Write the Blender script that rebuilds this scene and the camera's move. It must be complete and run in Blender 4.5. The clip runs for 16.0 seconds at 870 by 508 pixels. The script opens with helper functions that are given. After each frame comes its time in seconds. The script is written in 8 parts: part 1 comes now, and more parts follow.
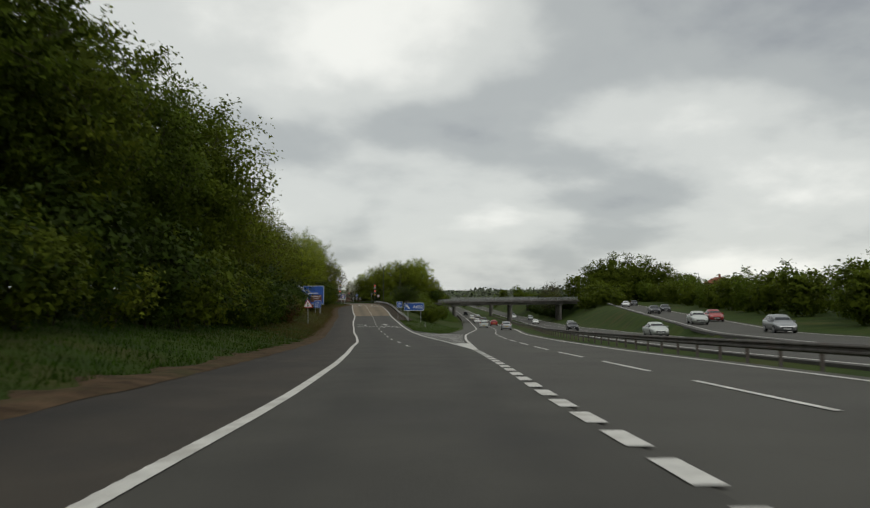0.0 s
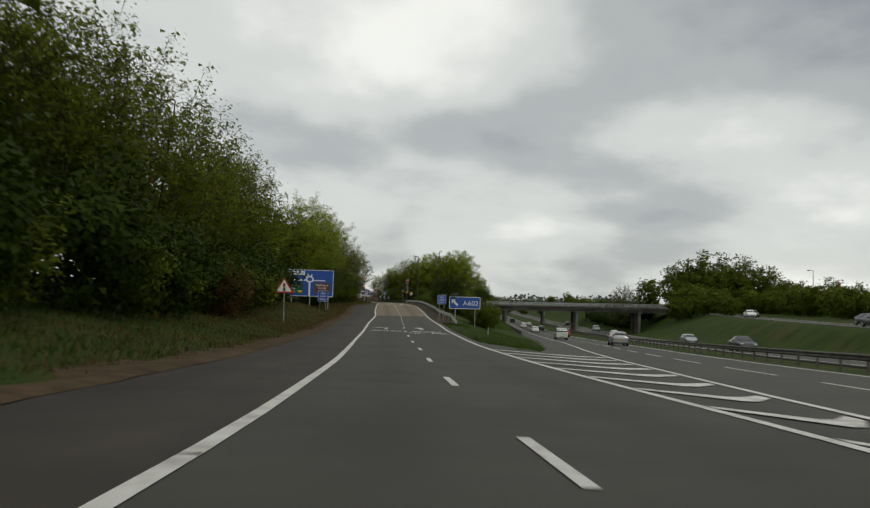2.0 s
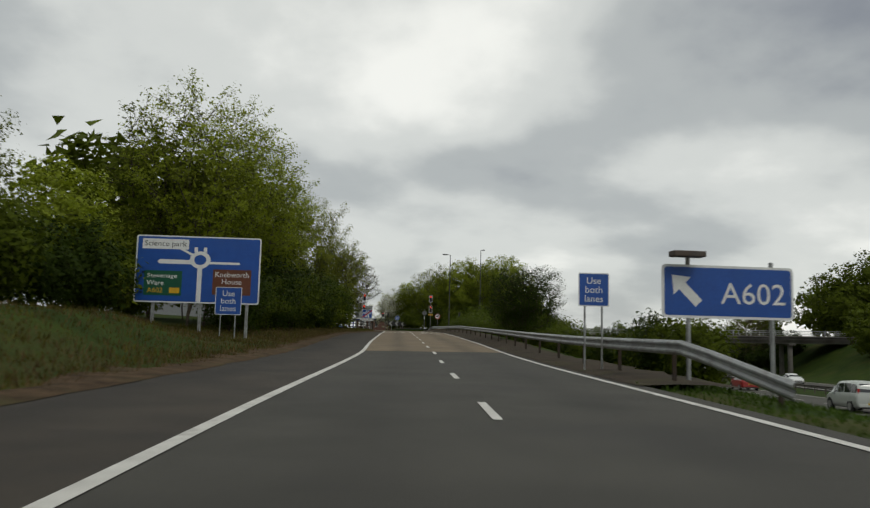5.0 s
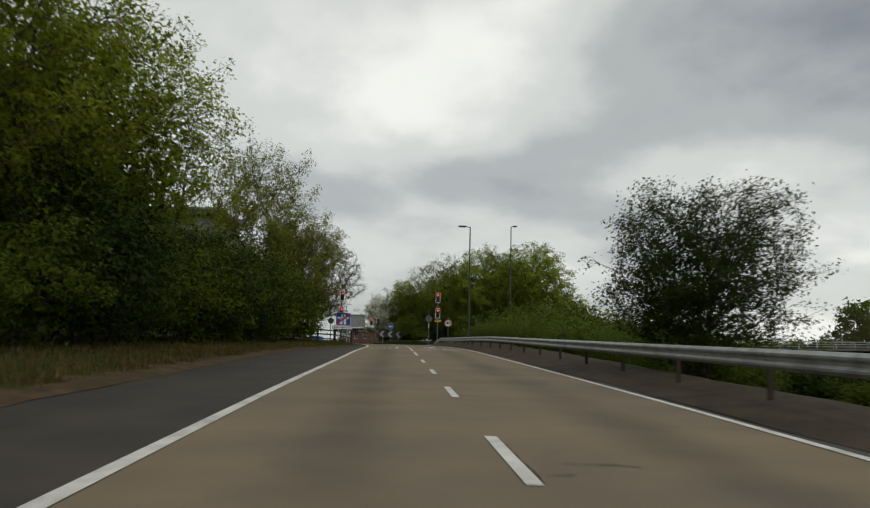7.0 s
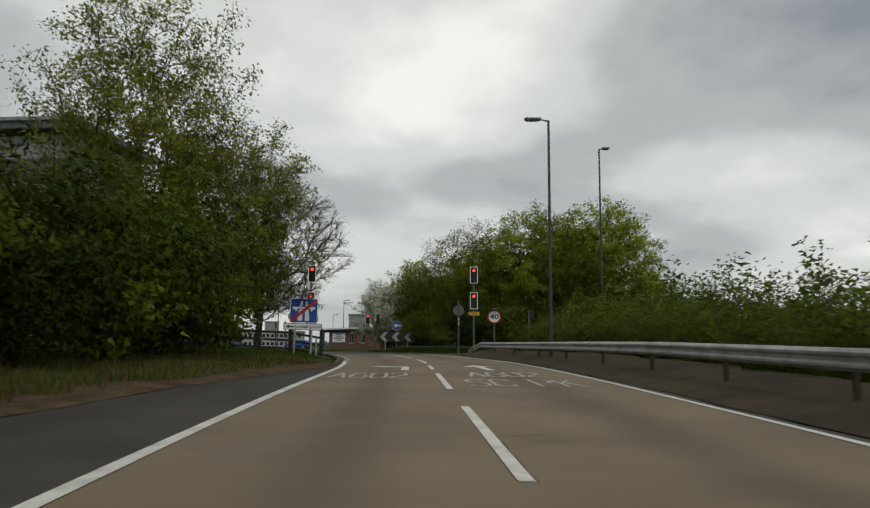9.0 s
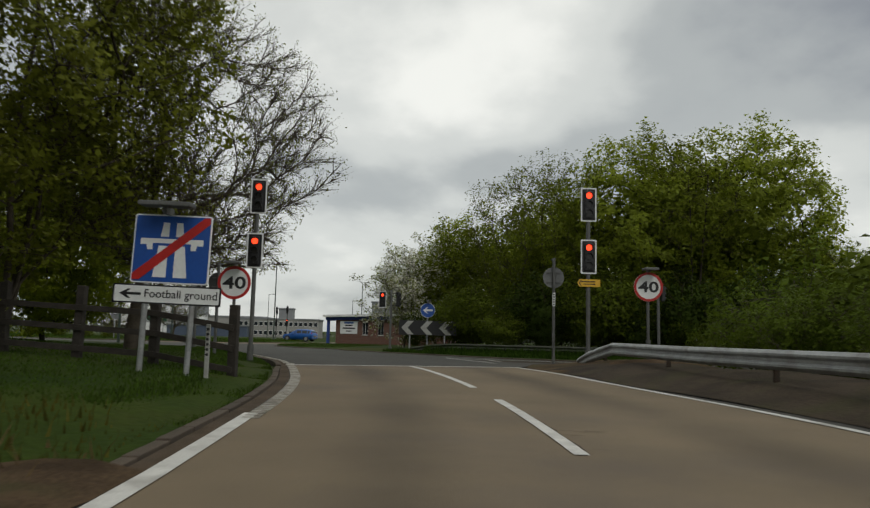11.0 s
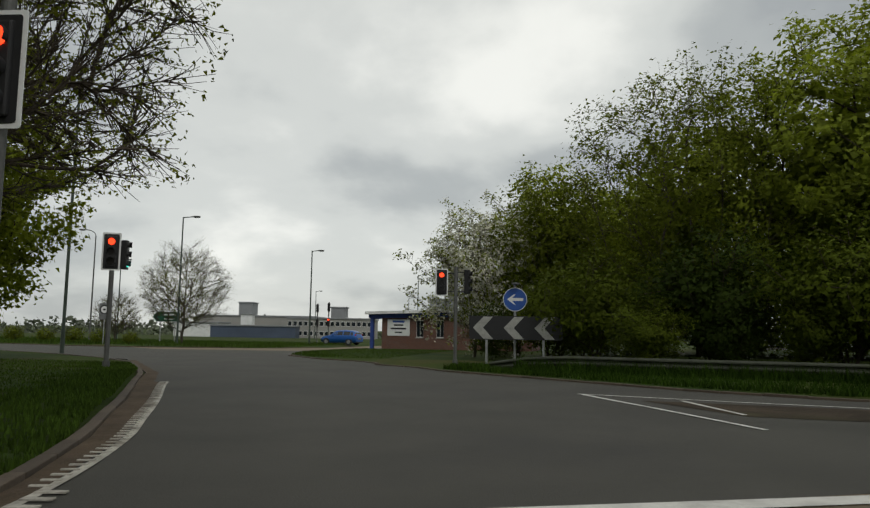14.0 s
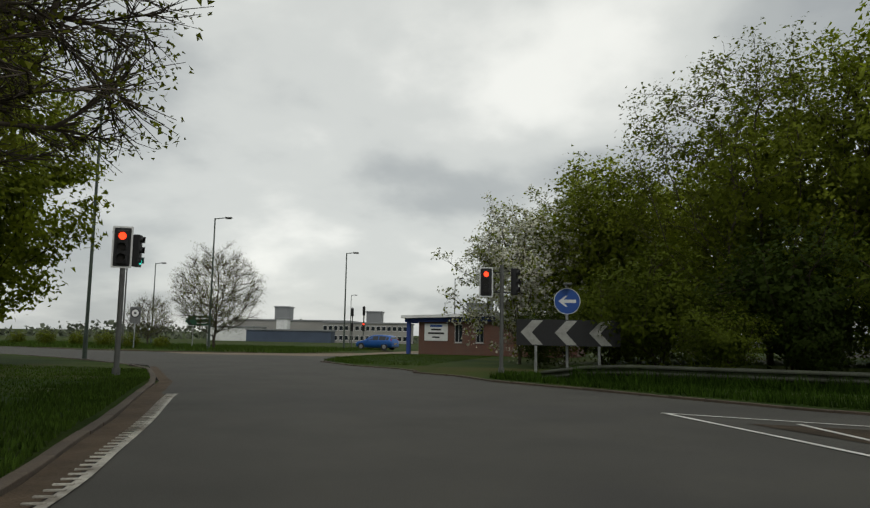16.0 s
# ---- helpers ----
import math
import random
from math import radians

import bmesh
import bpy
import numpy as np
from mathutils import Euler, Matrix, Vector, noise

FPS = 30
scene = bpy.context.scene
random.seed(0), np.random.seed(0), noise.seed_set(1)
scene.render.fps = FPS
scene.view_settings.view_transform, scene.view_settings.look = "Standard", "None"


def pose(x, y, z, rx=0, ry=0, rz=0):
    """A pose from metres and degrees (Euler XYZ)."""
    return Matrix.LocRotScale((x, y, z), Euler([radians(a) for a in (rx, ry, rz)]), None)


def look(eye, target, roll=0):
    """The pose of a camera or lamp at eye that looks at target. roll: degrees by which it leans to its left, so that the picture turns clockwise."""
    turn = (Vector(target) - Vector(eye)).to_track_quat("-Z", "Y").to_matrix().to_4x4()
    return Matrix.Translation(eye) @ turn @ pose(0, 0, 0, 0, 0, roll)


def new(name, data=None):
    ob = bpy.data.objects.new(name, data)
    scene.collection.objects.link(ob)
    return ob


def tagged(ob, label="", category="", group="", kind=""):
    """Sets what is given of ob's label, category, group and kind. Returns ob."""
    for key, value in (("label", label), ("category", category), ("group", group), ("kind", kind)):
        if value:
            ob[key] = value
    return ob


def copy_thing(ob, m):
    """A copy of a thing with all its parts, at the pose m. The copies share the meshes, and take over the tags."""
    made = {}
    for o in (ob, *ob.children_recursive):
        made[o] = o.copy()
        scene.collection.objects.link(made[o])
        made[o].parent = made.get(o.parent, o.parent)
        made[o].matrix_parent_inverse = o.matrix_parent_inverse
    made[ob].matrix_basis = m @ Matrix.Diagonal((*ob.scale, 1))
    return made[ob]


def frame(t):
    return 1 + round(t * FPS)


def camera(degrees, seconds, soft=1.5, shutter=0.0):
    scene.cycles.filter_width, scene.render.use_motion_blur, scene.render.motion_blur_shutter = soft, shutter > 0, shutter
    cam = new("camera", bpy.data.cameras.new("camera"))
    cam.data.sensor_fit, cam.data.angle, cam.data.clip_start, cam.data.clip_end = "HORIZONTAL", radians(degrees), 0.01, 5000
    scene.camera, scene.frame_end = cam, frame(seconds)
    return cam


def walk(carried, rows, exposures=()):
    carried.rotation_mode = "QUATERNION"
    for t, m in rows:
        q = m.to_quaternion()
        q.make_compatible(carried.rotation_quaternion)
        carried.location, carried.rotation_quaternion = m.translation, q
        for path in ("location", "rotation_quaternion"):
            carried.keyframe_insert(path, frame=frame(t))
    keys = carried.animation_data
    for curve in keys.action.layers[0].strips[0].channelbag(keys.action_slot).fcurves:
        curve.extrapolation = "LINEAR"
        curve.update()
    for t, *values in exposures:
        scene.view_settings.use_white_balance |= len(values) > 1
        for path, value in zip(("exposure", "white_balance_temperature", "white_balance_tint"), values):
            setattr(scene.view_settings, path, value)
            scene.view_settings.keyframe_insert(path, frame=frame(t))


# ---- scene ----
cam = camera(62.0, 16.0, soft=1.3, shutter=0.2)
PATH = [
    (0.0, look((-0.062, 0.000, 1.218), (0.450, 19.972, 2.146), -0.20)),
    (0.5, look((-0.508, 12.142, 0.570), (-0.110, 32.117, 1.491), 0.79)),
    (1.0, look((-0.985, 24.396, -0.128), (-0.933, 44.373, 0.834), 0.67)),
    (1.5, look((-1.711, 36.676, -0.807), (-1.961, 56.649, 0.207), 1.35)),
    (2.0, look((-2.367, 48.741, -1.466), (-2.820, 68.705, -0.349), 1.87)),
    (2.5, look((-3.233, 60.672, -2.005), (-3.816, 80.626, -0.782), 2.15)),
    (3.0, look((-4.041, 72.510, -2.456), (-4.784, 92.455, -1.166), 1.58)),
    (3.5, look((-5.122, 83.945, -2.875), (-6.031, 103.876, -1.490), 1.95)),
    (4.0, look((-6.150, 95.464, -3.225), (-7.133, 115.375, -1.616), 1.72)),
    (6.5, look((-9.946, 145.790, -3.678), (-10.690, 165.633, -1.287), 1.01)),
    (7.0, look((-10.738, 155.444, -3.501), (-11.587, 175.283, -1.117), 1.26)),
    (7.5, look((-11.589, 164.684, -3.406), (-12.500, 184.523, -1.046), 1.15)),
    (8.0, look((-12.296, 173.667, -3.290), (-13.281, 193.491, -0.832), 0.88)),
    (8.5, look((-13.141, 182.406, -3.176), (-14.166, 202.247, -0.876), 0.75)),
    (9.0, look((-13.919, 190.945, -3.099), (-15.015, 210.770, -0.695), 0.39)),
    (9.2, look((-14.402, 194.315, -3.073), (-15.682, 214.155, -0.897), 0.50)),
    (11.3, look((-17.299, 219.955, -2.921), (-19.274, 239.739, -0.759), 1.21)),
    (11.5, look((-17.565, 221.643, -2.918), (-19.634, 241.416, -0.745), 1.07)),
    (12.0, look((-18.157, 225.440, -2.918), (-20.383, 245.196, -0.738), 0.99)),
    (12.5, look((-18.719, 228.660, -2.868), (-21.113, 248.394, -0.667), 0.64)),
    (13.0, look((-19.199, 231.256, -2.843), (-21.918, 250.951, -0.671), 0.71)),
    (13.5, look((-19.571, 233.496, -2.814), (-22.620, 253.141, -0.629), 0.72)),
    (14.0, look((-19.903, 234.986, -2.788), (-23.380, 254.570, -0.692), 0.89)),
    (14.5, look((-20.226, 236.070, -2.807), (-24.089, 255.579, -0.688), 0.83)),
    (15.0, look((-20.453, 236.788, -2.792), (-24.592, 256.235, -0.629), 1.10)),
    (15.5, look((-20.577, 237.217, -2.784), (-24.884, 256.617, -0.525), 1.14)),
    (16.0, look((-20.647, 237.459, -2.790), (-25.071, 256.838, -0.581), 1.02)),
]
TONE = [(0.0, 0.0), (16.0, 0.0)]
walk(cam, PATH, TONE)

# ---- sky and sun ----
SUN_AZ, SUN_EL = 150.0, 48.0


def tree_of(owner):
    owner.use_nodes = True
    owner.node_tree.nodes.clear()
    return owner.node_tree


def node(nt, kind, operation="", data_type="", blend_type="", interpolation_type="", sky_type="", sun_disc=True):
    n = nt.nodes.new(kind)
    if operation:
        n.operation = operation
    if data_type:
        n.data_type = data_type
    if blend_type:
        n.blend_type = blend_type
    if interpolation_type:
        n.interpolation_type = interpolation_type
    if sky_type:
        n.sky_type, n.sun_disc = sky_type, sun_disc
    return n


def link(nt, a, b):
    nt.links.new(a, b)


def build_world():
    w = bpy.data.worlds.new("overcast_sky")
    scene.world = w
    nt = tree_of(w)
    out = node(nt, "ShaderNodeOutputWorld")
    bg = node(nt, "ShaderNodeBackground")
    bg.inputs["Strength"].default_value = 1.0
    sky = node(nt, "ShaderNodeTexSky", sky_type="NISHITA", sun_disc=False)
    sky.sun_elevation, sky.sun_rotation = radians(SUN_EL), radians(SUN_AZ)
    dim = node(nt, "ShaderNodeMix", data_type="RGBA", blend_type="MULTIPLY")
    dim.inputs["Factor"].default_value = 1.0
    link(nt, sky.outputs[0], dim.inputs["A"])
    dim.inputs["B"].default_value = (0.09, 0.09, 0.09, 1)
    tc = node(nt, "ShaderNodeTexCoord")
    sep = node(nt, "ShaderNodeSeparateXYZ")
    link(nt, tc.outputs["Generated"], sep.inputs[0])
    # the cloud layer as a plane overhead: x/(z+c), y/(z+c)
    zz = node(nt, "ShaderNodeMath", operation="MAXIMUM")
    link(nt, sep.outputs["Z"], zz.inputs[0])
    zz.inputs[1].default_value = 0.0
    za = node(nt, "ShaderNodeMath", operation="ADD")
    link(nt, zz.outputs[0], za.inputs[0])
    za.inputs[1].default_value = 0.34
    dx = node(nt, "ShaderNodeMath", operation="DIVIDE")
    link(nt, sep.outputs["X"], dx.inputs[0])
    link(nt, za.outputs[0], dx.inputs[1])
    dy = node(nt, "ShaderNodeMath", operation="DIVIDE")
    link(nt, sep.outputs["Y"], dy.inputs[0])
    link(nt, za.outputs[0], dy.inputs[1])
    com = node(nt, "ShaderNodeCombineXYZ")
    link(nt, dx.outputs[0], com.inputs[0])
    link(nt, dy.outputs[0], com.inputs[1])
    big = node(nt, "ShaderNodeTexNoise")
    big.inputs["Scale"].default_value = 1.25
    big.inputs["Detail"].default_value = 7
    big.inputs["Roughness"].default_value = 0.50
    big.inputs["Distortion"].default_value = 0.08
    link(nt, com.outputs[0], big.inputs["Vector"])
    value = big.outputs["Fac"]

    def bump(value, c, radii, amount):
        sub = node(nt, "ShaderNodeVectorMath", operation="SUBTRACT")
        link(nt, tc.outputs["Generated"], sub.inputs[0])
        sub.inputs[1].default_value = c
        div = node(nt, "ShaderNodeVectorMath", operation="DIVIDE")
        link(nt, sub.outputs[0], div.inputs[0])
        div.inputs[1].default_value = radii
        ln = node(nt, "ShaderNodeVectorMath", operation="LENGTH")
        link(nt, div.outputs[0], ln.inputs[0])
        mr = node(nt, "ShaderNodeMapRange", interpolation_type="SMOOTHSTEP")
        mr.inputs["From Min"].default_value = 1.0
        mr.inputs["From Max"].default_value = 0.15
        mr.inputs["To Min"].default_value = 0.0
        mr.inputs["To Max"].default_value = amount
        link(nt, ln.outputs["Value"], mr.inputs["Value"])
        add = node(nt, "ShaderNodeMath", operation="ADD")
        link(nt, value, add.inputs[0])
        link(nt, mr.outputs[0], add.inputs[1])
        return add.outputs[0]

    # the heavy cloud banks and brighter breaks of this sky
    value = bump(value, (0.36, 0.86, 0.39), (0.32, 1.2, 0.15), -0.14)
    value = bump(value, (0.12, 0.96, 0.22), (0.24, 1.2, 0.075), -0.085)
    value = bump(value, (0.24, 0.96, 0.115), (0.15, 1.2, 0.028), -0.09)
    value = bump(value, (-0.12, 0.93, 0.36), (0.30, 1.2, 0.16), 0.12)
    value = bump(value, (0.27, 0.93, 0.225), (0.22, 1.2, 0.06), 0.12)
    value = bump(value, (-0.10, 0.99, 0.10), (0.25, 1.2, 0.07), 0.05)
    value = bump(value, (-0.40, 0.86, 0.34), (0.28, 1.2, 0.20), 0.10)
    ramp = node(nt, "ShaderNodeValToRGB")
    r = ramp.color_ramp
    r.interpolation = "EASE"
    r.elements[0].position, r.elements[0].color = 0.22, (0.25, 0.27, 0.30, 1)
    r.elements[1].position, r.elements[1].color = 0.68, (0.95, 0.955, 0.90, 1)
    e = r.elements.new(0.40)
    e.color = (0.46, 0.485, 0.48, 1)
    e = r.elements.new(0.54)
    e.color = (0.68, 0.70, 0.67, 1)
    link(nt, value, ramp.inputs[0])
    mix = node(nt, "ShaderNodeMix", data_type="RGBA")
    mix.inputs["Factor"].default_value = 0.93
    link(nt, dim.outputs["Result"], mix.inputs["A"])
    link(nt, ramp.outputs[0], mix.inputs["B"])
    link(nt, mix.outputs["Result"], bg.inputs["Color"])
    link(nt, bg.outputs[0], out.inputs[0])
    sun = bpy.data.lights.new("sun", "SUN")
    sun.energy, sun.angle, sun.color = 0.7, radians(20), (1.0, 0.96, 0.9)
    ob = new("sun", sun)
    a, e = radians(SUN_AZ), radians(SUN_EL)
    ob.matrix_world = look((math.sin(a) * math.cos(e) * 100, math.cos(a) * math.cos(e) * 100, math.sin(e) * 100), (0, 0, 0))


build_world()

# ---- materials ----


def mat(name, base, rough=0.8, metal=0.0, var=0.25, scale=3.0, fine=40.0, bump=0.2, second=None, spec=0.5, island=0.0, objvar=0.0,
        translucent=0.0, emit=None, strength=0.0, stain=None, stain_scale=0.3, stain_amount=0.5):
    """A surface with variation at two scales: broad tone, fine grain with relief, and an optional stain colour."""
    m = bpy.data.materials.new(name)
    nt = tree_of(m)
    out = node(nt, "ShaderNodeOutputMaterial")
    b = node(nt, "ShaderNodeBsdfPrincipled")
    b.inputs["Roughness"].default_value, b.inputs["Metallic"].default_value = rough, metal
    b.inputs["Specular IOR Level"].default_value = spec
    tc = node(nt, "ShaderNodeTexCoord")
    n1 = node(nt, "ShaderNodeTexNoise")
    n1.inputs["Scale"].default_value, n1.inputs["Detail"].default_value = scale, 5
    n2 = node(nt, "ShaderNodeTexNoise")
    n2.inputs["Scale"].default_value, n2.inputs["Detail"].default_value = fine, 3
    link(nt, tc.outputs["Object"], n1.inputs["Vector"])
    link(nt, tc.outputs["Object"], n2.inputs["Vector"])
    sec = second or tuple(c * (1 - var) for c in base)
    hi = tuple(min(1, c * (1 + var * 0.6)) for c in base) if not second else base
    ramp = node(nt, "ShaderNodeMix", data_type="RGBA")
    ramp.inputs["A"].default_value, ramp.inputs["B"].default_value = (*sec, 1), (*hi, 1)
    sharp = node(nt, "ShaderNodeMapRange")
    sharp.inputs["From Min"].default_value, sharp.inputs["From Max"].default_value = 0.32, 0.68
    link(nt, n1.outputs["Fac"], sharp.inputs["Value"])
    link(nt, sharp.outputs[0], ramp.inputs["Factor"])
    colour = ramp.outputs["Result"]
    g = node(nt, "ShaderNodeMapRange")
    g.inputs["From Min"].default_value, g.inputs["From Max"].default_value = 0.3, 0.7
    g.inputs["To Min"].default_value, g.inputs["To Max"].default_value = 1 - var * 0.6, 1 + var * 0.6
    link(nt, n2.outputs["Fac"], g.inputs["Value"])
    mul = node(nt, "ShaderNodeVectorMath", operation="SCALE")
    link(nt, colour, mul.inputs[0])
    link(nt, g.outputs[0], mul.inputs["Scale"])
    colour = mul.outputs[0]
    if stain:
        n3 = node(nt, "ShaderNodeTexNoise")
        n3.inputs["Scale"].default_value, n3.inputs["Detail"].default_value, n3.inputs["Roughness"].default_value = stain_scale, 6, 0.65
        link(nt, tc.outputs["Object"], n3.inputs["Vector"])
        s = node(nt, "ShaderNodeMapRange")
        s.inputs["From Min"].default_value, s.inputs["From Max"].default_value = 0.5, 0.66
        s.inputs["To Max"].default_value = stain_amount
        link(nt, n3.outputs["Fac"], s.inputs["Value"])
        mx = node(nt, "ShaderNodeMix", data_type="RGBA")
        link(nt, s.outputs[0], mx.inputs["Factor"])
        link(nt, colour, mx.inputs["A"])
        mx.inputs["B"].default_value = (*stain, 1)
        colour = mx.outputs["Result"]
    if island or objvar:
        if island:
            src = node(nt, "ShaderNodeNewGeometry").outputs["Random Per Island"]
        else:
            src = node(nt, "ShaderNodeObjectInfo").outputs["Random"]
        k = island or objvar
        r = node(nt, "ShaderNodeMapRange")
        r.inputs["To Min"].default_value, r.inputs["To Max"].default_value = 1 - k, 1 + k
        link(nt, src, r.inputs["Value"])
        mu = node(nt, "ShaderNodeVectorMath", operation="SCALE")
        link(nt, colour, mu.inputs[0])
        link(nt, r.outputs[0], mu.inputs["Scale"])
        colour = mu.outputs[0]
    link(nt, colour, b.inputs["Base Color"])
    if bump:
        bp = node(nt, "ShaderNodeBump")
        bp.inputs["Strength"].default_value, bp.inputs["Distance"].default_value = bump, 0.02
        link(nt, n2.outputs["Fac"], bp.inputs["Height"])
        link(nt, bp.outputs[0], b.inputs["Normal"])
    if emit:
        b.inputs["Emission Color"].default_value = (*emit, 1)
        b.inputs["Emission Strength"].default_value = strength
    surf = b.outputs[0]
    if translucent:
        t = node(nt, "ShaderNodeBsdfTranslucent")
        link(nt, colour, t.inputs["Color"])
        ms = node(nt, "ShaderNodeMixShader")
        ms.inputs[0].default_value = translucent
        link(nt, surf, ms.inputs[1])
        link(nt, t.outputs[0], ms.inputs[2])
        surf = ms.outputs[0]
    link(nt, surf, out.inputs[0])
    return m


def glass_mat(name, tint=(0.02, 0.025, 0.03), rough=0.05):
    m = bpy.data.materials.new(name)
    nt = tree_of(m)
    out = node(nt, "ShaderNodeOutputMaterial")
    b = node(nt, "ShaderNodeBsdfPrincipled")
    b.inputs["Base Color"].default_value = (*tint, 1)
    b.inputs["Roughness"].default_value = rough
    b.inputs["Specular IOR Level"].default_value = 0.6
    link(nt, b.outputs[0], out.inputs[0])
    return m


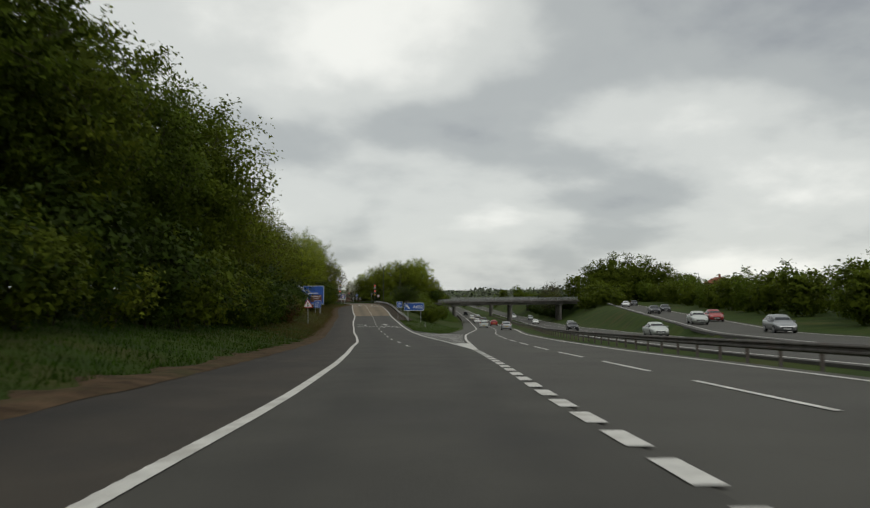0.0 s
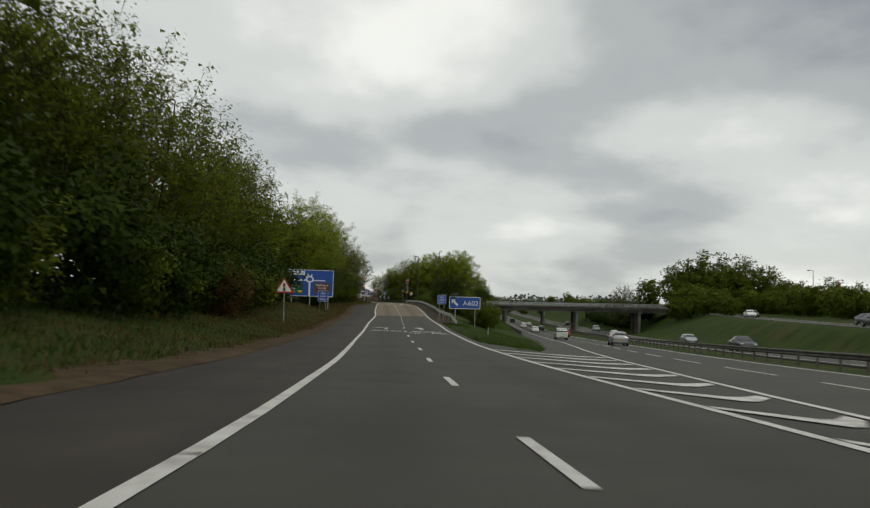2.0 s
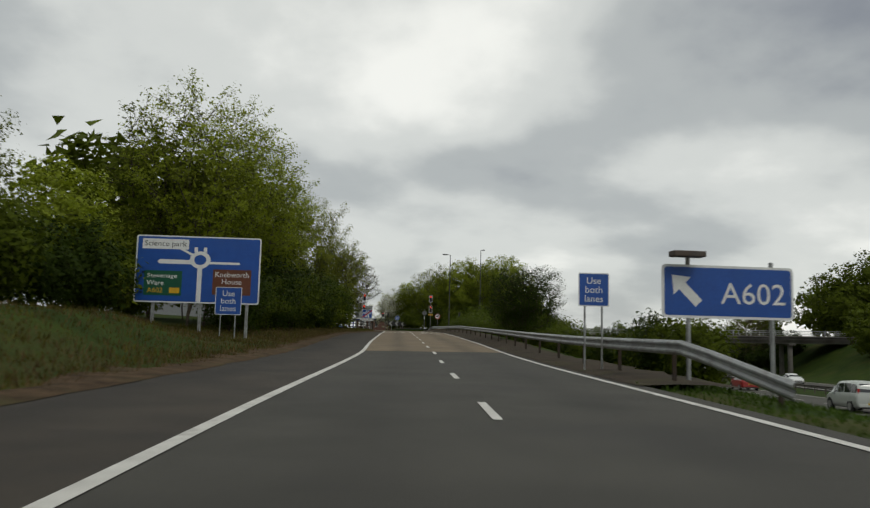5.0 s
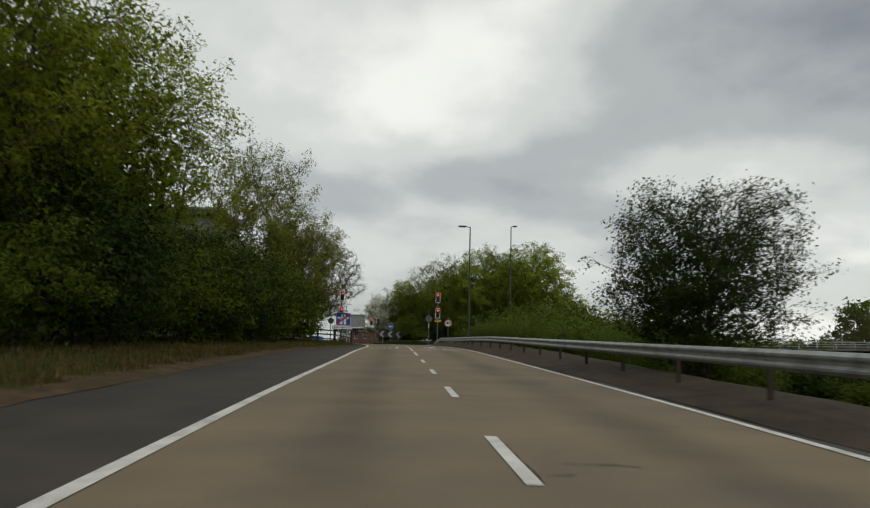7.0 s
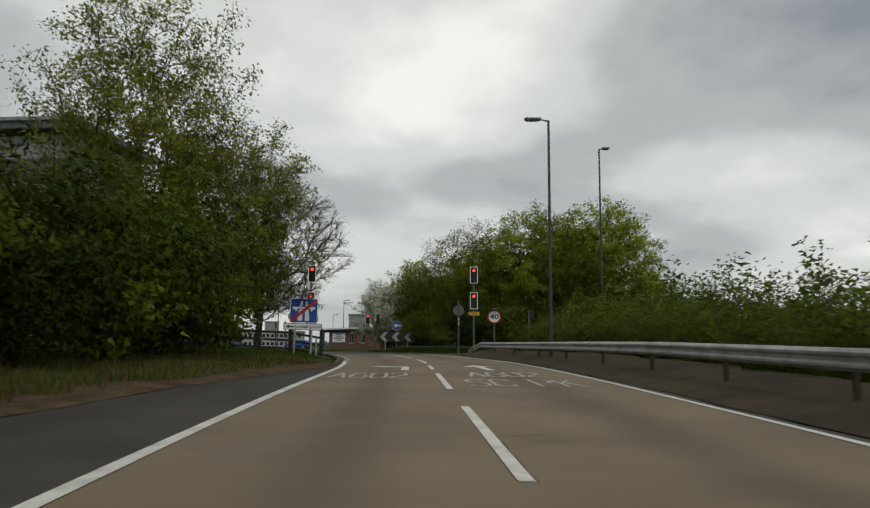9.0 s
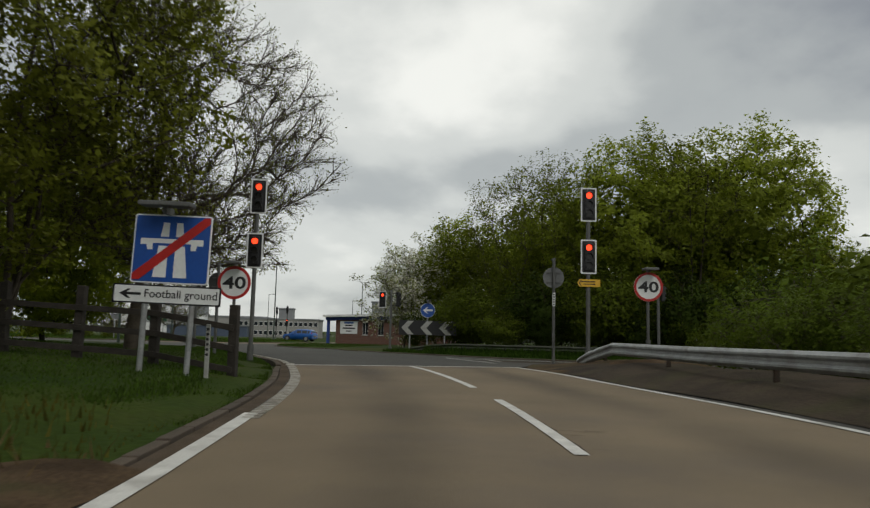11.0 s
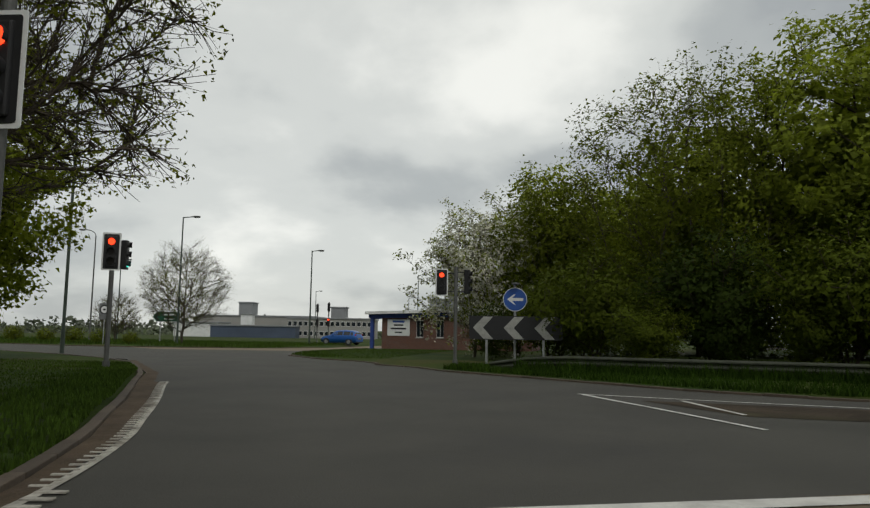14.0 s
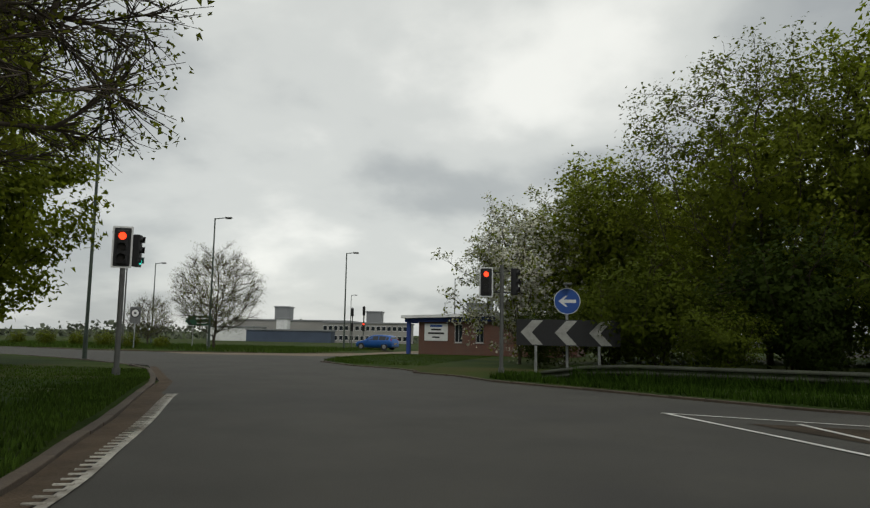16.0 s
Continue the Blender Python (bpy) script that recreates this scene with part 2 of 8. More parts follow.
M = dict(
    asphalt=mat("asphalt", (0.050, 0.0475, 0.039), 0.9, var=0.22, scale=0.5, fine=60, bump=0.35, stain=(0.037, 0.035, 0.033), stain_scale=0.18, stain_amount=0.5),
    asphalt_old=mat("old_asphalt", (0.062, 0.059, 0.049), 0.9, var=0.2, scale=0.4, fine=50, bump=0.35, stain=(0.042, 0.041, 0.039), stain_scale=0.1, stain_amount=0.5),
    shoulder=mat("shoulder_asphalt", (0.040, 0.0325, 0.0235), 0.92, var=0.3, scale=0.6, fine=45, bump=0.4, stain=(0.022, 0.019, 0.016), stain_scale=0.35, stain_amount=0.7),
    buff=mat("buff_surfacing", (0.178, 0.135, 0.083), 0.9, var=0.16, scale=0.45, fine=70, bump=0.35, stain=(0.118, 0.094, 0.072), stain_scale=0.22, stain_amount=0.55),
    paint=mat("road_paint", (0.60, 0.59, 0.55), 0.75, var=0.14, scale=2.5, fine=45, bump=0.25, stain=(0.30, 0.28, 0.25), stain_scale=1.6, stain_amount=0.6),
    paint_dirty=mat("worn_road_paint", (0.42, 0.40, 0.35), 0.8, var=0.3, scale=3.0, fine=40, bump=0.3, stain=(0.16, 0.14, 0.11), stain_scale=1.8, stain_amount=0.9),
    grass=mat("grass", (0.042, 0.062, 0.010), 0.95, var=0.35, scale=0.35, fine=9, bump=0.8, second=(0.022, 0.042, 0.008), stain=(0.076, 0.060, 0.024), stain_scale=0.16, stain_amount=0.6, spec=0.08),
    blades=mat("grass_blades", (0.050, 0.088, 0.012), 0.8, var=0.3, scale=0.5, fine=5, bump=0, island=0.45, translucent=0.3, spec=0.08),
    blades_verge=mat("verge_blades", (0.032, 0.064, 0.007), 0.9, var=0.35, scale=0.4, fine=5, bump=0, island=0.45, translucent=0.3, spec=0.05),
    blades_olive=mat("rough_olive_blades", (0.082, 0.075, 0.016), 0.9, var=0.4, scale=0.35, fine=4, bump=0, island=0.4, translucent=0.3, spec=0.05),
    dry=mat("dry_grass", (0.115, 0.080, 0.038), 0.9, var=0.3, scale=0.6, fine=6, bump=0, island=0.45, translucent=0.2, spec=0.05),
    litter=mat("leaf_litter", (0.084, 0.056, 0.033), 0.97, var=0.45, scale=1.4, fine=22, bump=0.9, stain=(0.058, 0.056, 0.024), stain_scale=0.6, stain_amount=0.8, spec=0.1),
    # Brown soil, its base darkened to include the shade beneath the barrier.
    dirt=mat("darkened_verge_dirt", (0.048, 0.036, 0.024), 0.97, var=0.4, scale=0.9, fine=18, bump=0.9, stain=(0.055, 0.052, 0.022), stain_scale=0.5, stain_amount=0.7, spec=0.2),
    bark=mat("bark", (0.085, 0.070, 0.052), 0.95, var=0.35, scale=4, fine=30, bump=0.5, spec=0.2),
    bark_dark=mat("dark_bark", (0.055, 0.043, 0.032), 0.95, var=0.35, scale=4, fine=30, bump=0.5, spec=0.2),
    leaf_green=mat("leaves_green", (0.088, 0.116, 0.009), 0.6, var=0.25, scale=0.25, fine=3, bump=0, island=0.2, translucent=0.35, spec=0.08),
    leaf_yellow=mat("leaves_spring", (0.235, 0.285, 0.015), 0.6, var=0.25, scale=0.25, fine=3, bump=0, island=0.2, translucent=0.45, spec=0.3),
    leaf_scrub=mat("leaves_scrub", (0.10, 0.142, 0.013), 0.6, var=0.3, scale=0.25, fine=3, bump=0, island=0.2, translucent=0.35, spec=0.08),
    leaf_deep=mat("leaves_deep_green", (0.060, 0.088, 0.007), 0.6, var=0.25, scale=0.25, fine=3, bump=0, island=0.2, translucent=0.33, spec=0.08),
    leaf_fan=mat("leaves_young", (0.185, 0.205, 0.017), 0.6, var=0.25, scale=0.25, fine=3, bump=0, island=0.2, translucent=0.36, spec=0.3),
    leaf_dark=mat("leaves_dark", (0.036, 0.058, 0.006), 0.6, var=0.3, scale=0.3, fine=3, bump=0, island=0.2, translucent=0.3, spec=0.08),
    leaf_olive=mat("leaves_olive", (0.128, 0.155, 0.013), 0.65, var=0.3, scale=0.3, fine=3, bump=0, island=0.2, translucent=0.33, spec=0.08),
    leaf_russet=mat("leaves_russet", (0.112, 0.056, 0.022), 0.6, var=0.3, scale=0.4, fine=3, bump=0, island=0.3, translucent=0.3, spec=0.08),
    blossom=mat("blossom", (0.66, 0.65, 0.54), 0.7, var=0.2, scale=1, fine=5, bump=0, island=0.3, translucent=0.3, spec=0.2),
    # Dirty white, dimmed further in the colour for the island trees' shade.
    chevron=mat("dirty_shade_dimmed_white", (0.34, 0.34, 0.315), 0.55, var=0.2, scale=2, fine=12, bump=0.02, stain=(0.2, 0.19, 0.17), stain_scale=1.2, stain_amount=0.7),
    lamp_column=mat("dark_grey_column", (0.055, 0.058, 0.055), 0.6, metal=0.2, var=0.25, scale=2, fine=20, bump=0.1),
    silt=mat("channel_silt", (0.088, 0.064, 0.042), 0.97, var=0.35, scale=1.6, fine=40, bump=0.6, stain=(0.085, 0.066, 0.050), stain_scale=2.5, stain_amount=0.6, spec=0.2),
    crack=mat("tar_crack", (0.055, 0.045, 0.036), 0.95, var=0.3, scale=3, fine=40, bump=0.2, spec=0.2),
    galv=mat("galvanised_steel", (0.36, 0.37, 0.37), 0.5, metal=0.6, var=0.22, scale=3, fine=25, bump=0.1, stain=(0.17, 0.15, 0.13), stain_scale=1.2, stain_amount=0.6),
    mossy_steel=mat("mossy_steel", (0.055, 0.06, 0.045), 0.9, var=0.3, scale=2, fine=25, bump=0.2, stain=(0.04, 0.05, 0.02), stain_scale=0.9, stain_amount=0.7, spec=0.2),
    rust_post=mat("rusty_steel", (0.046, 0.037, 0.029), 0.9, var=0.3, scale=3, fine=30, bump=0.2, stain=(0.05, 0.028, 0.016), stain_scale=2.0, stain_amount=0.6, spec=0.2),
    galv_dark=mat("weathered_steel", (0.10, 0.092, 0.082), 0.8, metal=0.15, var=0.3, scale=2, fine=25, bump=0.2, stain=(0.09, 0.06, 0.045), stain_scale=0.9, stain_amount=0.7),
    pole_grey=mat("grey_pole", (0.110, 0.112, 0.106), 0.6, metal=0.2, var=0.2, scale=3, fine=20, bump=0.1),
    pole_green=mat("dark_green_column", (0.055, 0.075, 0.06), 0.6, metal=0.2, var=0.25, scale=2, fine=20, bump=0.1),
    sign_blue=mat("sign_blue", (0.012, 0.075, 0.33), 0.45, var=0.12, scale=2, fine=12, bump=0.02, stain=(0.02, 0.06, 0.2), stain_scale=1.0, stain_amount=0.4),
    sign_white=mat("sign_white", (0.70, 0.71, 0.70), 0.45, var=0.08, scale=2, fine=12, bump=0.02),
    sign_green=mat("sign_green", (0.008, 0.085, 0.045), 0.45, var=0.12, scale=2, fine=12, bump=0.02),
    sign_brown=mat("sign_brown", (0.115, 0.036, 0.014), 0.45, var=0.12, scale=2, fine=12, bump=0.02),
    sign_red=mat("sign_red", (0.42, 0.018, 0.014), 0.45, var=0.1, scale=3, fine=12, bump=0.02),
    sign_yellow=mat("sign_yellow", (0.62, 0.36, 0.02), 0.45, var=0.1, scale=3, fine=12, bump=0.02),
    sign_black=mat("sign_black", (0.012, 0.012, 0.013), 0.5, var=0.2, scale=3, fine=12, bump=0.02),
    sign_back=mat("sign_back_grey", (0.16, 0.165, 0.165), 0.65, metal=0.2, var=0.2, scale=3, fine=20, bump=0.1),
    black=mat("signal_black", (0.012, 0.012, 0.013), 0.55, var=0.2, scale=5, fine=30, bump=0.05),
    lens_dark=mat("unlit_lens", (0.02, 0.018, 0.016), 0.3, var=0.2, scale=20, fine=90, bump=0.1),
    red_on=mat("red_lamp_lit", (0.5, 0.02, 0.01), 0.4, var=0.05, scale=20, fine=80, bump=0, emit=(1.0, 0.045, 0.012), strength=2.6),
    green_on=mat("green_lamp_lit", (0.02, 0.4, 0.3), 0.4, var=0.05, scale=20, fine=80, bump=0, emit=(0.05, 0.9, 0.7), strength=0.8),
    timber=mat("dark_timber", (0.032, 0.026, 0.020), 0.9, var=0.4, scale=4, fine=30, bump=0.4),
    concrete=mat("concrete", (0.30, 0.285, 0.255), 0.9, var=0.22, scale=0.8, fine=25, bump=0.3, stain=(0.14, 0.125, 0.10), stain_scale=0.7, stain_amount=0.7),
    concrete_dark=mat("weathered_concrete", (0.15, 0.14, 0.125), 0.92, var=0.3, scale=0.5, fine=20, bump=0.3, stain=(0.075, 0.07, 0.06), stain_scale=0.4, stain_amount=0.7),
    kerb=mat("kerb_stone", (0.082, 0.062, 0.044), 0.92, var=0.25, scale=2, fine=30, bump=0.3, objvar=0.2, stain=(0.075, 0.055, 0.036), stain_scale=1.4, stain_amount=0.8),
    brick=mat("red_brick", (0.21, 0.075, 0.045), 0.9, var=0.3, scale=1, fine=30, bump=0.3, objvar=0.22),
    roof_tile=mat("red_roof_tile", (0.20, 0.065, 0.035), 0.9, var=0.25, scale=0.8, fine=12, bump=0.3),
    mortar=mat("mortar", (0.22, 0.18, 0.15), 0.95, var=0.2, scale=2, fine=30, bump=0.3),
    blue_paint=mat("blue_paint", (0.02, 0.05, 0.23), 0.5, var=0.15, scale=2, fine=20, bump=0.05),
    white_paint=mat("white_paint", (0.72, 0.73, 0.72), 0.6, var=0.1, scale=1.2, fine=20, bump=0.05, stain=(0.5, 0.5, 0.48), stain_scale=0.8, stain_amount=0.5),
    cladding=mat("grey_cladding", (0.22, 0.23, 0.235), 0.6, var=0.12, scale=0.2, fine=8, bump=0.05, stain=(0.17, 0.175, 0.18), stain_scale=0.3, stain_amount=0.5),
    cladding_dark=mat("dark_cladding", (0.085, 0.09, 0.095), 0.55, var=0.18, scale=0.3, fine=8, bump=0.05),
    beige=mat("pale_concrete_cladding", (0.29, 0.285, 0.265), 0.8, var=0.12, scale=0.2, fine=6, bump=0.05, stain=(0.32, 0.30, 0.27), stain_scale=0.15, stain_amount=0.5),
    blue_clad=mat("blue_grey_cladding", (0.055, 0.075, 0.115), 0.5, var=0.15, scale=0.3, fine=8, bump=0.05),
    glass=glass_mat("dark_glass"),
    rubber=mat("tyre_rubber", (0.018, 0.018, 0.018), 0.85, var=0.2, scale=6, fine=60, bump=0.2),
    alloy=mat("alloy_rim", (0.42, 0.42, 0.43), 0.35, metal=0.8, var=0.15, scale=6, fine=40, bump=0.05),
    trim=mat("black_trim", (0.022, 0.022, 0.023), 0.6, var=0.2, scale=6, fine=60, bump=0.1),
    tail=mat("tail_lamp_red", (0.34, 0.012, 0.012), 0.2, var=0.1, scale=8, fine=40, bump=0),
    head=mat("head_lamp_clear", (0.62, 0.63, 0.64), 0.15, var=0.1, scale=8, fine=40, bump=0),
    plate_yellow=mat("yellow_plate", (0.62, 0.42, 0.03), 0.5, var=0.05, scale=8, fine=40, bump=0),
    # Green lightened in the base colour to stand in for distance haze.
    far_wood=mat("haze_pale_woodland", (0.11, 0.125, 0.09), 0.9, var=0.35, scale=0.05, fine=0.5, bump=0, island=0.35, spec=0.1),
)


def add_dark_bands(m, centres, width, amount):
    """Darker bands along a strip, broken up by noise: oil and rubber mid-lane, another on the shoulder. They follow the
    strip's own 'across' coordinate.
    """
    nt = m.node_tree
    b = next(n for n in nt.nodes if n.type == "BSDF_PRINCIPLED")
    src = b.inputs["Base Color"].links[0].from_socket
    at = nt.nodes.new("ShaderNodeAttribute")
    at.attribute_name = "across"
    nz = nt.nodes.new("ShaderNodeTexNoise")
    nz.inputs["Scale"].default_value, nz.inputs["Detail"].default_value = 0.35, 4
    tc = nt.nodes.new("ShaderNodeTexCoord")
    link(nt, tc.outputs["Object"], nz.inputs["Vector"])
    total = None
    for c in centres:
        d = node(nt, "ShaderNodeMath", operation="SUBTRACT")
        link(nt, at.outputs["Fac"], d.inputs[0])
        d.inputs[1].default_value = c
        ab = node(nt, "ShaderNodeMath", operation="ABSOLUTE")
        link(nt, d.outputs[0], ab.inputs[0])
        mr = node(nt, "ShaderNodeMapRange", interpolation_type="SMOOTHSTEP")
        mr.inputs["From Min"].default_value, mr.inputs["From Max"].default_value = width, 0.0
        link(nt, ab.outputs[0], mr.inputs["Value"])
        if total is None:
            total = mr.outputs[0]
        else:
            ad = node(nt, "ShaderNodeMath", operation="ADD")
            link(nt, total, ad.inputs[0])
            link(nt, mr.outputs[0], ad.inputs[1])
            total = ad.outputs[0]
    k = node(nt, "ShaderNodeMath", operation="MULTIPLY")
    link(nt, total, k.inputs[0])
    link(nt, nz.outputs["Fac"], k.inputs[1])
    k2 = node(nt, "ShaderNodeMath", operation="MULTIPLY")
    link(nt, k.outputs[0], k2.inputs[0])
    k2.inputs[1].default_value = amount * 2
    inv = node(nt, "ShaderNodeMath", operation="SUBTRACT")
    inv.inputs[0].default_value = 1.0
    link(nt, k2.outputs[0], inv.inputs[1])
    mu = node(nt, "ShaderNodeVectorMath", operation="SCALE")
    link(nt, src, mu.inputs[0])
    link(nt, inv.outputs[0], mu.inputs["Scale"])
    link(nt, mu.outputs[0], b.inputs["Base Color"])


add_dark_bands(M["buff"], (0.52, 1.5), 0.24, 0.32)
# A darker band towards the shoulder's outer edge.
add_dark_bands(M["shoulder"], (0.22,), 0.42, 0.34)
add_dark_bands(M["asphalt"], (1.25, 1.75), 0.14, 0.18)


def car_paint(name, base, metal=0.5):
    return mat(name, base, 0.28, metal=metal, var=0.06, scale=1, fine=50, bump=0.0, spec=0.6, stain=tuple(c * 0.7 for c in base), stain_scale=1.2, stain_amount=0.3)


# ---- mesh helpers ----


def mesh_from(name, verts, faces, material, smooth=False):
    me = bpy.data.meshes.new(name)
    me.from_pydata([tuple(map(float, v)) for v in verts], [], [tuple(map(int, f)) for f in faces])
    me.materials.append(material)
    if smooth:
        me.polygons.foreach_set("use_smooth", [True] * len(me.polygons))
    me.update()
    return me


def mesh_np(name, verts, faces, material, smooth=False, normals=None):
    """A mesh from arrays; all the faces have the same number of corners. normals: one for each corner point, for softly shaded leaves."""
    verts, faces = np.asarray(verts, np.float32), np.asarray(faces, np.int32)
    me = bpy.data.meshes.new(name)
    k = faces.shape[1]
    me.vertices.add(len(verts))
    me.vertices.foreach_set("co", verts.ravel())
    me.loops.add(faces.size)
    me.loops.foreach_set("vertex_index", faces.ravel())
    me.polygons.add(len(faces))
    me.polygons.foreach_set("loop_start", np.arange(0, faces.size, k, dtype=np.int32))
    if smooth or normals is not None:
        me.polygons.foreach_set("use_smooth", np.ones(len(faces), bool))
    me.materials.append(material)
    me.update(calc_edges=True)
    me.validate()
    if normals is not None:
        me.normals_split_custom_set_from_vertices(normals)
    return me


def part(name, shape, material, parent=None, label="", at=None, smooth=False):
    """Links a bmesh or a mesh as one object, under a thing or a part."""
    if isinstance(shape, bmesh.types.BMesh):
        me = bpy.data.meshes.new(name)
        shape.to_mesh(me)
        shape.free()
        me.materials.append(material)
        if smooth:
            me.polygons.foreach_set("use_smooth", [True] * len(me.polygons))
    else:
        me = shape
    ob = new(name, me)
    if parent:
        ob.parent = parent
    if at is not None:
        ob.matrix_local = at
    if label:
        ob["label"] = label
    return ob


def box(sx, sy, sz, centre=(0, 0, 0), bevel=0.0, bm=None):
    bm2 = bmesh.new()
    bmesh.ops.create_cube(bm2, size=1.0, matrix=Matrix.Translation(centre) @ Matrix.Diagonal((sx, sy, sz, 1)))
    if bevel:
        bmesh.ops.bevel(bm2, geom=list(bm2.edges), offset=bevel, segments=2, affect="EDGES", profile=0.6)
    if bm is None:
        return bm2
    return merge(bm, bm2)


def merge(bm, other):
    me = bpy.data.meshes.new("tmp")
    other.to_mesh(me)
    other.free()
    bm.from_mesh(me)
    bpy.data.meshes.remove(me)
    return bm


def cyl(r1, r2, length, m=Matrix(), n=12, bm=None):
    """A tapered cylinder from the origin up z, moved by m."""
    bm = bm or bmesh.new()
    bmesh.ops.create_cone(bm, cap_ends=True, segments=n, radius1=r1, radius2=r2, depth=length, matrix=m @ Matrix.Translation((0, 0, length / 2)))
    return bm


def tube_between(a, b, r, n=10, bm=None, r2=None):
    a, b = Vector(a), Vector(b)
    d = b - a
    m = Matrix.Translation(a) @ d.to_track_quat("Z", "Y").to_matrix().to_4x4()
    return cyl(r, r if r2 is None else r2, d.length, m, n, bm)


def plate(outline, depth, bevel=0.0, bm=None, y=0.0):
    """A flat plate in the xz plane with the given outline, its face at y towards -y, depth behind it."""
    b2 = bmesh.new()
    vs = [b2.verts.new((x, y, z)) for x, z in outline]
    f = b2.faces.new(vs)
    b2.normal_update()
    if f.normal.y > 0:
        bmesh.ops.reverse_faces(b2, faces=[f])
    r = bmesh.ops.extrude_face_region(b2, geom=[f])
    bmesh.ops.translate(b2, vec=(0, depth, 0), verts=[e for e in r["geom"] if isinstance(e, bmesh.types.BMVert)])
    bmesh.ops.recalc_face_normals(b2, faces=list(b2.faces))
    if bm is None:
        return b2
    return merge(bm, b2)


def rounded(w, h, r, n=5, cx=0.0, cz=0.0):
    pts = []
    for sx, sz, a0 in ((1, 1, 0), (-1, 1, 90), (-1, -1, 180), (1, -1, 270)):
        for i in range(n + 1):
            a = radians(a0 + 90 * i / n)
            pts.append((cx + sx * (w / 2 - r) + r * math.cos(a), cz + sz * (h / 2 - r) + r * math.sin(a)))
    return pts


def disc(r, n=40, cx=0.0, cz=0.0):
    return [(cx + r * math.cos(2 * math.pi * i / n), cz + r * math.sin(2 * math.pi * i / n)) for i in range(n)]


def letters(text, height, width=None, thin=0.0):
    """Words as a mesh in the xy plane, centred, height in metres and optionally stretched to a width."""
    cu = bpy.data.curves.new("letters", "FONT")
    cu.body, cu.align_x, cu.align_y, cu.size = text, "CENTER", "CENTER", 1.0
    cu.extrude, cu.resolution_u, cu.offset = 0.0, 3, -thin
    ob = bpy.data.objects.new("letters", cu)
    me = bpy.data.meshes.new_from_object(ob)
    bpy.data.objects.remove(ob)
    bpy.data.curves.remove(cu)
    co = np.empty(len(me.vertices) * 3, np.float32)
    me.vertices.foreach_get("co", co)
    co = co.reshape(-1, 3)
    lo, hi = co.min(0), co.max(0)
    co[:, :2] -= (lo[:2] + hi[:2]) / 2
    k = height / (hi[1] - lo[1])
    co[:, 1] *= k
    co[:, 0] *= (width / (hi[0] - lo[0])) if width else k
    me.vertices.foreach_set("co", co.ravel())
    me.update()
    return me


def words(name, text, height, material, parent, x, y, z, width=None, label="", thin=0.0):
    """Words standing upright on a sign's face towards -y."""
    me = letters(text, height, width, thin)
    me.materials.clear()
    me.materials.append(material)
    return part(name, me, material, parent, label, at=pose(x, y, z, 90, 0, 0))


def thing(name, label, category, m, group=""):
    ob = new(name)
    ob.empty_display_size = 0.3
    ob.matrix_world = m
    return tagged(ob, label, category, group)

# ---- the lie of the land: plan and levels along y ----


def smooth_curve(ys, vs, w=6.0):
    ys, vs = np.array(ys, float), np.array(vs, float)
    offs = np.linspace(-w, w, 13)

    def f(y):
        y = np.asarray(y, float)
        e0 = (vs[1] - vs[0]) / (ys[1] - ys[0])
        e1 = (vs[-1] - vs[-2]) / (ys[-1] - ys[-2])
        q = y[..., None] + offs
        r = np.interp(q, ys, vs) + np.minimum(q - ys[0], 0) * e0 + np.maximum(q - ys[-1], 0) * e1
        return r.mean(-1)

    return f


def sstep(a, b, x):
    t = np.clip((np.asarray(x, float) - a) / (b - a), 0, 1)
    return t * t * (3 - 2 * t)


z_slip = smooth_curve([-60, 0, 12, 24.4, 36.7, 48.7, 60.7, 72.5, 84, 95.5, 106, 118, 130, 145.8, 160, 175, 191, 220, 240, 300, 500],
    [3.03, 0.03, -0.60, -1.28, -1.97, -2.61, -3.19, -3.70, -4.13, -4.47, -4.64, -4.84, -4.85, -4.89, -4.77, -4.62, -4.45, -4.13, -4.02, -4.50, -6.10])
z_main = smooth_curve([-60, 0, 12, 24.4, 36.7, 60, 100, 150, 200, 250, 300, 400, 700], [3, 0, -.62, -1.3, -1.97, -3.15, -5.05, -7.3, -9.2, -10.7, -11.6, -12.3, -12.5])
x_left = smooth_curve([-60, 0, 12, 24, 34, 45, 50, 57, 64, 71.5, 84.5, 95, 106, 117, 128, 140, 154, 162, 171, 182, 194, 200, 208, 220, 226, 231.4, 235.3, 240.2],
    [-2.18, -2.28, -2.23, -2.69, -3.28, -4.02, -4.28, -4.67, -5.28, -5.91, -7.22, -8.27, -9.19, -10.23, -11.20, -12.08, -13.07, -13.95, -14.92, -15.98, -17.08, -17.70, -18.42, -19.26, -20.15, -21.08, -22.18, -23.88], 3)
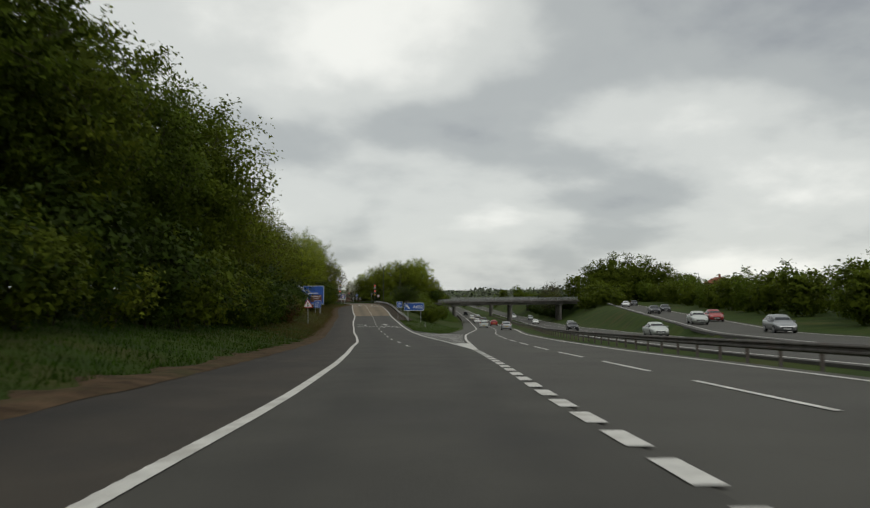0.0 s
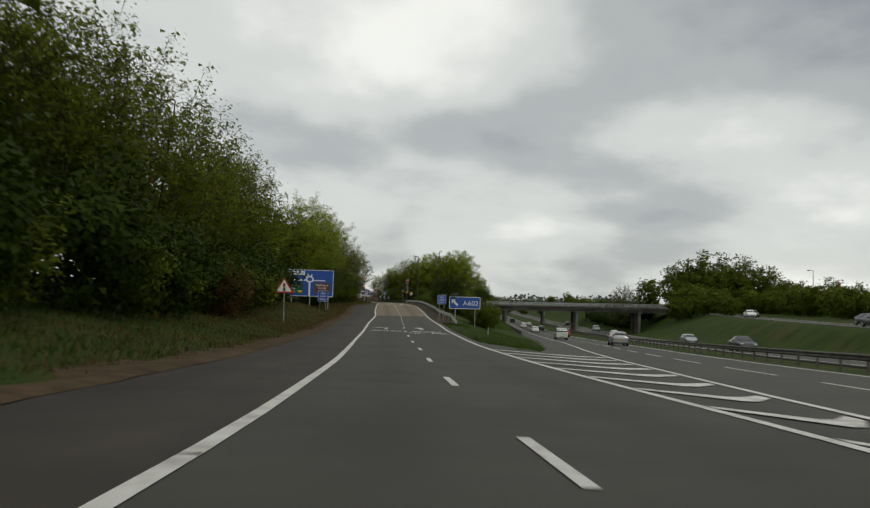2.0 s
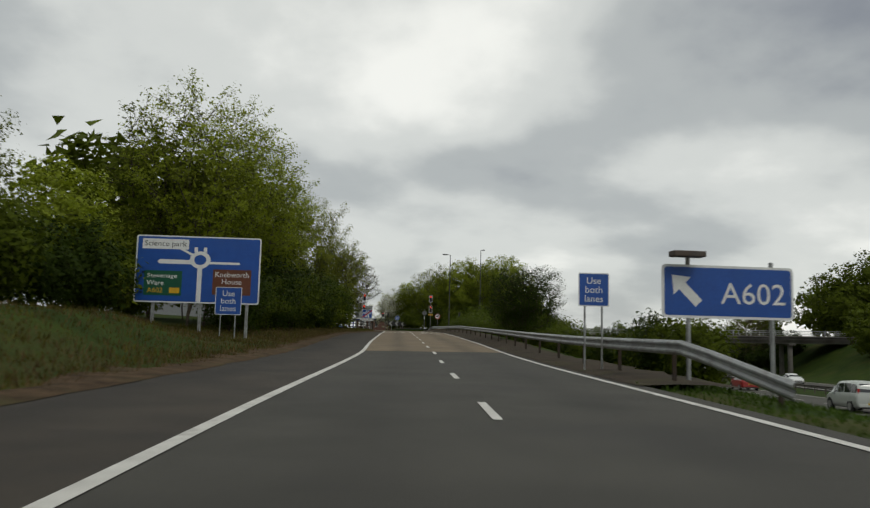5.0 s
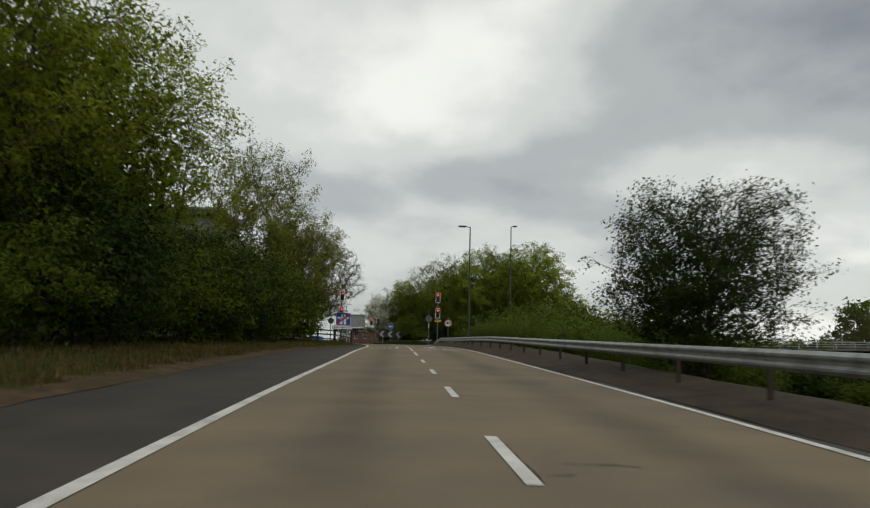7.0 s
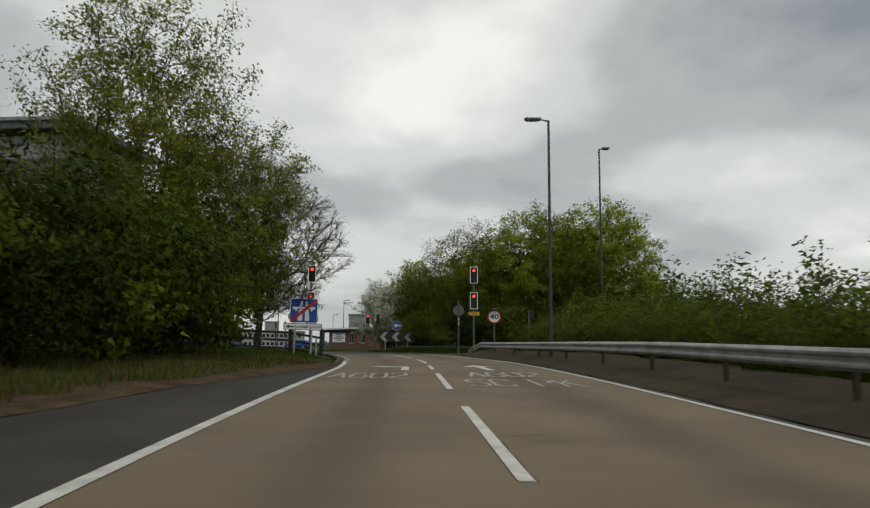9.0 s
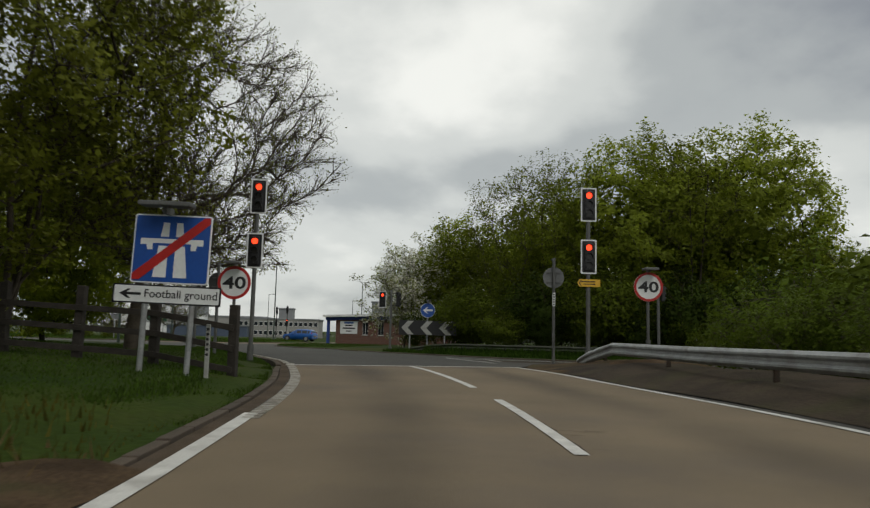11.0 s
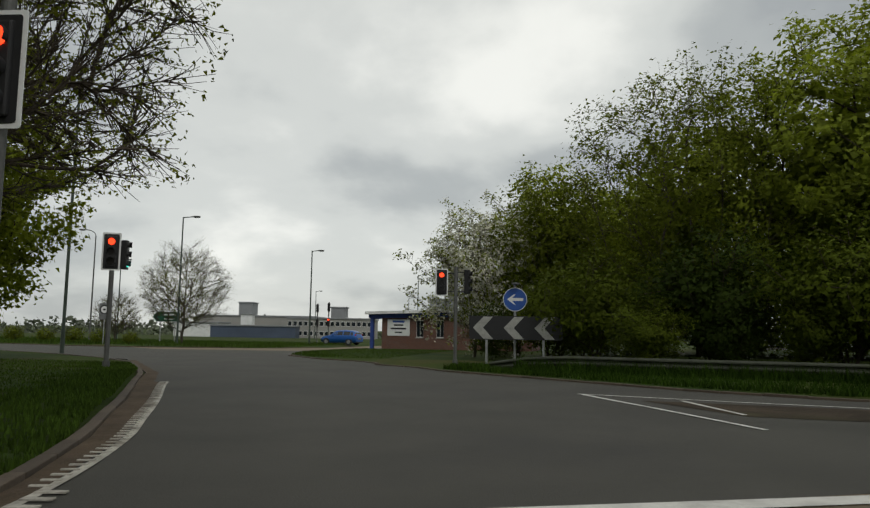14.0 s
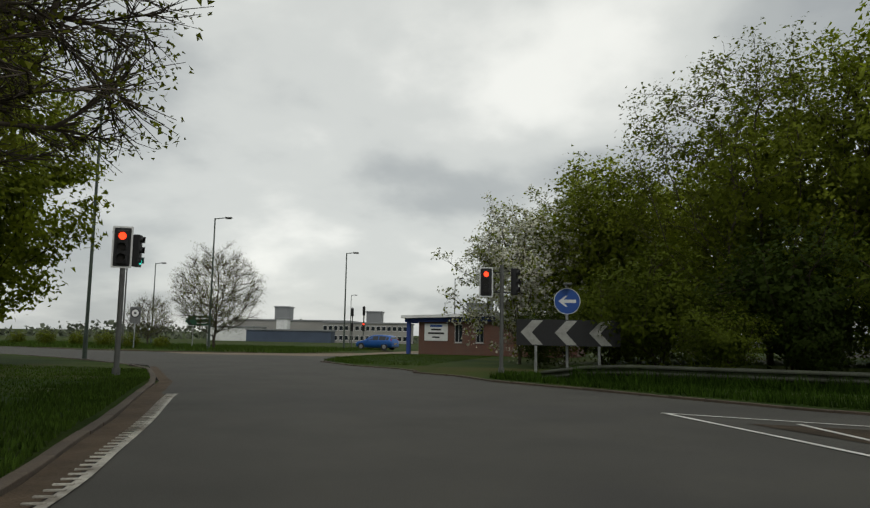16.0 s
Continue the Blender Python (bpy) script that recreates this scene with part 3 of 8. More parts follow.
x_right = smooth_curve([-60, 0, 12, 17, 24, 30, 38, 48, 58, 66, 72, 80, 87, 97, 110, 118, 127, 136, 147, 157, 171, 180, 190, 202, 212, 219, 228, 236.6, 242],
    [1.95, 2.05, 2.16, 2.37, 2.64, 2.81, 3.02, 2.58, 2.14, 1.44, 0.91, 0.27, -0.32, -1.07, -2.06, -2.64, -3.23, -3.99, -4.90, -5.73, -6.62, -7.34, -8.15, -9.18, -10.13, -10.98, -12.36, -14.96, -16.60], 3)
x_lane = smooth_curve([40, 54, 57, 64, 72.5, 82, 94, 103, 112, 120, 130, 140, 148, 156, 166, 176, 190, 205, 215, 225, 230, 235, 240],
    [-0.21, -1.22, -1.56, -2.24, -2.90, -3.58, -4.66, -5.42, -6.17, -6.80, -7.53, -8.33, -8.91, -9.52, -10.48, -11.36, -12.69, -14.14, -15.12, -16.17, -16.97, -18.10, -19.76], 2)
x_main = smooth_curve([-60, 0, 12, 17, 24, 38, 63, 84, 100, 112, 140, 200, 250, 300, 400, 700],
                      [2.0, 2.1, 2.2, 2.4, 2.65, 3.05, 4.2, 5.6, 7.2, 8.6, 11.6, 15.5, 18.5, 20.5, 22.5, 20], 3)


def x_main_r(y):
    return x_main(y) + 7.2


def x_median(y):
    return x_main_r(y) + np.interp(y, [-60, 0, 30, 100, 250], [1.3, 1.4, 2.0, 3.4, 6.0])


def x_opp_l(y):
    return x_median(y) + np.interp(y, [-60, 0, 30, 100, 250], [1.3, 1.4, 2.0, 3.0, 4.6])


def x_opp_r(y):
    return x_opp_l(y) + 8.4


def shoulder(y):
    """Width of the hard shoulder on the slip road's left."""
    return np.interp(y, [0, 120, 150, 180, 196, 208, 222], [3.45, 3.45, 3.65, 3.95, 4.1, 3.05, 0.30])


def x_edge(y):
    return x_left(y) - shoulder(y)


def plane(y):
    return -4.02 - 0.008 * (np.asarray(y, float) - 240)


x_oslip = smooth_curve([-60, 0, 30, 62, 230, 262], [16, 18.5, 22.5, 29, 65, 72])
z_oslip = smooth_curve([-60, 0, 30, 62, 150, 230, 262], [3, -.1, -1.4, -2.75, -3.6, -4.2, -4.1])


def gore_mid(y):
    m = (x_right(y) + x_main(y)) / 2
    w = sstep(86, 97, y)
    return m * (1 - w) + (x_right(y) + 0.6) * w


def main_outer(y):
    m = (x_right(y) + x_main(y)) / 2
    w = sstep(86, 100, y)
    return m * (1 - w) + (x_main(y) - 2.6) * w


def gore_z(y):
    w = sstep(86, 97, y)
    return ((z_slip(y) + z_main(y)) / 2) * (1 - w) + z_slip(y) * w


def outer_z(y):
    w = sstep(86, 100, y)
    return ((z_slip(y) + z_main(y)) / 2) * (1 - w) + z_main(y) * w


def land(x, y):
    """The height of the ground sheet."""
    x, y = np.broadcast_arrays(np.asarray(x, float), np.asarray(y, float))
    zs, zm, zo = z_slip(y), z_main(y), z_oslip(y)
    lo, hi = x_edge(y), gore_mid(y)
    # left verge: a flat margin, then a bank
    d = lo - x
    slope = np.interp(y, [-30, 60, 100, 130, 170, 210, 228], [.20, .22, .23, .17, .10, .06, .05])
    hump = np.interp(y, [110, 124, 146, 156], [0, 0.9, 0.9, 0]) * np.exp(-((d - 6.5) / 2.6) ** 2)
    left = hump + zs - 0.06 + sstep(0.7, 1.6, d) * 0.16 + slope * np.clip(d - 1.8, 0, 14) + 0.04 * np.clip(d - 15, 0, 60) + sstep(222, 230, y) * 0.14 * sstep(0.7, 1.8, d)
    # right of the slip road: margin, low bund beside the barrier, then down to the motorway
    xm = main_outer(y)
    wid = np.maximum(xm - hi, 0.5)
    s = sstep(0.08, 0.95, (x - hi) / wid)
    bund = np.exp(-((x - hi - 3.0) / 2.2) ** 2) * np.interp(y, [150, 195, 225, 238, 250], [0, .45, .6, .4, .1])
    mid = zs * (1 - s) + zm * s + bund
    road = np.where(x < hi, zs, zm)
    # beyond the motorway: median, far carriageway, then the bank up to the far slip road
    xo, xr = x_oslip(y), x_opp_r(y)
    s2 = sstep(0.0, 1.0, (x - xr - 0.8) / np.maximum(xo - 4.2 - xr - 0.8, 0.5))
    right = np.where(x < xr + 0.8, zm, zm * (1 - s2) + zo * s2)
    d2 = x - xo - 4.0
    right = np.where(d2 > 0, zo + 0.06 * np.clip(d2 - 2, 0, 25), right)
    z = np.where(x < lo, left, np.where(x < hi, zs - 0.12, np.where(x < xm, mid, np.where(x < xr, zm - 0.12, right))))
    z = np.where((x > xo - 4.2) & (x < xo + 4.2) & (y < 262) & (y > 25), zo - 0.12, z)
    # the junction: nearly level ground cut by the motorway
    cut = sstep(6, 17, x) * (1 - sstep(46, 62, x))
    mound = 0.12 + 0.35 * sstep(258, 266, y) * sstep(-24, -14, x) * (1 - sstep(300, 330, y))
    jz = (plane(y) + mound) * (1 - cut) + (zm - 0.1) * cut
    wj = sstep(239, 247, y)
    z = z * (1 - wj) + jz * wj
    # far land falls and rolls gently
    far = sstep(420, 1500, np.hypot(x, y))
    z = z * (1 - far) + (-16 + 6 * np.sin(x / 420) * np.cos(y / 510)) * far
    return z


def spread(lo, hi, step, limit, grow=1.22):
    xs = list(np.arange(lo, hi + 1e-6, step))
    s, x = step, xs[-1]
    while x < limit:
        s *= grow
        x += s
        xs.append(x)
    s, x = step, xs[0]
    while x > -limit:
        s *= grow
        x -= s
        xs.insert(0, x)
    return np.array(xs)


def build_ground():
    xs, ys = spread(-46, 76, 1.0, 4200), spread(-40, 330, 2.0, 4200)
    X, Y = np.meshgrid(xs, ys)
    Z = land(X, Y)
    rough = np.random.RandomState(4)
    Z = Z + rough.uniform(-0.04, 0.04, Z.shape) * (X < x_edge(Y) - 0.8) * (Y < 224)
    # keep the sheet well below the junction's carriageway
    jn = in_poly(X, Y, JUNCTION, 1.0)
    Z = np.where(jn, np.minimum(Z, plane(Y) - 0.12), Z)
    # and below the bare soil by the junction
    Z = np.where((X > -17) & (X < -8.4) & (Y > 236) & (Y < 247), Z - 0.2, Z)
    Z = np.where((X > x_right(Y)) & (X < x_right(Y) + 3.6) & (Y > 128) & (Y < 241), Z - 0.07, Z)
    v = np.stack([X, Y, Z], -1).reshape(-1, 3)
    ny, nx = X.shape
    i = np.arange(ny - 1)[:, None] * nx + np.arange(nx - 1)[None, :]
    f = np.stack([i, i + 1, i + nx + 1, i + nx], -1).reshape(-1, 4)
    ob = part("ground", mesh_np("ground", v, f, M["grass"], True), M["grass"])
    tagged(ob, "rough green grass verges and banks beside the roads", "ground", kind="structure")


# the circulating carriageway, kerb to kerb
NEAR_KERB = [(-23.32, 238.0), (-24.05, 240.1), (-25.08, 242.4), (-26.3, 244.6), (-27.4, 246.7), (-29.9, 251.0), (-31.9, 254.6), (-38.2, 263.4), (-52, 271.5), (-82, 277)]
FAR_KERB = [(-82, 296), (-64, 287), (-57, 284.6), (-52, 284.8), (-47.5, 286.8), (-42.5, 291), (-40.5, 296), (-40, 330), (-35, 330)]
ISLAND_KERB = [(-36.6, 296), (-36.6, 281), (-34.4, 272.6), (-31.4, 268.6), (-28.6, 266.5), (-27.4, 264.6), (-27.0, 263.2), (-25.5, 262.0), (-23.7, 259.2), (-21.2, 257.0),
               (-19.0, 254.9), (-16.8, 252.9), (-14.2, 251.4), (-6, 250.3), (9, 249.6)]
SOUTH_KERB = [(9, 244.6), (-6, 245.4), (-13, 246.2), (-15.8, 245.4), (-16.3, 242.2)]
JUNCTION = NEAR_KERB + FAR_KERB + ISLAND_KERB + SOUTH_KERB


def in_poly(X, Y, poly, grow=0.0):
    inside = np.zeros(X.shape, bool)
    near = np.zeros(X.shape, bool)
    n = len(poly)
    for k in range(n):
        (x1, y1), (x2, y2) = poly[k], poly[(k + 1) % n]
        if y1 != y2:
            c = ((y1 > Y) != (y2 > Y)) & (X < (x2 - x1) * (Y - y1) / (y2 - y1) + x1)
            inside ^= c
        if grow:
            L2 = (x2 - x1) ** 2 + (y2 - y1) ** 2
            t = np.clip(((X - x1) * (x2 - x1) + (Y - y1) * (y2 - y1)) / L2, 0, 1)
            near |= np.hypot(X - x1 - t * (x2 - x1), Y - y1 - t * (y2 - y1)) < grow
    return inside | near


def ribbon(name, columns, ys, material, label="", category="", lift=0.0, thick=0.25, ends=None, starts=None, parent=None, kind="structure"):
    """A road strip: columns of (x(y), z(y)) joined across, following ys, with sides that go down. starts, ends: the first and last y of the first and last columns."""
    nc = len(columns)
    v, f = [], []
    for k, y in enumerate(ys):
        for c, (fx, fz) in enumerate(columns):
            yy = y
            if ends:
                e = ends[0] + (ends[1] - ends[0]) * c / (nc - 1)
                b = starts[0] + (starts[1] - starts[0]) * c / (nc - 1)
                yy = b + (y - ys[0]) * (e - b) / (ys[-1] - ys[0])
            v.append((float(fx(yy)), yy, float(fz(yy)) + lift))
    n = len(v)
    for k in range(len(ys) - 1):
        for c in range(nc - 1):
            a = k * nc + c
            f.append((a, a + 1, a + nc + 1, a + nc))
    if thick:
        for c in (0, nc - 1):
            base = len(v)
            for k in range(len(ys)):
                x, y, z = v[k * nc + c]
                v.append((x, y, z - thick))
            for k in range(len(ys) - 1):
                q = (k * nc + c, (k + 1) * nc + c, base + k + 1, base + k)
                f.append(q if c == 0 else q[::-1])
    me = mesh_from(name, v, f, material)
    att = me.attributes.new("across", "FLOAT", "POINT")
    att.data.foreach_set("value", [float(i % nc) if i < n else 0.0 for i in range(len(v))])
    ob = part(name, me, material, parent)
    if not parent:
        tagged(ob, label, category, kind=kind)
    return ob


def stripe(y0, y1, fx, width, fz, material, parent, lift=0.012, step=3.0, name="marking"):
    """A painted line that follows x(y)."""
    n = max(2, int((y1 - y0) / step) + 1)
    ys = np.linspace(y0, y1, n)
    x, z = fx(ys), fz(ys) + lift
    dx = np.gradient(x, ys)
    w = width / 2 * np.sqrt(1 + dx * dx)
    v = [(x[k] + s * w[k], ys[k], z[k]) for k in range(n) for s in (-1, 1)]
    f = [(2 * k, 2 * k + 1, 2 * k + 3, 2 * k + 2) for k in range(n - 1)]
    return part(name, mesh_from(name, v, f, material), material, parent)


def flat_shape(outline, fz, material, parent, lift=0.012, name="marking"):
    """A flat painted shape with corners (x, y)."""
    v = [(x, y, float(fz(y)) + lift) for x, y in outline]
    me = mesh_from(name, v, [tuple(range(len(v)))], material)
    bm = bmesh.new()
    bm.from_mesh(me)
    bpy.data.meshes.remove(me)
    bmesh.ops.triangulate(bm, faces=list(bm.faces))
    bm.normal_update()
    if sum(f.normal.z for f in bm.faces) < 0:
        bmesh.ops.reverse_faces(bm, faces=list(bm.faces))
    return part(name, bm, material, parent)


build_ground()

# ---- roads ----
def z_top(y):
    """The road's surface where slip road and roundabout overlap."""
    y = np.asarray(y, float)
    return np.maximum(z_slip(y), plane(y) - 0.02 * np.clip(238.2 - y, 0, 500))


YS = np.concatenate([np.arange(-60, 0, 6), np.arange(0, 243, 2.0)])
slip_road = ribbon("slip_road", [(x_edge, z_slip), (lambda y: x_left(y), z_slip), (x_right, z_slip), (gore_mid, gore_z)], YS[YS < 239], M["asphalt"],
                   "dark worn asphalt exit slip road with hard shoulder", "road")
hard_shoulder = ribbon("hard_shoulder", [(lambda y: x_edge(y) + 0.02, z_slip), (lambda y: x_left(y) - 0.085, z_slip)], YS[YS < 236], M["shoulder"], lift=0.005, thick=0, parent=slip_road)
buff_surface = ribbon("high_friction_surfacing", [(lambda y: x_left(y) - 0.02, z_top), (x_lane, z_top), (lambda y: x_right(y) + 0.1, z_top)], np.linspace(155.6, 240, 43), M["buff"],
                      "buff coloured high friction surfacing before the junction", "road surface", lift=0.007, thick=0, starts=(155.2, 157.3), ends=(238.7, 241.9))

YM = np.concatenate([np.arange(-60, 320, 4.0), np.arange(320, 700, 20.0)])
motorway = ribbon("motorway_carriageway", [(lambda y: main_outer(y) - 0.9 * sstep(86, 100, y), lambda y: outer_z(y) - 0.3 * sstep(86, 100, y)), (main_outer, outer_z), (x_main, z_main), (lambda y: x_main_r(y) + 0.7, z_main)], YM, M["asphalt_old"],
                  "grey asphalt motorway carriageway with two lanes", "road")
far_carriageway = ribbon("far_carriageway", [(lambda y: x_opp_l(y) - 0.5, z_main), (lambda y: x_opp_r(y) + 0.6, z_main)], YM, M["asphalt_old"],
                         "grey asphalt opposite carriageway beyond the median", "road")
far_slip = ribbon("far_slip_road", [(lambda y: x_oslip(y) - 4, z_oslip), (lambda y: x_oslip(y) + 4, z_oslip)], np.arange(26, 262, 4.0), M["asphalt_old"],
                  "grey asphalt slip road on the far embankment", "road")


def build_junction():
    bm = bmesh.new()
    vs = [bm.verts.new((x, y, float(plane(y)) - 0.004)) for x, y in JUNCTION]
    f = bm.faces.new(vs)
    bm.normal_update()
    if f.normal.z < 0:
        bmesh.ops.reverse_faces(bm, faces=[f])
    r = bmesh.ops.extrude_face_region(bm, geom=[f])
    bmesh.ops.translate(bm, vec=(0, 0, -0.3), verts=[e for e in r["geom"] if isinstance(e, bmesh.types.BMVert)])
    bmesh.ops.recalc_face_normals(bm, faces=list(bm.faces))
    bmesh.ops.triangulate(bm, faces=list(bm.faces))
    ob = part("roundabout_road", bm, M["asphalt"])
    return tagged(ob, "dark asphalt circulating carriageway of the roundabout", "road", kind="structure")


junction_road = build_junction()

# painted lines of the slip road
PZ = 0.018
stripe(-60, 155.6, x_left, 0.2, z_slip, M["paint"], slip_road, name="edge_line")
stripe(155.6, 227.0, x_left, 0.2, z_slip, M["paint"], slip_road, PZ, name="edge_line", step=2)
stripe(38, 155.6, lambda y: x_right(y), 0.2, z_slip, M["paint"], slip_road, name="edge_line")
stripe(155.6, 241.6, lambda y: x_right(y), 0.16, z_top, M["paint"], slip_road, PZ, name="edge_line", step=2)
for y0 in [44.9 + 9.35 * k for k in range(7)] + [109.8 + 8.7 * k for k in range(5)]:
        stripe(y0, y0 + 2.5, x_lane, 0.15, z_slip, M["paint"], slip_road, name="lane_dash")
for y0, y1 in ((153.0, 156.0), (162.0, 165.0), (170.7, 173.6), (179.2, 182.1), (188.1, 191.1), (197.8, 204.6), (208.8, 215.6), (218.6, 222.0), (224.6, 230.0), (232.4, 240.2)):
    stripe(y0, y1, x_lane, 0.16, z_top, M["paint"], slip_road, PZ, name="lane_dash", step=1.0)
# raised ribs on the edge line beside the wood
v, f = [], []
for y in np.arange(-4, 52, 0.33):
    x, z, b = float(x_left(y)), float(z_slip(y)) + 0.0125, len(v)
    for dx in (-0.1, 0.1):
        for dy in (-0.05, 0.05):
            v += [(x + dx, y + dy, z), (x + dx * 0.96, y + dy * 0.7, z + 0.007)]
    f += [(b + 1, b + 5, b + 7, b + 3), (b, b + 4, b + 5, b + 1), (b + 2, b + 3, b + 7, b + 6), (b, b + 1, b + 3, b + 2), (b + 4, b + 6, b + 7, b + 5)]
part("line_ribs", mesh_from("line_ribs", v, f, M["paint"]), M["paint"], slip_road)
# stop line
flat_shape([(-23.3, 238.65), (-16.5, 241.45), (-16.55, 241.7), (-23.4, 238.92)], z_top, M["paint"], slip_road, PZ, name="stop_line")
# short broad dashes between slip road and motorway
for k in range(-18, 20):
    y0 = 5.35 + 1.74 * k
    if y0 < 37:
        stripe(y0, y0 + 1.08, x_right, 0.27, z_slip, M["paint"], slip_road, name="boundary_dash", step=0.6)
# nose and hatching
flat_shape([(3.0, 37.5), (float(x_main(44)) + .1, 44), (float(x_main(50.4)) - .1, 50.4), (float(x_right(51.2)) + .15, 51.2), (float(x_right(44)), 44)], gore_z, M["paint"], slip_road, 0.016, name="nose_marking")


def gore_top(x, y):
    """The asphalt's height between slip road and motorway."""
    a, m, o, b = (float(f(y)) for f in (x_right, gore_mid, main_outer, x_main))
    if x < m:
        return float(z_slip(y)) + (float(gore_z(y)) - float(z_slip(y))) * max(0.0, (x - a) / max(m - a, 0.01))
    return float(outer_z(y)) + (float(z_main(y)) - float(outer_z(y))) * min(1.0, max(0.0, (x - o) / max(b - o, 0.01)))


for k in range(10):
    y0 = 53.0 + 3.55 * k
    xr, xm = float(x_right(y0 + 0.8)) + 0.1, float(x_main(y0 - 0.8)) - 0.25
    h = 0.32 + 0.02 * k
    bm = bmesh.new()
    rows = []
    for q in np.linspace(0, 1, 9):
        x, y = xr + (xm - xr) * q, y0 + 0.8 - 1.9 * min(q / 0.68, 1.0) + 0.9 * max(0.0, (q - 0.68) / 0.32)
        e0 = h * (0.55 + 0.75 * min(q / 0.68, 1.0) - 0.55 * max(0.0, (q - 0.68) / 0.32))
        rows.append([bm.verts.new((x, y + e, gore_top(x, y + e) + 0.022)) for e in (-e0, e0)])
    for u, v in zip(rows, rows[1:]):
        bm.faces.new((u[0], v[0], v[1], u[1]))
    part("hatch_bar", bm, M["paint"], slip_road)


# road letters: strokes in a cell one wide and one high
STROKES = {
    "A": [[(0, 0), (0.5, 1), (1, 0)], [(0.2, 0.36), (0.8, 0.36)]],
    "6": [[(0.92, 0.92), (0.5, 1), (0.1, 0.82), (0, 0.5), (0, 0.14), (0.18, 0), (0.82, 0), (1, 0.14), (1, 0.42), (0.82, 0.56), (0.14, 0.54), (0, 0.4)]],
    "0": [[(0.18, 0), (0.82, 0), (1, 0.14), (1, 0.86), (0.82, 1), (0.18, 1), (0, 0.86), (0, 0.14), (0.18, 0)]],
    "2": [[(0, 0.84), (0.18, 1), (0.82, 1), (1, 0.86), (1, 0.66), (0.8, 0.5), (0.12, 0.2), (0, 0), (1, 0)]],
    "S": [[(1, 0.86), (0.82, 1), (0.18, 1), (0, 0.86), (0, 0.66), (0.2, 0.53), (0.8, 0.47), (1, 0.34), (1, 0.14), (0.82, 0), (0.18, 0), (0, 0.14)]],
    "C": [[(1, 0.84), (0.82, 1), (0.18, 1), (0, 0.86), (0, 0.14), (0.18, 0), (0.82, 0), (1, 0.16)]],
    "P": [[(0, 0), (0, 1), (0.8, 1), (1, 0.88), (1, 0.6), (0.8, 0.48), (0, 0.48)]],
    "K": [[(0, 0), (0, 1)], [(1, 1), (0, 0.42)], [(0.3, 0.58), (1, 0)]],
}


def painted_words(text, x, y, width, length, material, turn, lift, stroke=0.115):
    n = len(text)
    cell = width / (n - 0.3 * text.count(" ")) if " " in text else width / n
    v, f = [], []
    cx = -width / 2
    for ch in text:
        if ch == " ":
            cx += cell * 0.7
            continue
        w = cell * 0.74
        for line in STROKES[ch]:
            pts = [Vector((cx + p * w, (q - 0.5) * length)) for p, q in line]
            for k, (a, b) in enumerate(zip(pts, pts[1:])):
                d = (b - a).normalized()
                m = Vector((-d.y, d.x)) * stroke / 2
                a, b = a - d * stroke * 0.3, b + d * stroke * 0.3
                i = len(v)
                z = 0.0006 * (k % 3)
                v += [(a.x - m.x, a.y - m.y, z), (b.x - m.x, b.y - m.y, z), (b.x + m.x, b.y + m.y, z), (a.x + m.x, a.y + m.y, z)]
                f.append((i, i + 1, i + 2, i + 3))
        cx += cell
    slope = math.degrees(math.atan2(float(z_slip(y + 1) - z_slip(y - 1)), 2))
    return part("road_lettering", mesh_from("road_lettering", v, f, material), material, slip_road, at=pose(x, y, float(z_slip(y)) + lift, slope, 0, turn))


def painted_arrow(x, y, turn, lift, left=True, s=1.0):
    if left:
        o = [(0.12, -1.9), (0.40, -1.9), (0.40, 0.95), (-0.45, 1.2), (-0.45, 1.5), (-1.15, 0.95), (-0.45, 0.4), (-0.45, 0.75), (0.12, 0.6)]
    else:
        o = [(-0.02, -2.3), (0.28, -2.3), (0.06, 0.6), (0.5, 0.6), (-0.22, 2.2), (-0.75, 0.5), (-0.28, 0.55)]
    c, t = math.cos(radians(turn)), math.sin(radians(turn))
    pts = [(x + (a * c - b * t) * s, y + (a * t + b * c) * s) for a, b in o]
    return flat_shape(pts, z_slip, M["paint"], slip_road, lift, name="road_arrow")


painted_words("A602", -7.75, 111.6, 2.7, 2.2, M["paint"], 4.0, 0.014)
painted_words("A602", -4.25, 111.9, 2.7, 2.2, M["paint"], 4.0, 0.014)
painted_words("SC PK", -3.95, 108.5, 3.3, 2.2, M["paint"], 4.0, 0.014)
painted_arrow(-8.6, 117.8, 4, 0.014, True)
painted_arrow(-5.1, 118.8, 4, 0.014, False)
painted_words("A602", -17.2, 214.2, 2.5, 2.6, M["paint_dirty"], 5.0, 0.022)
painted_words("A602", -12.9, 215.4, 2.5, 2.6, M["paint_dirty"], 5.0, 0.02)
painted_words("SC PK", -12.5, 211.3, 3.2, 2.6, M["paint_dirty"], 5.0, 0.02)
painted_arrow(-16.9, 219.6, 5, 0.02, True)
painted_arrow(-13.6, 220.4, 5, 0.02, False)

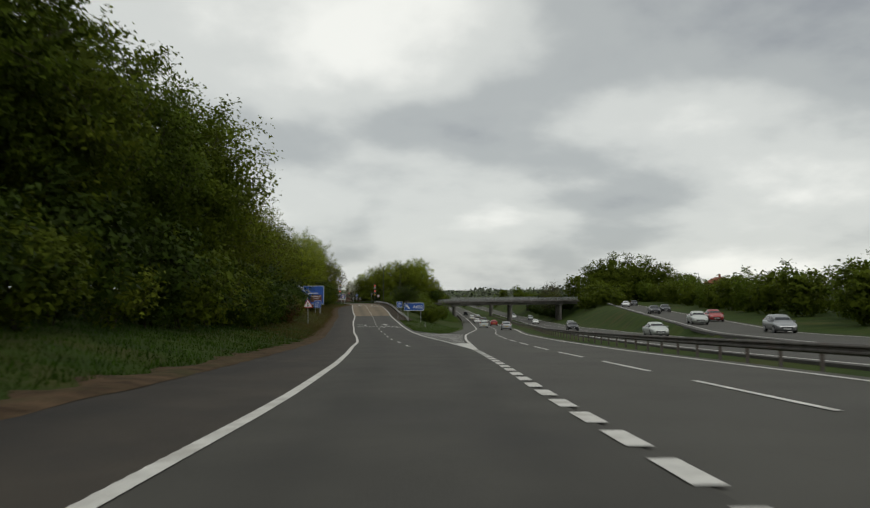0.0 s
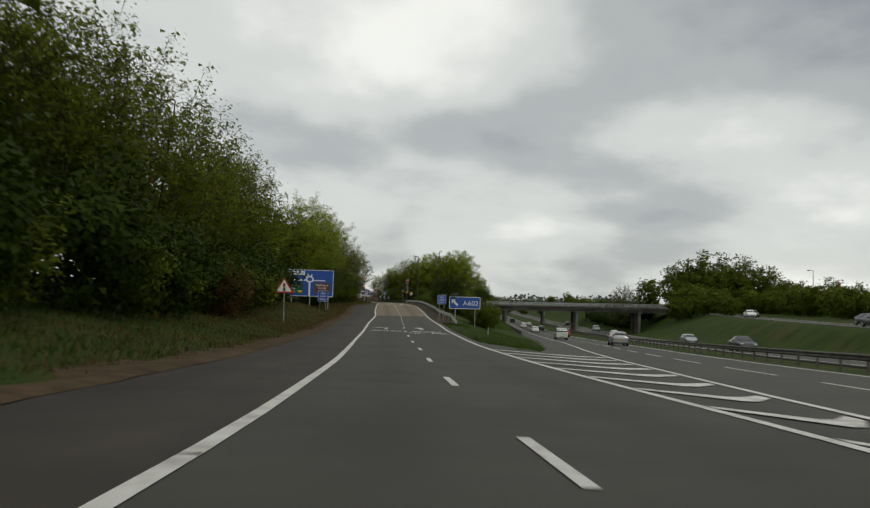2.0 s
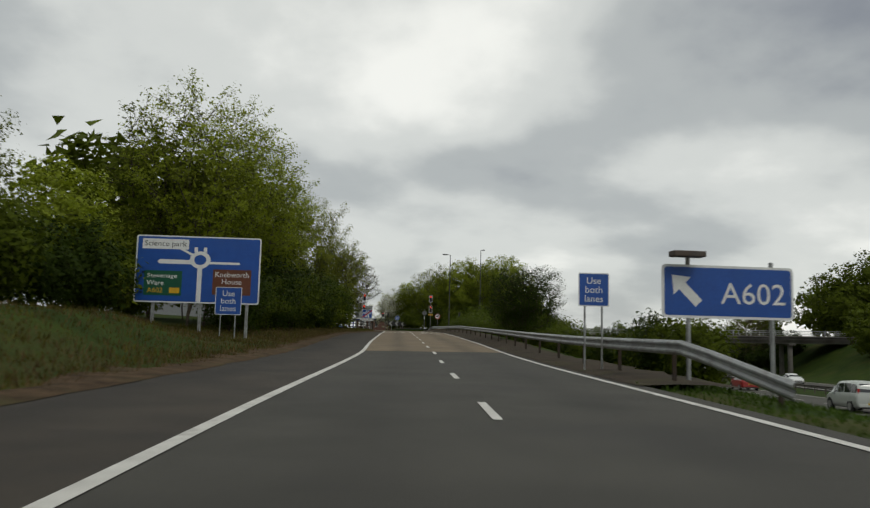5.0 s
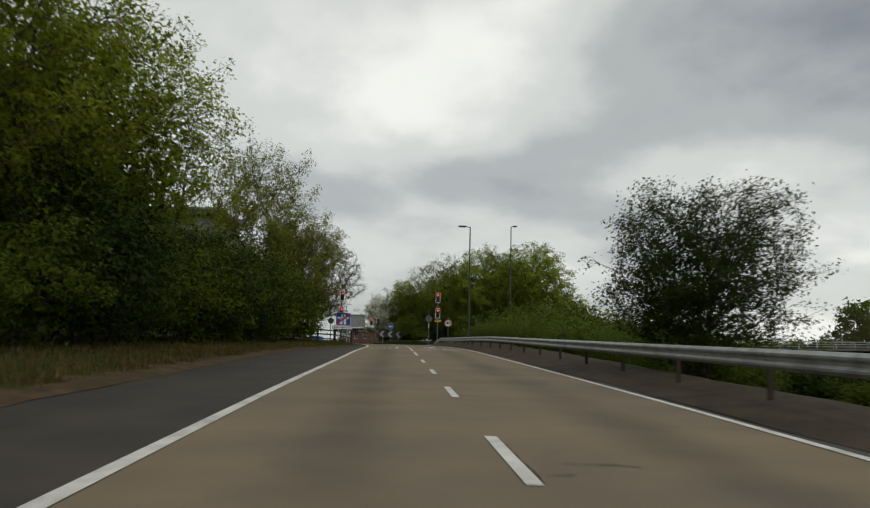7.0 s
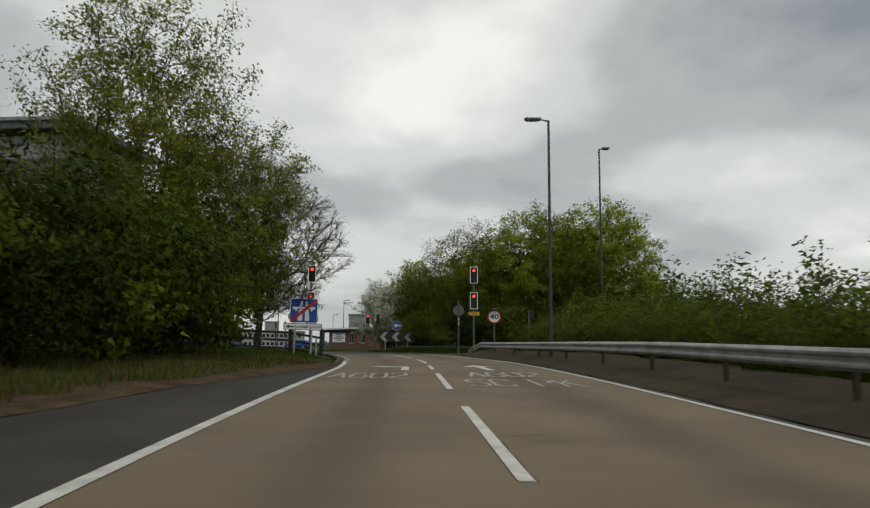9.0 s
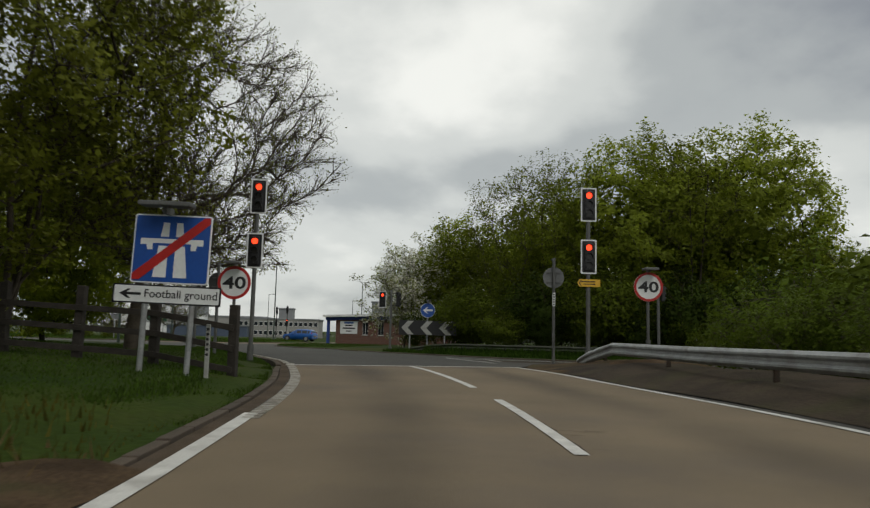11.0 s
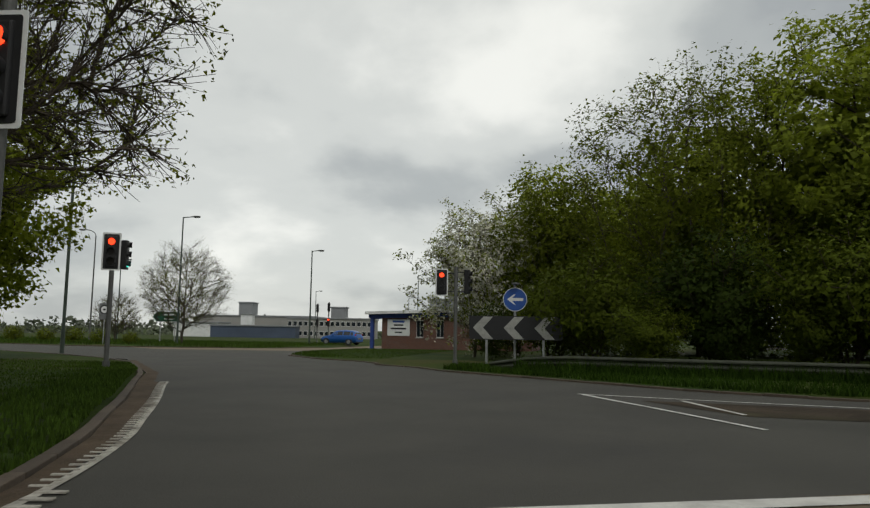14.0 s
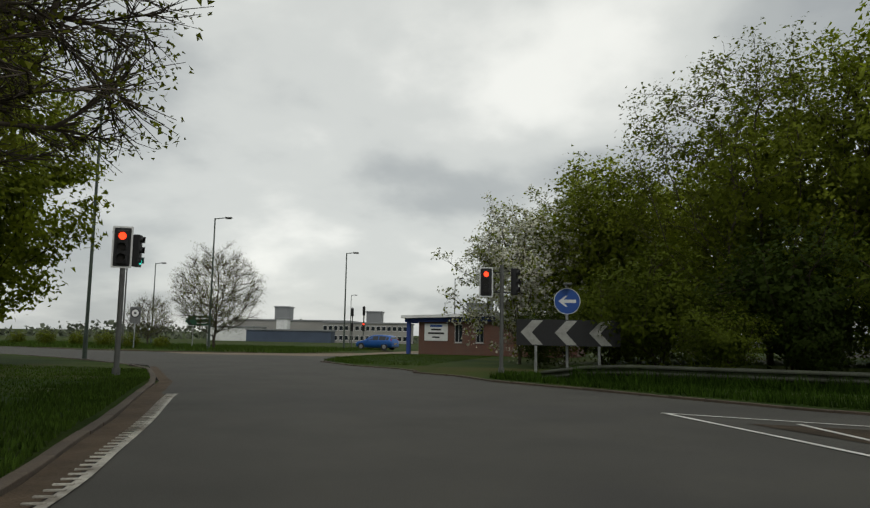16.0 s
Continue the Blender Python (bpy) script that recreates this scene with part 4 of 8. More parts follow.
# motorway lines
stripe(38, 600, x_main, 0.2, z_main, M["paint"], motorway, 0.016, name="edge_line", step=5)
stripe(-60, 600, x_main_r, 0.2, z_main, M["paint"], motorway, 0.014, name="edge_line", step=5)
for k in range(40):
    y0 = -26.0 + 9.0 * k
    stripe(y0, y0 + 5.6, lambda y: x_main(y) + 3.6, 0.15, z_main, M["paint"], motorway, 0.014, name="lane_dash")
stripe(-60, 600, x_opp_l, 0.2, z_main, M["paint"], far_carriageway, 0.014, name="edge_line", step=5)
stripe(-60, 600, x_opp_r, 0.2, z_main, M["paint"], far_carriageway, 0.014, name="edge_line", step=5)
for k in range(36):
    y0 = -24.0 + 9.0 * k
    stripe(y0, y0 + 5.0, lambda y: x_opp_l(y) + 3.9, 0.15, z_main, M["paint"], far_carriageway, 0.014, name="lane_dash")
stripe(30, 258, lambda y: x_oslip(y) + 3.2, 0.18, z_oslip, M["paint"], far_slip, 0.014, name="edge_line", step=5)
stripe(30, 258, lambda y: x_oslip(y) - 3.2, 0.18, z_oslip, M["paint"], far_slip, 0.014, name="edge_line", step=5)


# junction: the kerbside line with its raised ribs, the ghost island and the exit's buff surfacing
def along(points, step):
    """Points at even steps along a polyline, with directions."""
    p = np.array(points, float)
    seg = np.hypot(*np.diff(p, axis=0).T)
    s = np.concatenate([[0], np.cumsum(seg)])
    q = np.arange(0, s[-1], step)
    x, y = np.interp(q, s, p[:, 0]), np.interp(q, s, p[:, 1])
    return [(x[k], y[k], math.atan2(y[min(k + 1, len(q) - 1)] - y[max(k - 1, 0)], x[min(k + 1, len(q) - 1)] - x[max(k - 1, 0)])) for k in range(len(q))]


def rounded_path(points, rounds=3):
    """Cuts the corners of a polyline until it bends softly."""
    for _ in range(rounds):
        out = [points[0]]
        for (x1, y1), (x2, y2) in zip(points, points[1:]):
            out += [(x1 * 0.75 + x2 * 0.25, y1 * 0.75 + y2 * 0.25), (x1 * 0.25 + x2 * 0.75, y1 * 0.25 + y2 * 0.75)]
        points = out + [points[-1]]
    return points


KERB_LINE = [(-23.35, 238.6), (-23.75, 240.2), (-24.7, 242.6), (-25.5, 244.1), (-26.7, 246.5), (-28.7, 250.1), (-29.2, 251.1)]
KERB_LINE = rounded_path(KERB_LINE)
pts = along(KERB_LINE, 0.3)
v, f = [], []
for x, y, a in pts:
    for s in (-0.045, 0.045):
        v.append((x - math.sin(a) * s, y + math.cos(a) * s, float(plane(y)) + 0.008))
for k in range(len(pts) - 1):
    f.append((2 * k, 2 * k + 2, 2 * k + 3, 2 * k + 1))
part("kerbside_line", mesh_from("kerbside_line", v, f, M["paint_dirty"]), M["paint_dirty"], junction_road)
v, f = [], []
for x, y, a in along([(float(x_left(q)), q) for q in np.arange(226.5, 238.5, 1.0)] + KERB_LINE, 0.23):
    b = len(v)
    for du, ds in ((-0.045, -0.20), (0.03, -0.20), (0.045, 0.03), (-0.03, 0.03)) if y < 240 else ((-0.025, 0.0), (0.02, 0.0), (0.025, 0.16), (-0.02, 0.16)):
        px, py = x + math.cos(a) * du - math.sin(a) * ds, y + math.sin(a) * du + math.cos(a) * ds
        base = float(z_top(py)) + 0.012 if py < 238.6 else float(plane(py)) + 0.006
        v += [(px, py, base), (px, py, base + 0.012)]
    f += [(b + 1, b + 3, b + 5, b + 7), (b, b + 2, b + 3, b + 1), (b + 2, b + 4, b + 5, b + 3), (b + 4, b + 6, b + 7, b + 5), (b + 6, b, b + 1, b + 7)]
ribs = part("line_ribs", mesh_from("line_ribs", v, f, M["paint_dirty"]), M["paint_dirty"], junction_road)


def line_pts(points, width, material, name, lift=0.008, parent=junction_road):
    for (x1, y1), (x2, y2) in zip(points, points[1:]):
        a = math.atan2(y2 - y1, x2 - x1)
        nx, ny = -math.sin(a) * width / 2, math.cos(a) * width / 2
        flat_shape([(x1 + nx, y1 + ny), (x1 - nx, y1 - ny), (x2 - nx, y2 - ny), (x2 + nx, y2 + ny)], plane, material, parent, lift, name)


line_pts([(-19.6, 251.1), (-16.6, 250.2), (-11.5, 249.0)], 0.10, M["paint"], "ghost_island_line")
line_pts([(-19.5, 251.0), (-18.2, 248.0), (-17.2, 245.6)], 0.10, M["paint"], "ghost_island_line")
line_pts([(-17.6, 250.1), (-17.0, 247.6)], 0.10, M["paint"], "ghost_island_line")
flat_shape([(-17.0, 247.4), (-18.4, 249.9), (-12, 249.0), (-12.5, 246.9)], plane, M["dirt"], junction_road, 0.003, "silt_patch")
flat_shape([(-47, 280.5), (-39.5, 283.2), (-37.0, 284.5), (-36.9, 296), (-36.5, 329), (-39.6, 329), (-40.2, 296), (-42.3, 290.6), (-47.2, 286.4), (-51.7, 284.5)], plane, M["buff"], junction_road, 0.004, "buff_surfacing")


# silt lying in the channel between line and kerb
kl = [(float(x_left(q)), q) for q in np.arange(218, 238.5, 1.0)] + KERB_LINE + [(-31.2, 254.6), (-37.4, 263.0)]
ke = [(float(x_edge(q)), q) for q in np.arange(218, 236.5, 1.0)] + NEAR_KERB[:8]
inner, outer = along(kl, 0.5), along(ke, 0.25)
ox, oy = np.array([p[0] for p in outer]), np.array([p[1] for p in outer])
rs = random.Random(12)
v, f = [], []
for x, y, a in inner:
    j = int(np.argmin((ox - x) ** 2 + (oy - y) ** 2))
    w = min(1.0, max(0.0, (y - 219) / 5)) * (0.82 if y < 251 else 0.55)
    u = (1 - w) + rs.uniform(-0.06, 0.06)
    x0, y0 = x * (1 - u) + ox[j] * u, y * (1 - u) + oy[j] * u
    for px, py in ((x0, y0), (ox[j], oy[j])):
        v.append((px, py, (float(z_top(py)) + 0.0145 if py < 238.4 else float(plane(py)) + 0.005)))
for k in range(len(inner) - 1):
    f.append((2 * k, 2 * k + 2, 2 * k + 3, 2 * k + 1))
part("channel_silt", mesh_from("channel_silt", v, f, M["silt"]), M["silt"], junction_road)


# kerb stones
def kerb_run(points, label, side=1, height=0.05):
    run = tagged(new("kerb"), label, "kerb", kind="structure")
    bm = box(0.90, 0.15, 0.30, (0, 0, -0.15), 0.012)
    me = bpy.data.meshes.new("kerb_stone")
    bm.to_mesh(me)
    bm.free()
    me.materials.append(M["kerb"])
    rs = random.Random(len(points))
    for x, y, a in along(points, 0.915):
        ob = new("kerb_stone", me)
        ob.parent = run
        ob.matrix_world = Matrix.Translation((x - math.sin(a) * 0.08 * side, y + math.cos(a) * 0.08 * side, float(plane(y) if y > 238 else z_slip(y)) + height + rs.uniform(-.008, .008))) @ Matrix.Rotation(a + rs.uniform(-.01, .01), 4, "Z")
    return run


near_run = [(float(x_edge(q)) - 0.02, q) for q in np.arange(223.0, 236.5, 1.2)] + NEAR_KERB[0:]
kerb_run(rounded_path(near_run), "weathered concrete kerb along the grass verge")
kerb_run(FAR_KERB[:7], "low concrete kerb on the far side of the roundabout")
kerb_run(ISLAND_KERB[:6], "low concrete kerb round the small grass island", -1)
kerb_run(ISLAND_KERB[6:], "dark weathered kerb along the wooded central island")


# brown margin of leaf litter and soil along the hard shoulder
def margin(name, ys, fx, w0, w1, fz, seed, label, material):
    rs = np.random.RandomState(seed)
    v, f = [], []
    for k, y in enumerate(ys):
        a, b = w0 + rs.uniform(-0.09, 0.09), w1 + rs.uniform(-0.45, 0.45)
        x0 = float(fx(y))
        for q in range(4):
            t = q / 3
            xx = x0 + a * (1 - t) + b * t
            zz = max(float(fz(y)), float(land(xx, y))) + (0.075 if 0 < q < 3 else 0.006) + rs.uniform(0, 0.02)
            v.append((xx, y, zz))
    for k in range(len(ys) - 1):
        for q in range(3):
            i = k * 4 + q
            f.append((i, i + 1, i + 5, i + 4))
    me = mesh_from(name, v, f, material, True)
    return tagged(part(name, me, material), label, "soil", kind="stuff")


margin("leaf_litter_margin", np.arange(-40, 224, 1.0), x_edge, 0.22, -1.3, z_slip, 5, "brown soil and dead leaves along the shoulder's edge", M["litter"])
margin("gravelly_soil_margin", np.arange(135, 241, 1.5), x_right, 0.35, 3.2, z_slip, 6, "brown bare soil beneath the safety barrier", M["dirt"])


def soil_corner():
    rs = np.random.RandomState(9)
    xs, ys = np.arange(-16.0, -8.5, 0.5), np.arange(238.5, 246.2, 0.5)
    X, Y = np.meshgrid(xs, ys)
    X = X - np.clip(Y - 241, 0, 5) * 0.05
    Z = np.maximum(land(X, Y), z_slip(Y)) + 0.03 + rs.uniform(0, 0.06, X.shape)
    edge = np.minimum(np.minimum(X - X.min(1, keepdims=True), 3), np.minimum(246.0 - Y, 3))
    Z = Z + 0.05 * np.clip(edge, 0, 1)
    low = np.maximum(plane(Y), z_slip(Y)) + 0.004
    Z = low + (Z - low) * np.clip((X - X.min(1, keepdims=True)) / 2.6, 0.04, 1) * np.clip((246.0 - Y) / 2.5, 0.04, 1)
    Z[-1, :] -= 0.3
    Z[:, 0] -= 0.06
    Z[0, :] -= 0.08
    Z[:, -1] -= 0.8
    Z[:, -2] -= 0.2
    v = np.stack([X, Y, Z], -1).reshape(-1, 3)
    ny, nx = X.shape
    i = np.arange(ny - 1)[:, None] * nx + np.arange(nx - 1)[None, :]
    f = np.stack([i, i + 1, i + nx + 1, i + nx], -1).reshape(-1, 4)
    tagged(part("bare_soil_bank", mesh_np("bare_soil_bank", v, f, M["litter"], True), M["litter"]), "brown bare soil bank with stones by the junction", "soil", kind="stuff")


soil_corner()


# cracks in the worn surfacing: ragged transverse ones beside the lane dashes, and a fine one before the stop line
def crack(points, width, seed):
    r = random.Random(seed)
    v, f = [], []
    pts = along(points, 0.12)
    for x, y, a in pts:
        w = width * r.uniform(0.25, 1.0)
        j = r.uniform(-0.025, 0.025)
        for s in (-w / 2, w / 2):
            px, py = x - math.sin(a) * (s + j), y + math.cos(a) * (s + j)
            v.append((px, py, float(z_top(py)) + 0.0155))
    for k in range(len(pts) - 1):
        f.append((2 * k, 2 * k + 2, 2 * k + 3, 2 * k + 1))
    part("surface_crack", mesh_from("surface_crack", v, f, M["crack"]), M["crack"], slip_road)


for y, w in ((7.6, 0.05), (55.0, 0.14), (80.6, 0.05), (163.4, 0.06)):
    crack([(float(x_left(y)) - 0.14, y - 0.02), (float(x_left(y)) + 0.14, y + 0.03)], w, int(y))
crack([(-17.0, 239.6), (-16.85, 238.4), (-16.75, 237.2)], 0.012, 2)
rs = random.Random(14)
for y0, n in ((162.0, 3), (170.7, 4), (179.2, 7), (188.1, 4), (197.8, 5), (208.8, 4), (224.6, 4)):
    for k in range(n):
        y = y0 + rs.uniform(0.2, 3.2)
        x = float(x_lane(y)) + 0.12 + rs.choice((0.0, 0.0, 0.35, 0.7))
        L = rs.uniform(0.25, 0.8)
        crack([(x, y), (x + L / 2, y + rs.uniform(-.06, .06)), (x + L, y + rs.uniform(-.08, .08))], rs.uniform(0.02, 0.05), k + int(y))
    crack([(float(x_lane(y0)) + 0.10, y0), (float(x_lane(y0 + 2.4)) + 0.10, y0 + 2.4)], 0.02, int(y0))

# ---- barriers ----
W_BEAM = [(0.0, 0.155), (0.03, 0.15), (0.08, 0.10), (0.08, 0.065), (0.02, 0.025), (0.02, -0.025), (0.08, -0.065), (0.08, -0.10), (0.03, -0.15), (0.0, -0.155)]


def safety_barrier(points, label, rail_mat, post_mat, height=0.55, spacing=3.2, side=-1, ramp=6.0, depth=1.0, tall=1.0):
    """A corrugated beam on posts. points: along the line, with ground heights; side: -1 where traffic passes on the left of the line, 1 on the right."""
    top = thing("safety_barrier", label, "barrier", Matrix.Translation(points[0]))
    inv = top.matrix_world.inverted()
    p = np.array(points, float)
    seg = np.linalg.norm(np.diff(p[:, :2], axis=0), axis=1)
    s = np.concatenate([[0], np.cumsum(seg)])
    L = s[-1]
    q = np.arange(0, L + 1.2, 1.6)
    q[-1] = L
    x, y, z = (np.interp(q, s, p[:, k]) for k in range(3))
    a = np.arctan2(np.gradient(y), np.gradient(x))
    h = height * np.clip((0.25 + q / ramp), 0.25, 1) if ramp else np.full(len(q), height)
    if ramp:
        h = np.minimum(h, height * np.clip(0.4 + (L - q) / 3.0, 0.4, 1))
    v, f = [], []
    n = len(W_BEAM)
    for k in range(len(q)):
        nx, ny = -math.sin(a[k]) * -side, math.cos(a[k]) * -side
        for back in (0, 0.012):
            for d, u in W_BEAM:
                o = d * depth - back
                v.append((x[k] + nx * o, y[k] + ny * o, z[k] + h[k] + u * tall))
    m = 2 * n
    for k in range(len(q) - 1):
        for c in range(n - 1):
            i = k * m + c
            f.append((i, i + 1, i + m + 1, i + m))
            i += n
            f.append((i, i + m, i + m + 1, i + 1))
        f.append((k * m, k * m + m, k * m + m + n, k * m + n))
    beam = part("beam", mesh_from("beam", v, f, rail_mat, False), rail_mat, top)
    beam.matrix_parent_inverse = inv
    bm = box(0.06, 0.11, 1.0, (0, 0, -0.5), 0.006)
    me = bpy.data.meshes.new("post")
    bm.to_mesh(me)
    bm.free()
    me.materials.append(post_mat)
    for d in np.arange(0.6, L, spacing):
        px, py, pz, pa, ph = (float(np.interp(d, q, arr)) for arr in (x, y, z, a, h))
        ob = new("post", me)
        ob.parent = top
        ob.matrix_parent_inverse = inv
        ob.matrix_basis = Matrix.Translation((px - math.sin(pa) * 0.065 * side, py + math.cos(pa) * 0.065 * side, pz + ph + 0.13)) @ Matrix.Rotation(pa, 4, "Z") @ Matrix.Diagonal((1, 1, ph + 0.55, 1))
    return top


BARRIER_LINE = [(float(x_right(y) + np.interp(y, [131, 136, 190, 205, 226, 236], [2.1, 1.65, 1.65, 1.55, 1.4, 2.0])), y, float(z_slip(y) - np.interp(y, [212, 238], [0, 0.26]))) for y in np.arange(131, 237, 2.0)]
safety_barrier(BARRIER_LINE + [(-13.0, 238.4, -4.28), (-13.4, 240.4, -4.28), (-14.3, 242.9, -4.28)], "galvanised steel safety barrier with corrugated beam beside the slip road", M["galv"], M["rust_post"], 0.965, spacing=4.8, tall=1.25)
safety_barrier([(float(x_median(y)) - 0.35, y, float(z_main(y))) for y in np.arange(-30, 330, 4.0)], "dark weathered steel median barrier between the carriageways", M["galv_dark"], M["galv_dark"], 0.56, 2.6, ramp=0)
safety_barrier([(float(x_main(y)) - 2.9, y, float(z_main(y))) for y in np.arange(196, 330, 4.0)], "dark weathered steel barrier before the bridge", M["galv_dark"], M["galv_dark"], 0.56, 2.6, side=1)
safety_barrier([(-22.4, 260.4, float(plane(260)) + .08), (-19.5, 258.4, float(plane(258)) + .08), (-15, 257.2, float(plane(257)) + .08), (-6, 255.2, float(plane(255)) + .08), (4, 253.8, float(plane(254)) + .08)],
               "low mossy steel barrier in front of the wooded island", M["mossy_steel"], M["mossy_steel"], 0.40, 3.0, side=1, ramp=3)


# ---- signs ----
def g_at(x, y):
    return float(land(x, y))


def post_part(parent, x, z0, z1, r=0.045, y=0.06, material=None):
    m = material or M["galv"]
    bm = cyl(r, r, z1 - z0, Matrix.Translation((x, y, z0)), 12)
    cyl(r * 1.12, r * 0.6, 0.03, Matrix.Translation((x, y, z1)), 12, bm)
    return part("post", bm, m, parent, smooth=False)


def bars(parent, material, rows, y=-0.006):
    """Writing that cannot be read: plain bars (x, z, width, height)."""
    for x, z, w, h in rows:
        part("lettering_bar", plate(rounded(w, h, min(w, h) * 0.3, 2, x, z), 0.002, y=y), material, parent)


def lamp_hood(parent, z, w=0.5):
    bm = box(w, 0.34, 0.07, (0, -0.22, z), 0.015)
    box(0.06, 0.3, 0.05, (0, -0.05, z - 0.05), 0.01, bm)
    return part("sign_light", bm, M["pole_grey"], parent)


def speed_sign(x, y, z0, zc, r, yaw, label, thick_post=0.045, hood=True):
    t = thing("speed_limit_sign", label, "road sign", pose(x, y, z0, 0, 0, yaw))
    zc -= z0
    post_part(t, 0, -0.25, zc + r + 0.12, thick_post, 0.07, M["pole_grey"])
    part("base_section", cyl(thick_post * 1.7, thick_post * 1.6, 0.75, Matrix.Translation((0, 0.07, -0.2)), 14), M["pole_grey"], t)
    face = part("sign_plate", plate(disc(r), 0.02), M["sign_white"], t)
    ring = bmesh.new()
    n = 48
    ri = r * 0.83
    vo = [ring.verts.new((r * math.cos(2 * math.pi * k / n), -0.004, r * math.sin(2 * math.pi * k / n))) for k in range(n)]
    vi = [ring.verts.new((ri * math.cos(2 * math.pi * k / n), -0.004, ri * math.sin(2 * math.pi * k / n))) for k in range(n)]
    for k in range(n):
        ring.faces.new((vo[k], vo[(k + 1) % n], vi[(k + 1) % n], vi[k]))
    bmesh.ops.recalc_face_normals(ring, faces=list(ring.faces))
    rg = part("red_border", ring, M["sign_red"], face)
    num = words("number", "40", r * 0.77, M["sign_black"], face, 0, -0.005, 0, r * 1.40, thin=-0.022)
    face.matrix_local = pose(0, 0, zc)
    if hood:
        lamp_hood(t, zc + r + 0.08, 0.42)
    return t


speed_sign(-24.22, 236.3, -3.55, -1.71, 0.45, 6, "round white 40 speed limit sign with red border on the grass")
speed_sign(-12.62, 239.3, -3.55, -1.43, 0.436, 6, "round white 40 speed limit sign with red border behind the barrier")


def sign_back(x, y, z0, zc, r, yaw, label, tall=0.0, material=None, code=False):
    t = thing("road_sign", label, "road sign", pose(x, y, z0, 0, 0, yaw))
    zc -= z0
    post_part(t, 0, -0.25, zc + r + 0.15 + tall, 0.055, -0.06, M["pole_grey"])
    part("sign_plate", plate(disc(r), 0.02), material or M["sign_back"], t).matrix_local = pose(0, 0, zc)
    for dz in (-r * 0.45, r * 0.45):
        part("fixing_rail", box(r * 1.3, 0.03, 0.04, (0, -0.015, zc + dz)), M["pole_grey"], t)
    part("sign_light", box(0.1, 0.42, 0.06, (0, 0.12, zc + r + 0.2 + tall), 0.015), M["pole_grey"], t)
    if code:
        part("code_strip", plate(rounded(0.1, 0.5, 0.01, 1, 0, zc - r - 0.42), 0.004, y=-0.125), M["sign_white"], t)
        for k in range(5):
            part("lettering_bar", plate(rounded(0.05, 0.06, 0.01, 1, 0, zc - r - 0.24 - k * 0.09), 0.003, y=-0.132), M["sign_black"], t)
    return t


sign_back(-15.1, 244.0, -3.7, -0.83, 0.385, 4, "grey back of a round sign with a code strip", 0.1, code=True)
sign_back(-26.56, 241.0, -3.65, -1.41, 0.345, 8, "dark back of a round sign on a pole on the grass", 0.1, M["lamp_column"])


def warning_sign(x, y, z0, zb, zt, w, yaw):
    t = thing("warning_sign", "red-bordered triangular traffic signals warning sign on a leaning pole", "road sign", pose(x, y, z0, 0, -1.2, yaw))
    zb, zt = zb - z0, zt - z0
    post_part(t, 0, -0.3, zt - 0.35, 0.05, 0.06, M["galv"])

    def tri(s, dz=0.0):
        c = zb + (zt - zb) * 0.36
        return [(0 + a * s, c + (b - c) * s + dz) for a, b in ((-w / 2, zb), (-w / 2 + 0.05, zb - 0.03), (w / 2 - 0.05, zb - 0.03), (w / 2, zb), (0.04, zt), (-0.04, zt))]

    face = part("sign_plate", plate(tri(1.0), 0.02), M["sign_red"], t)
    part("white_field", plate(tri(0.74), 0.003, y=-0.004), M["sign_white"], face)
    zc = zb + (zt - zb) * 0.36
    part("signal_symbol", plate(rounded(0.2, 0.66, 0.05, 3, 0, zc - 0.0), 0.003, y=-0.008), M["sign_black"], face)
    for dz, m in ((0.2, "sign_red"), (0.0, "sign_yellow"), (-0.2, "sign_green")):
        part("signal_dot", plate(disc(0.075, 18, 0, zc + dz), 0.002, y=-0.011), M[m], face)
    return t


warning_sign(-16.42, 110.1, -4.72, -1.72, -0.45, 1.62, 8)


def use_both_lanes(x, y, z0, zb, zt, w, yaw):
    t = thing("lane_sign", "small blue sign reading use both lanes on two thin posts", "road sign", pose(x, y, z0, 0, 0, yaw), "use both lanes signs")
    zb, zt = zb - z0, zt - z0
    zc, h = (zb + zt) / 2, zt - zb
    for s in (-1, 1):
        post_part(t, s * w * 0.28, -0.3, zt - 0.1, 0.035)
    face = part("sign_plate", plate(rounded(w, h, 0.06, 3, 0, zc), 0.02), M["sign_white"], t)
    part("blue_field", plate(rounded(w - 0.07, h - 0.07, 0.045, 3, 0, zc), 0.003, y=-0.004), M["sign_blue"], face)
    for k, s in enumerate(("Use", "both", "lanes")):
        words("lettering", s, h * 0.2, M["sign_white"], face, 0, -0.009, zc + (1 - k) * h * 0.27)
    return t


use_both_lanes(-21.6, 158.2, g_at(-21.6, 158.2), -3.05, -1.45, 1.5, 6)
use_both_lanes(-3.4, 142.0, g_at(-3.4, 142.0), -2.66, -1.5, 1.08, 6)


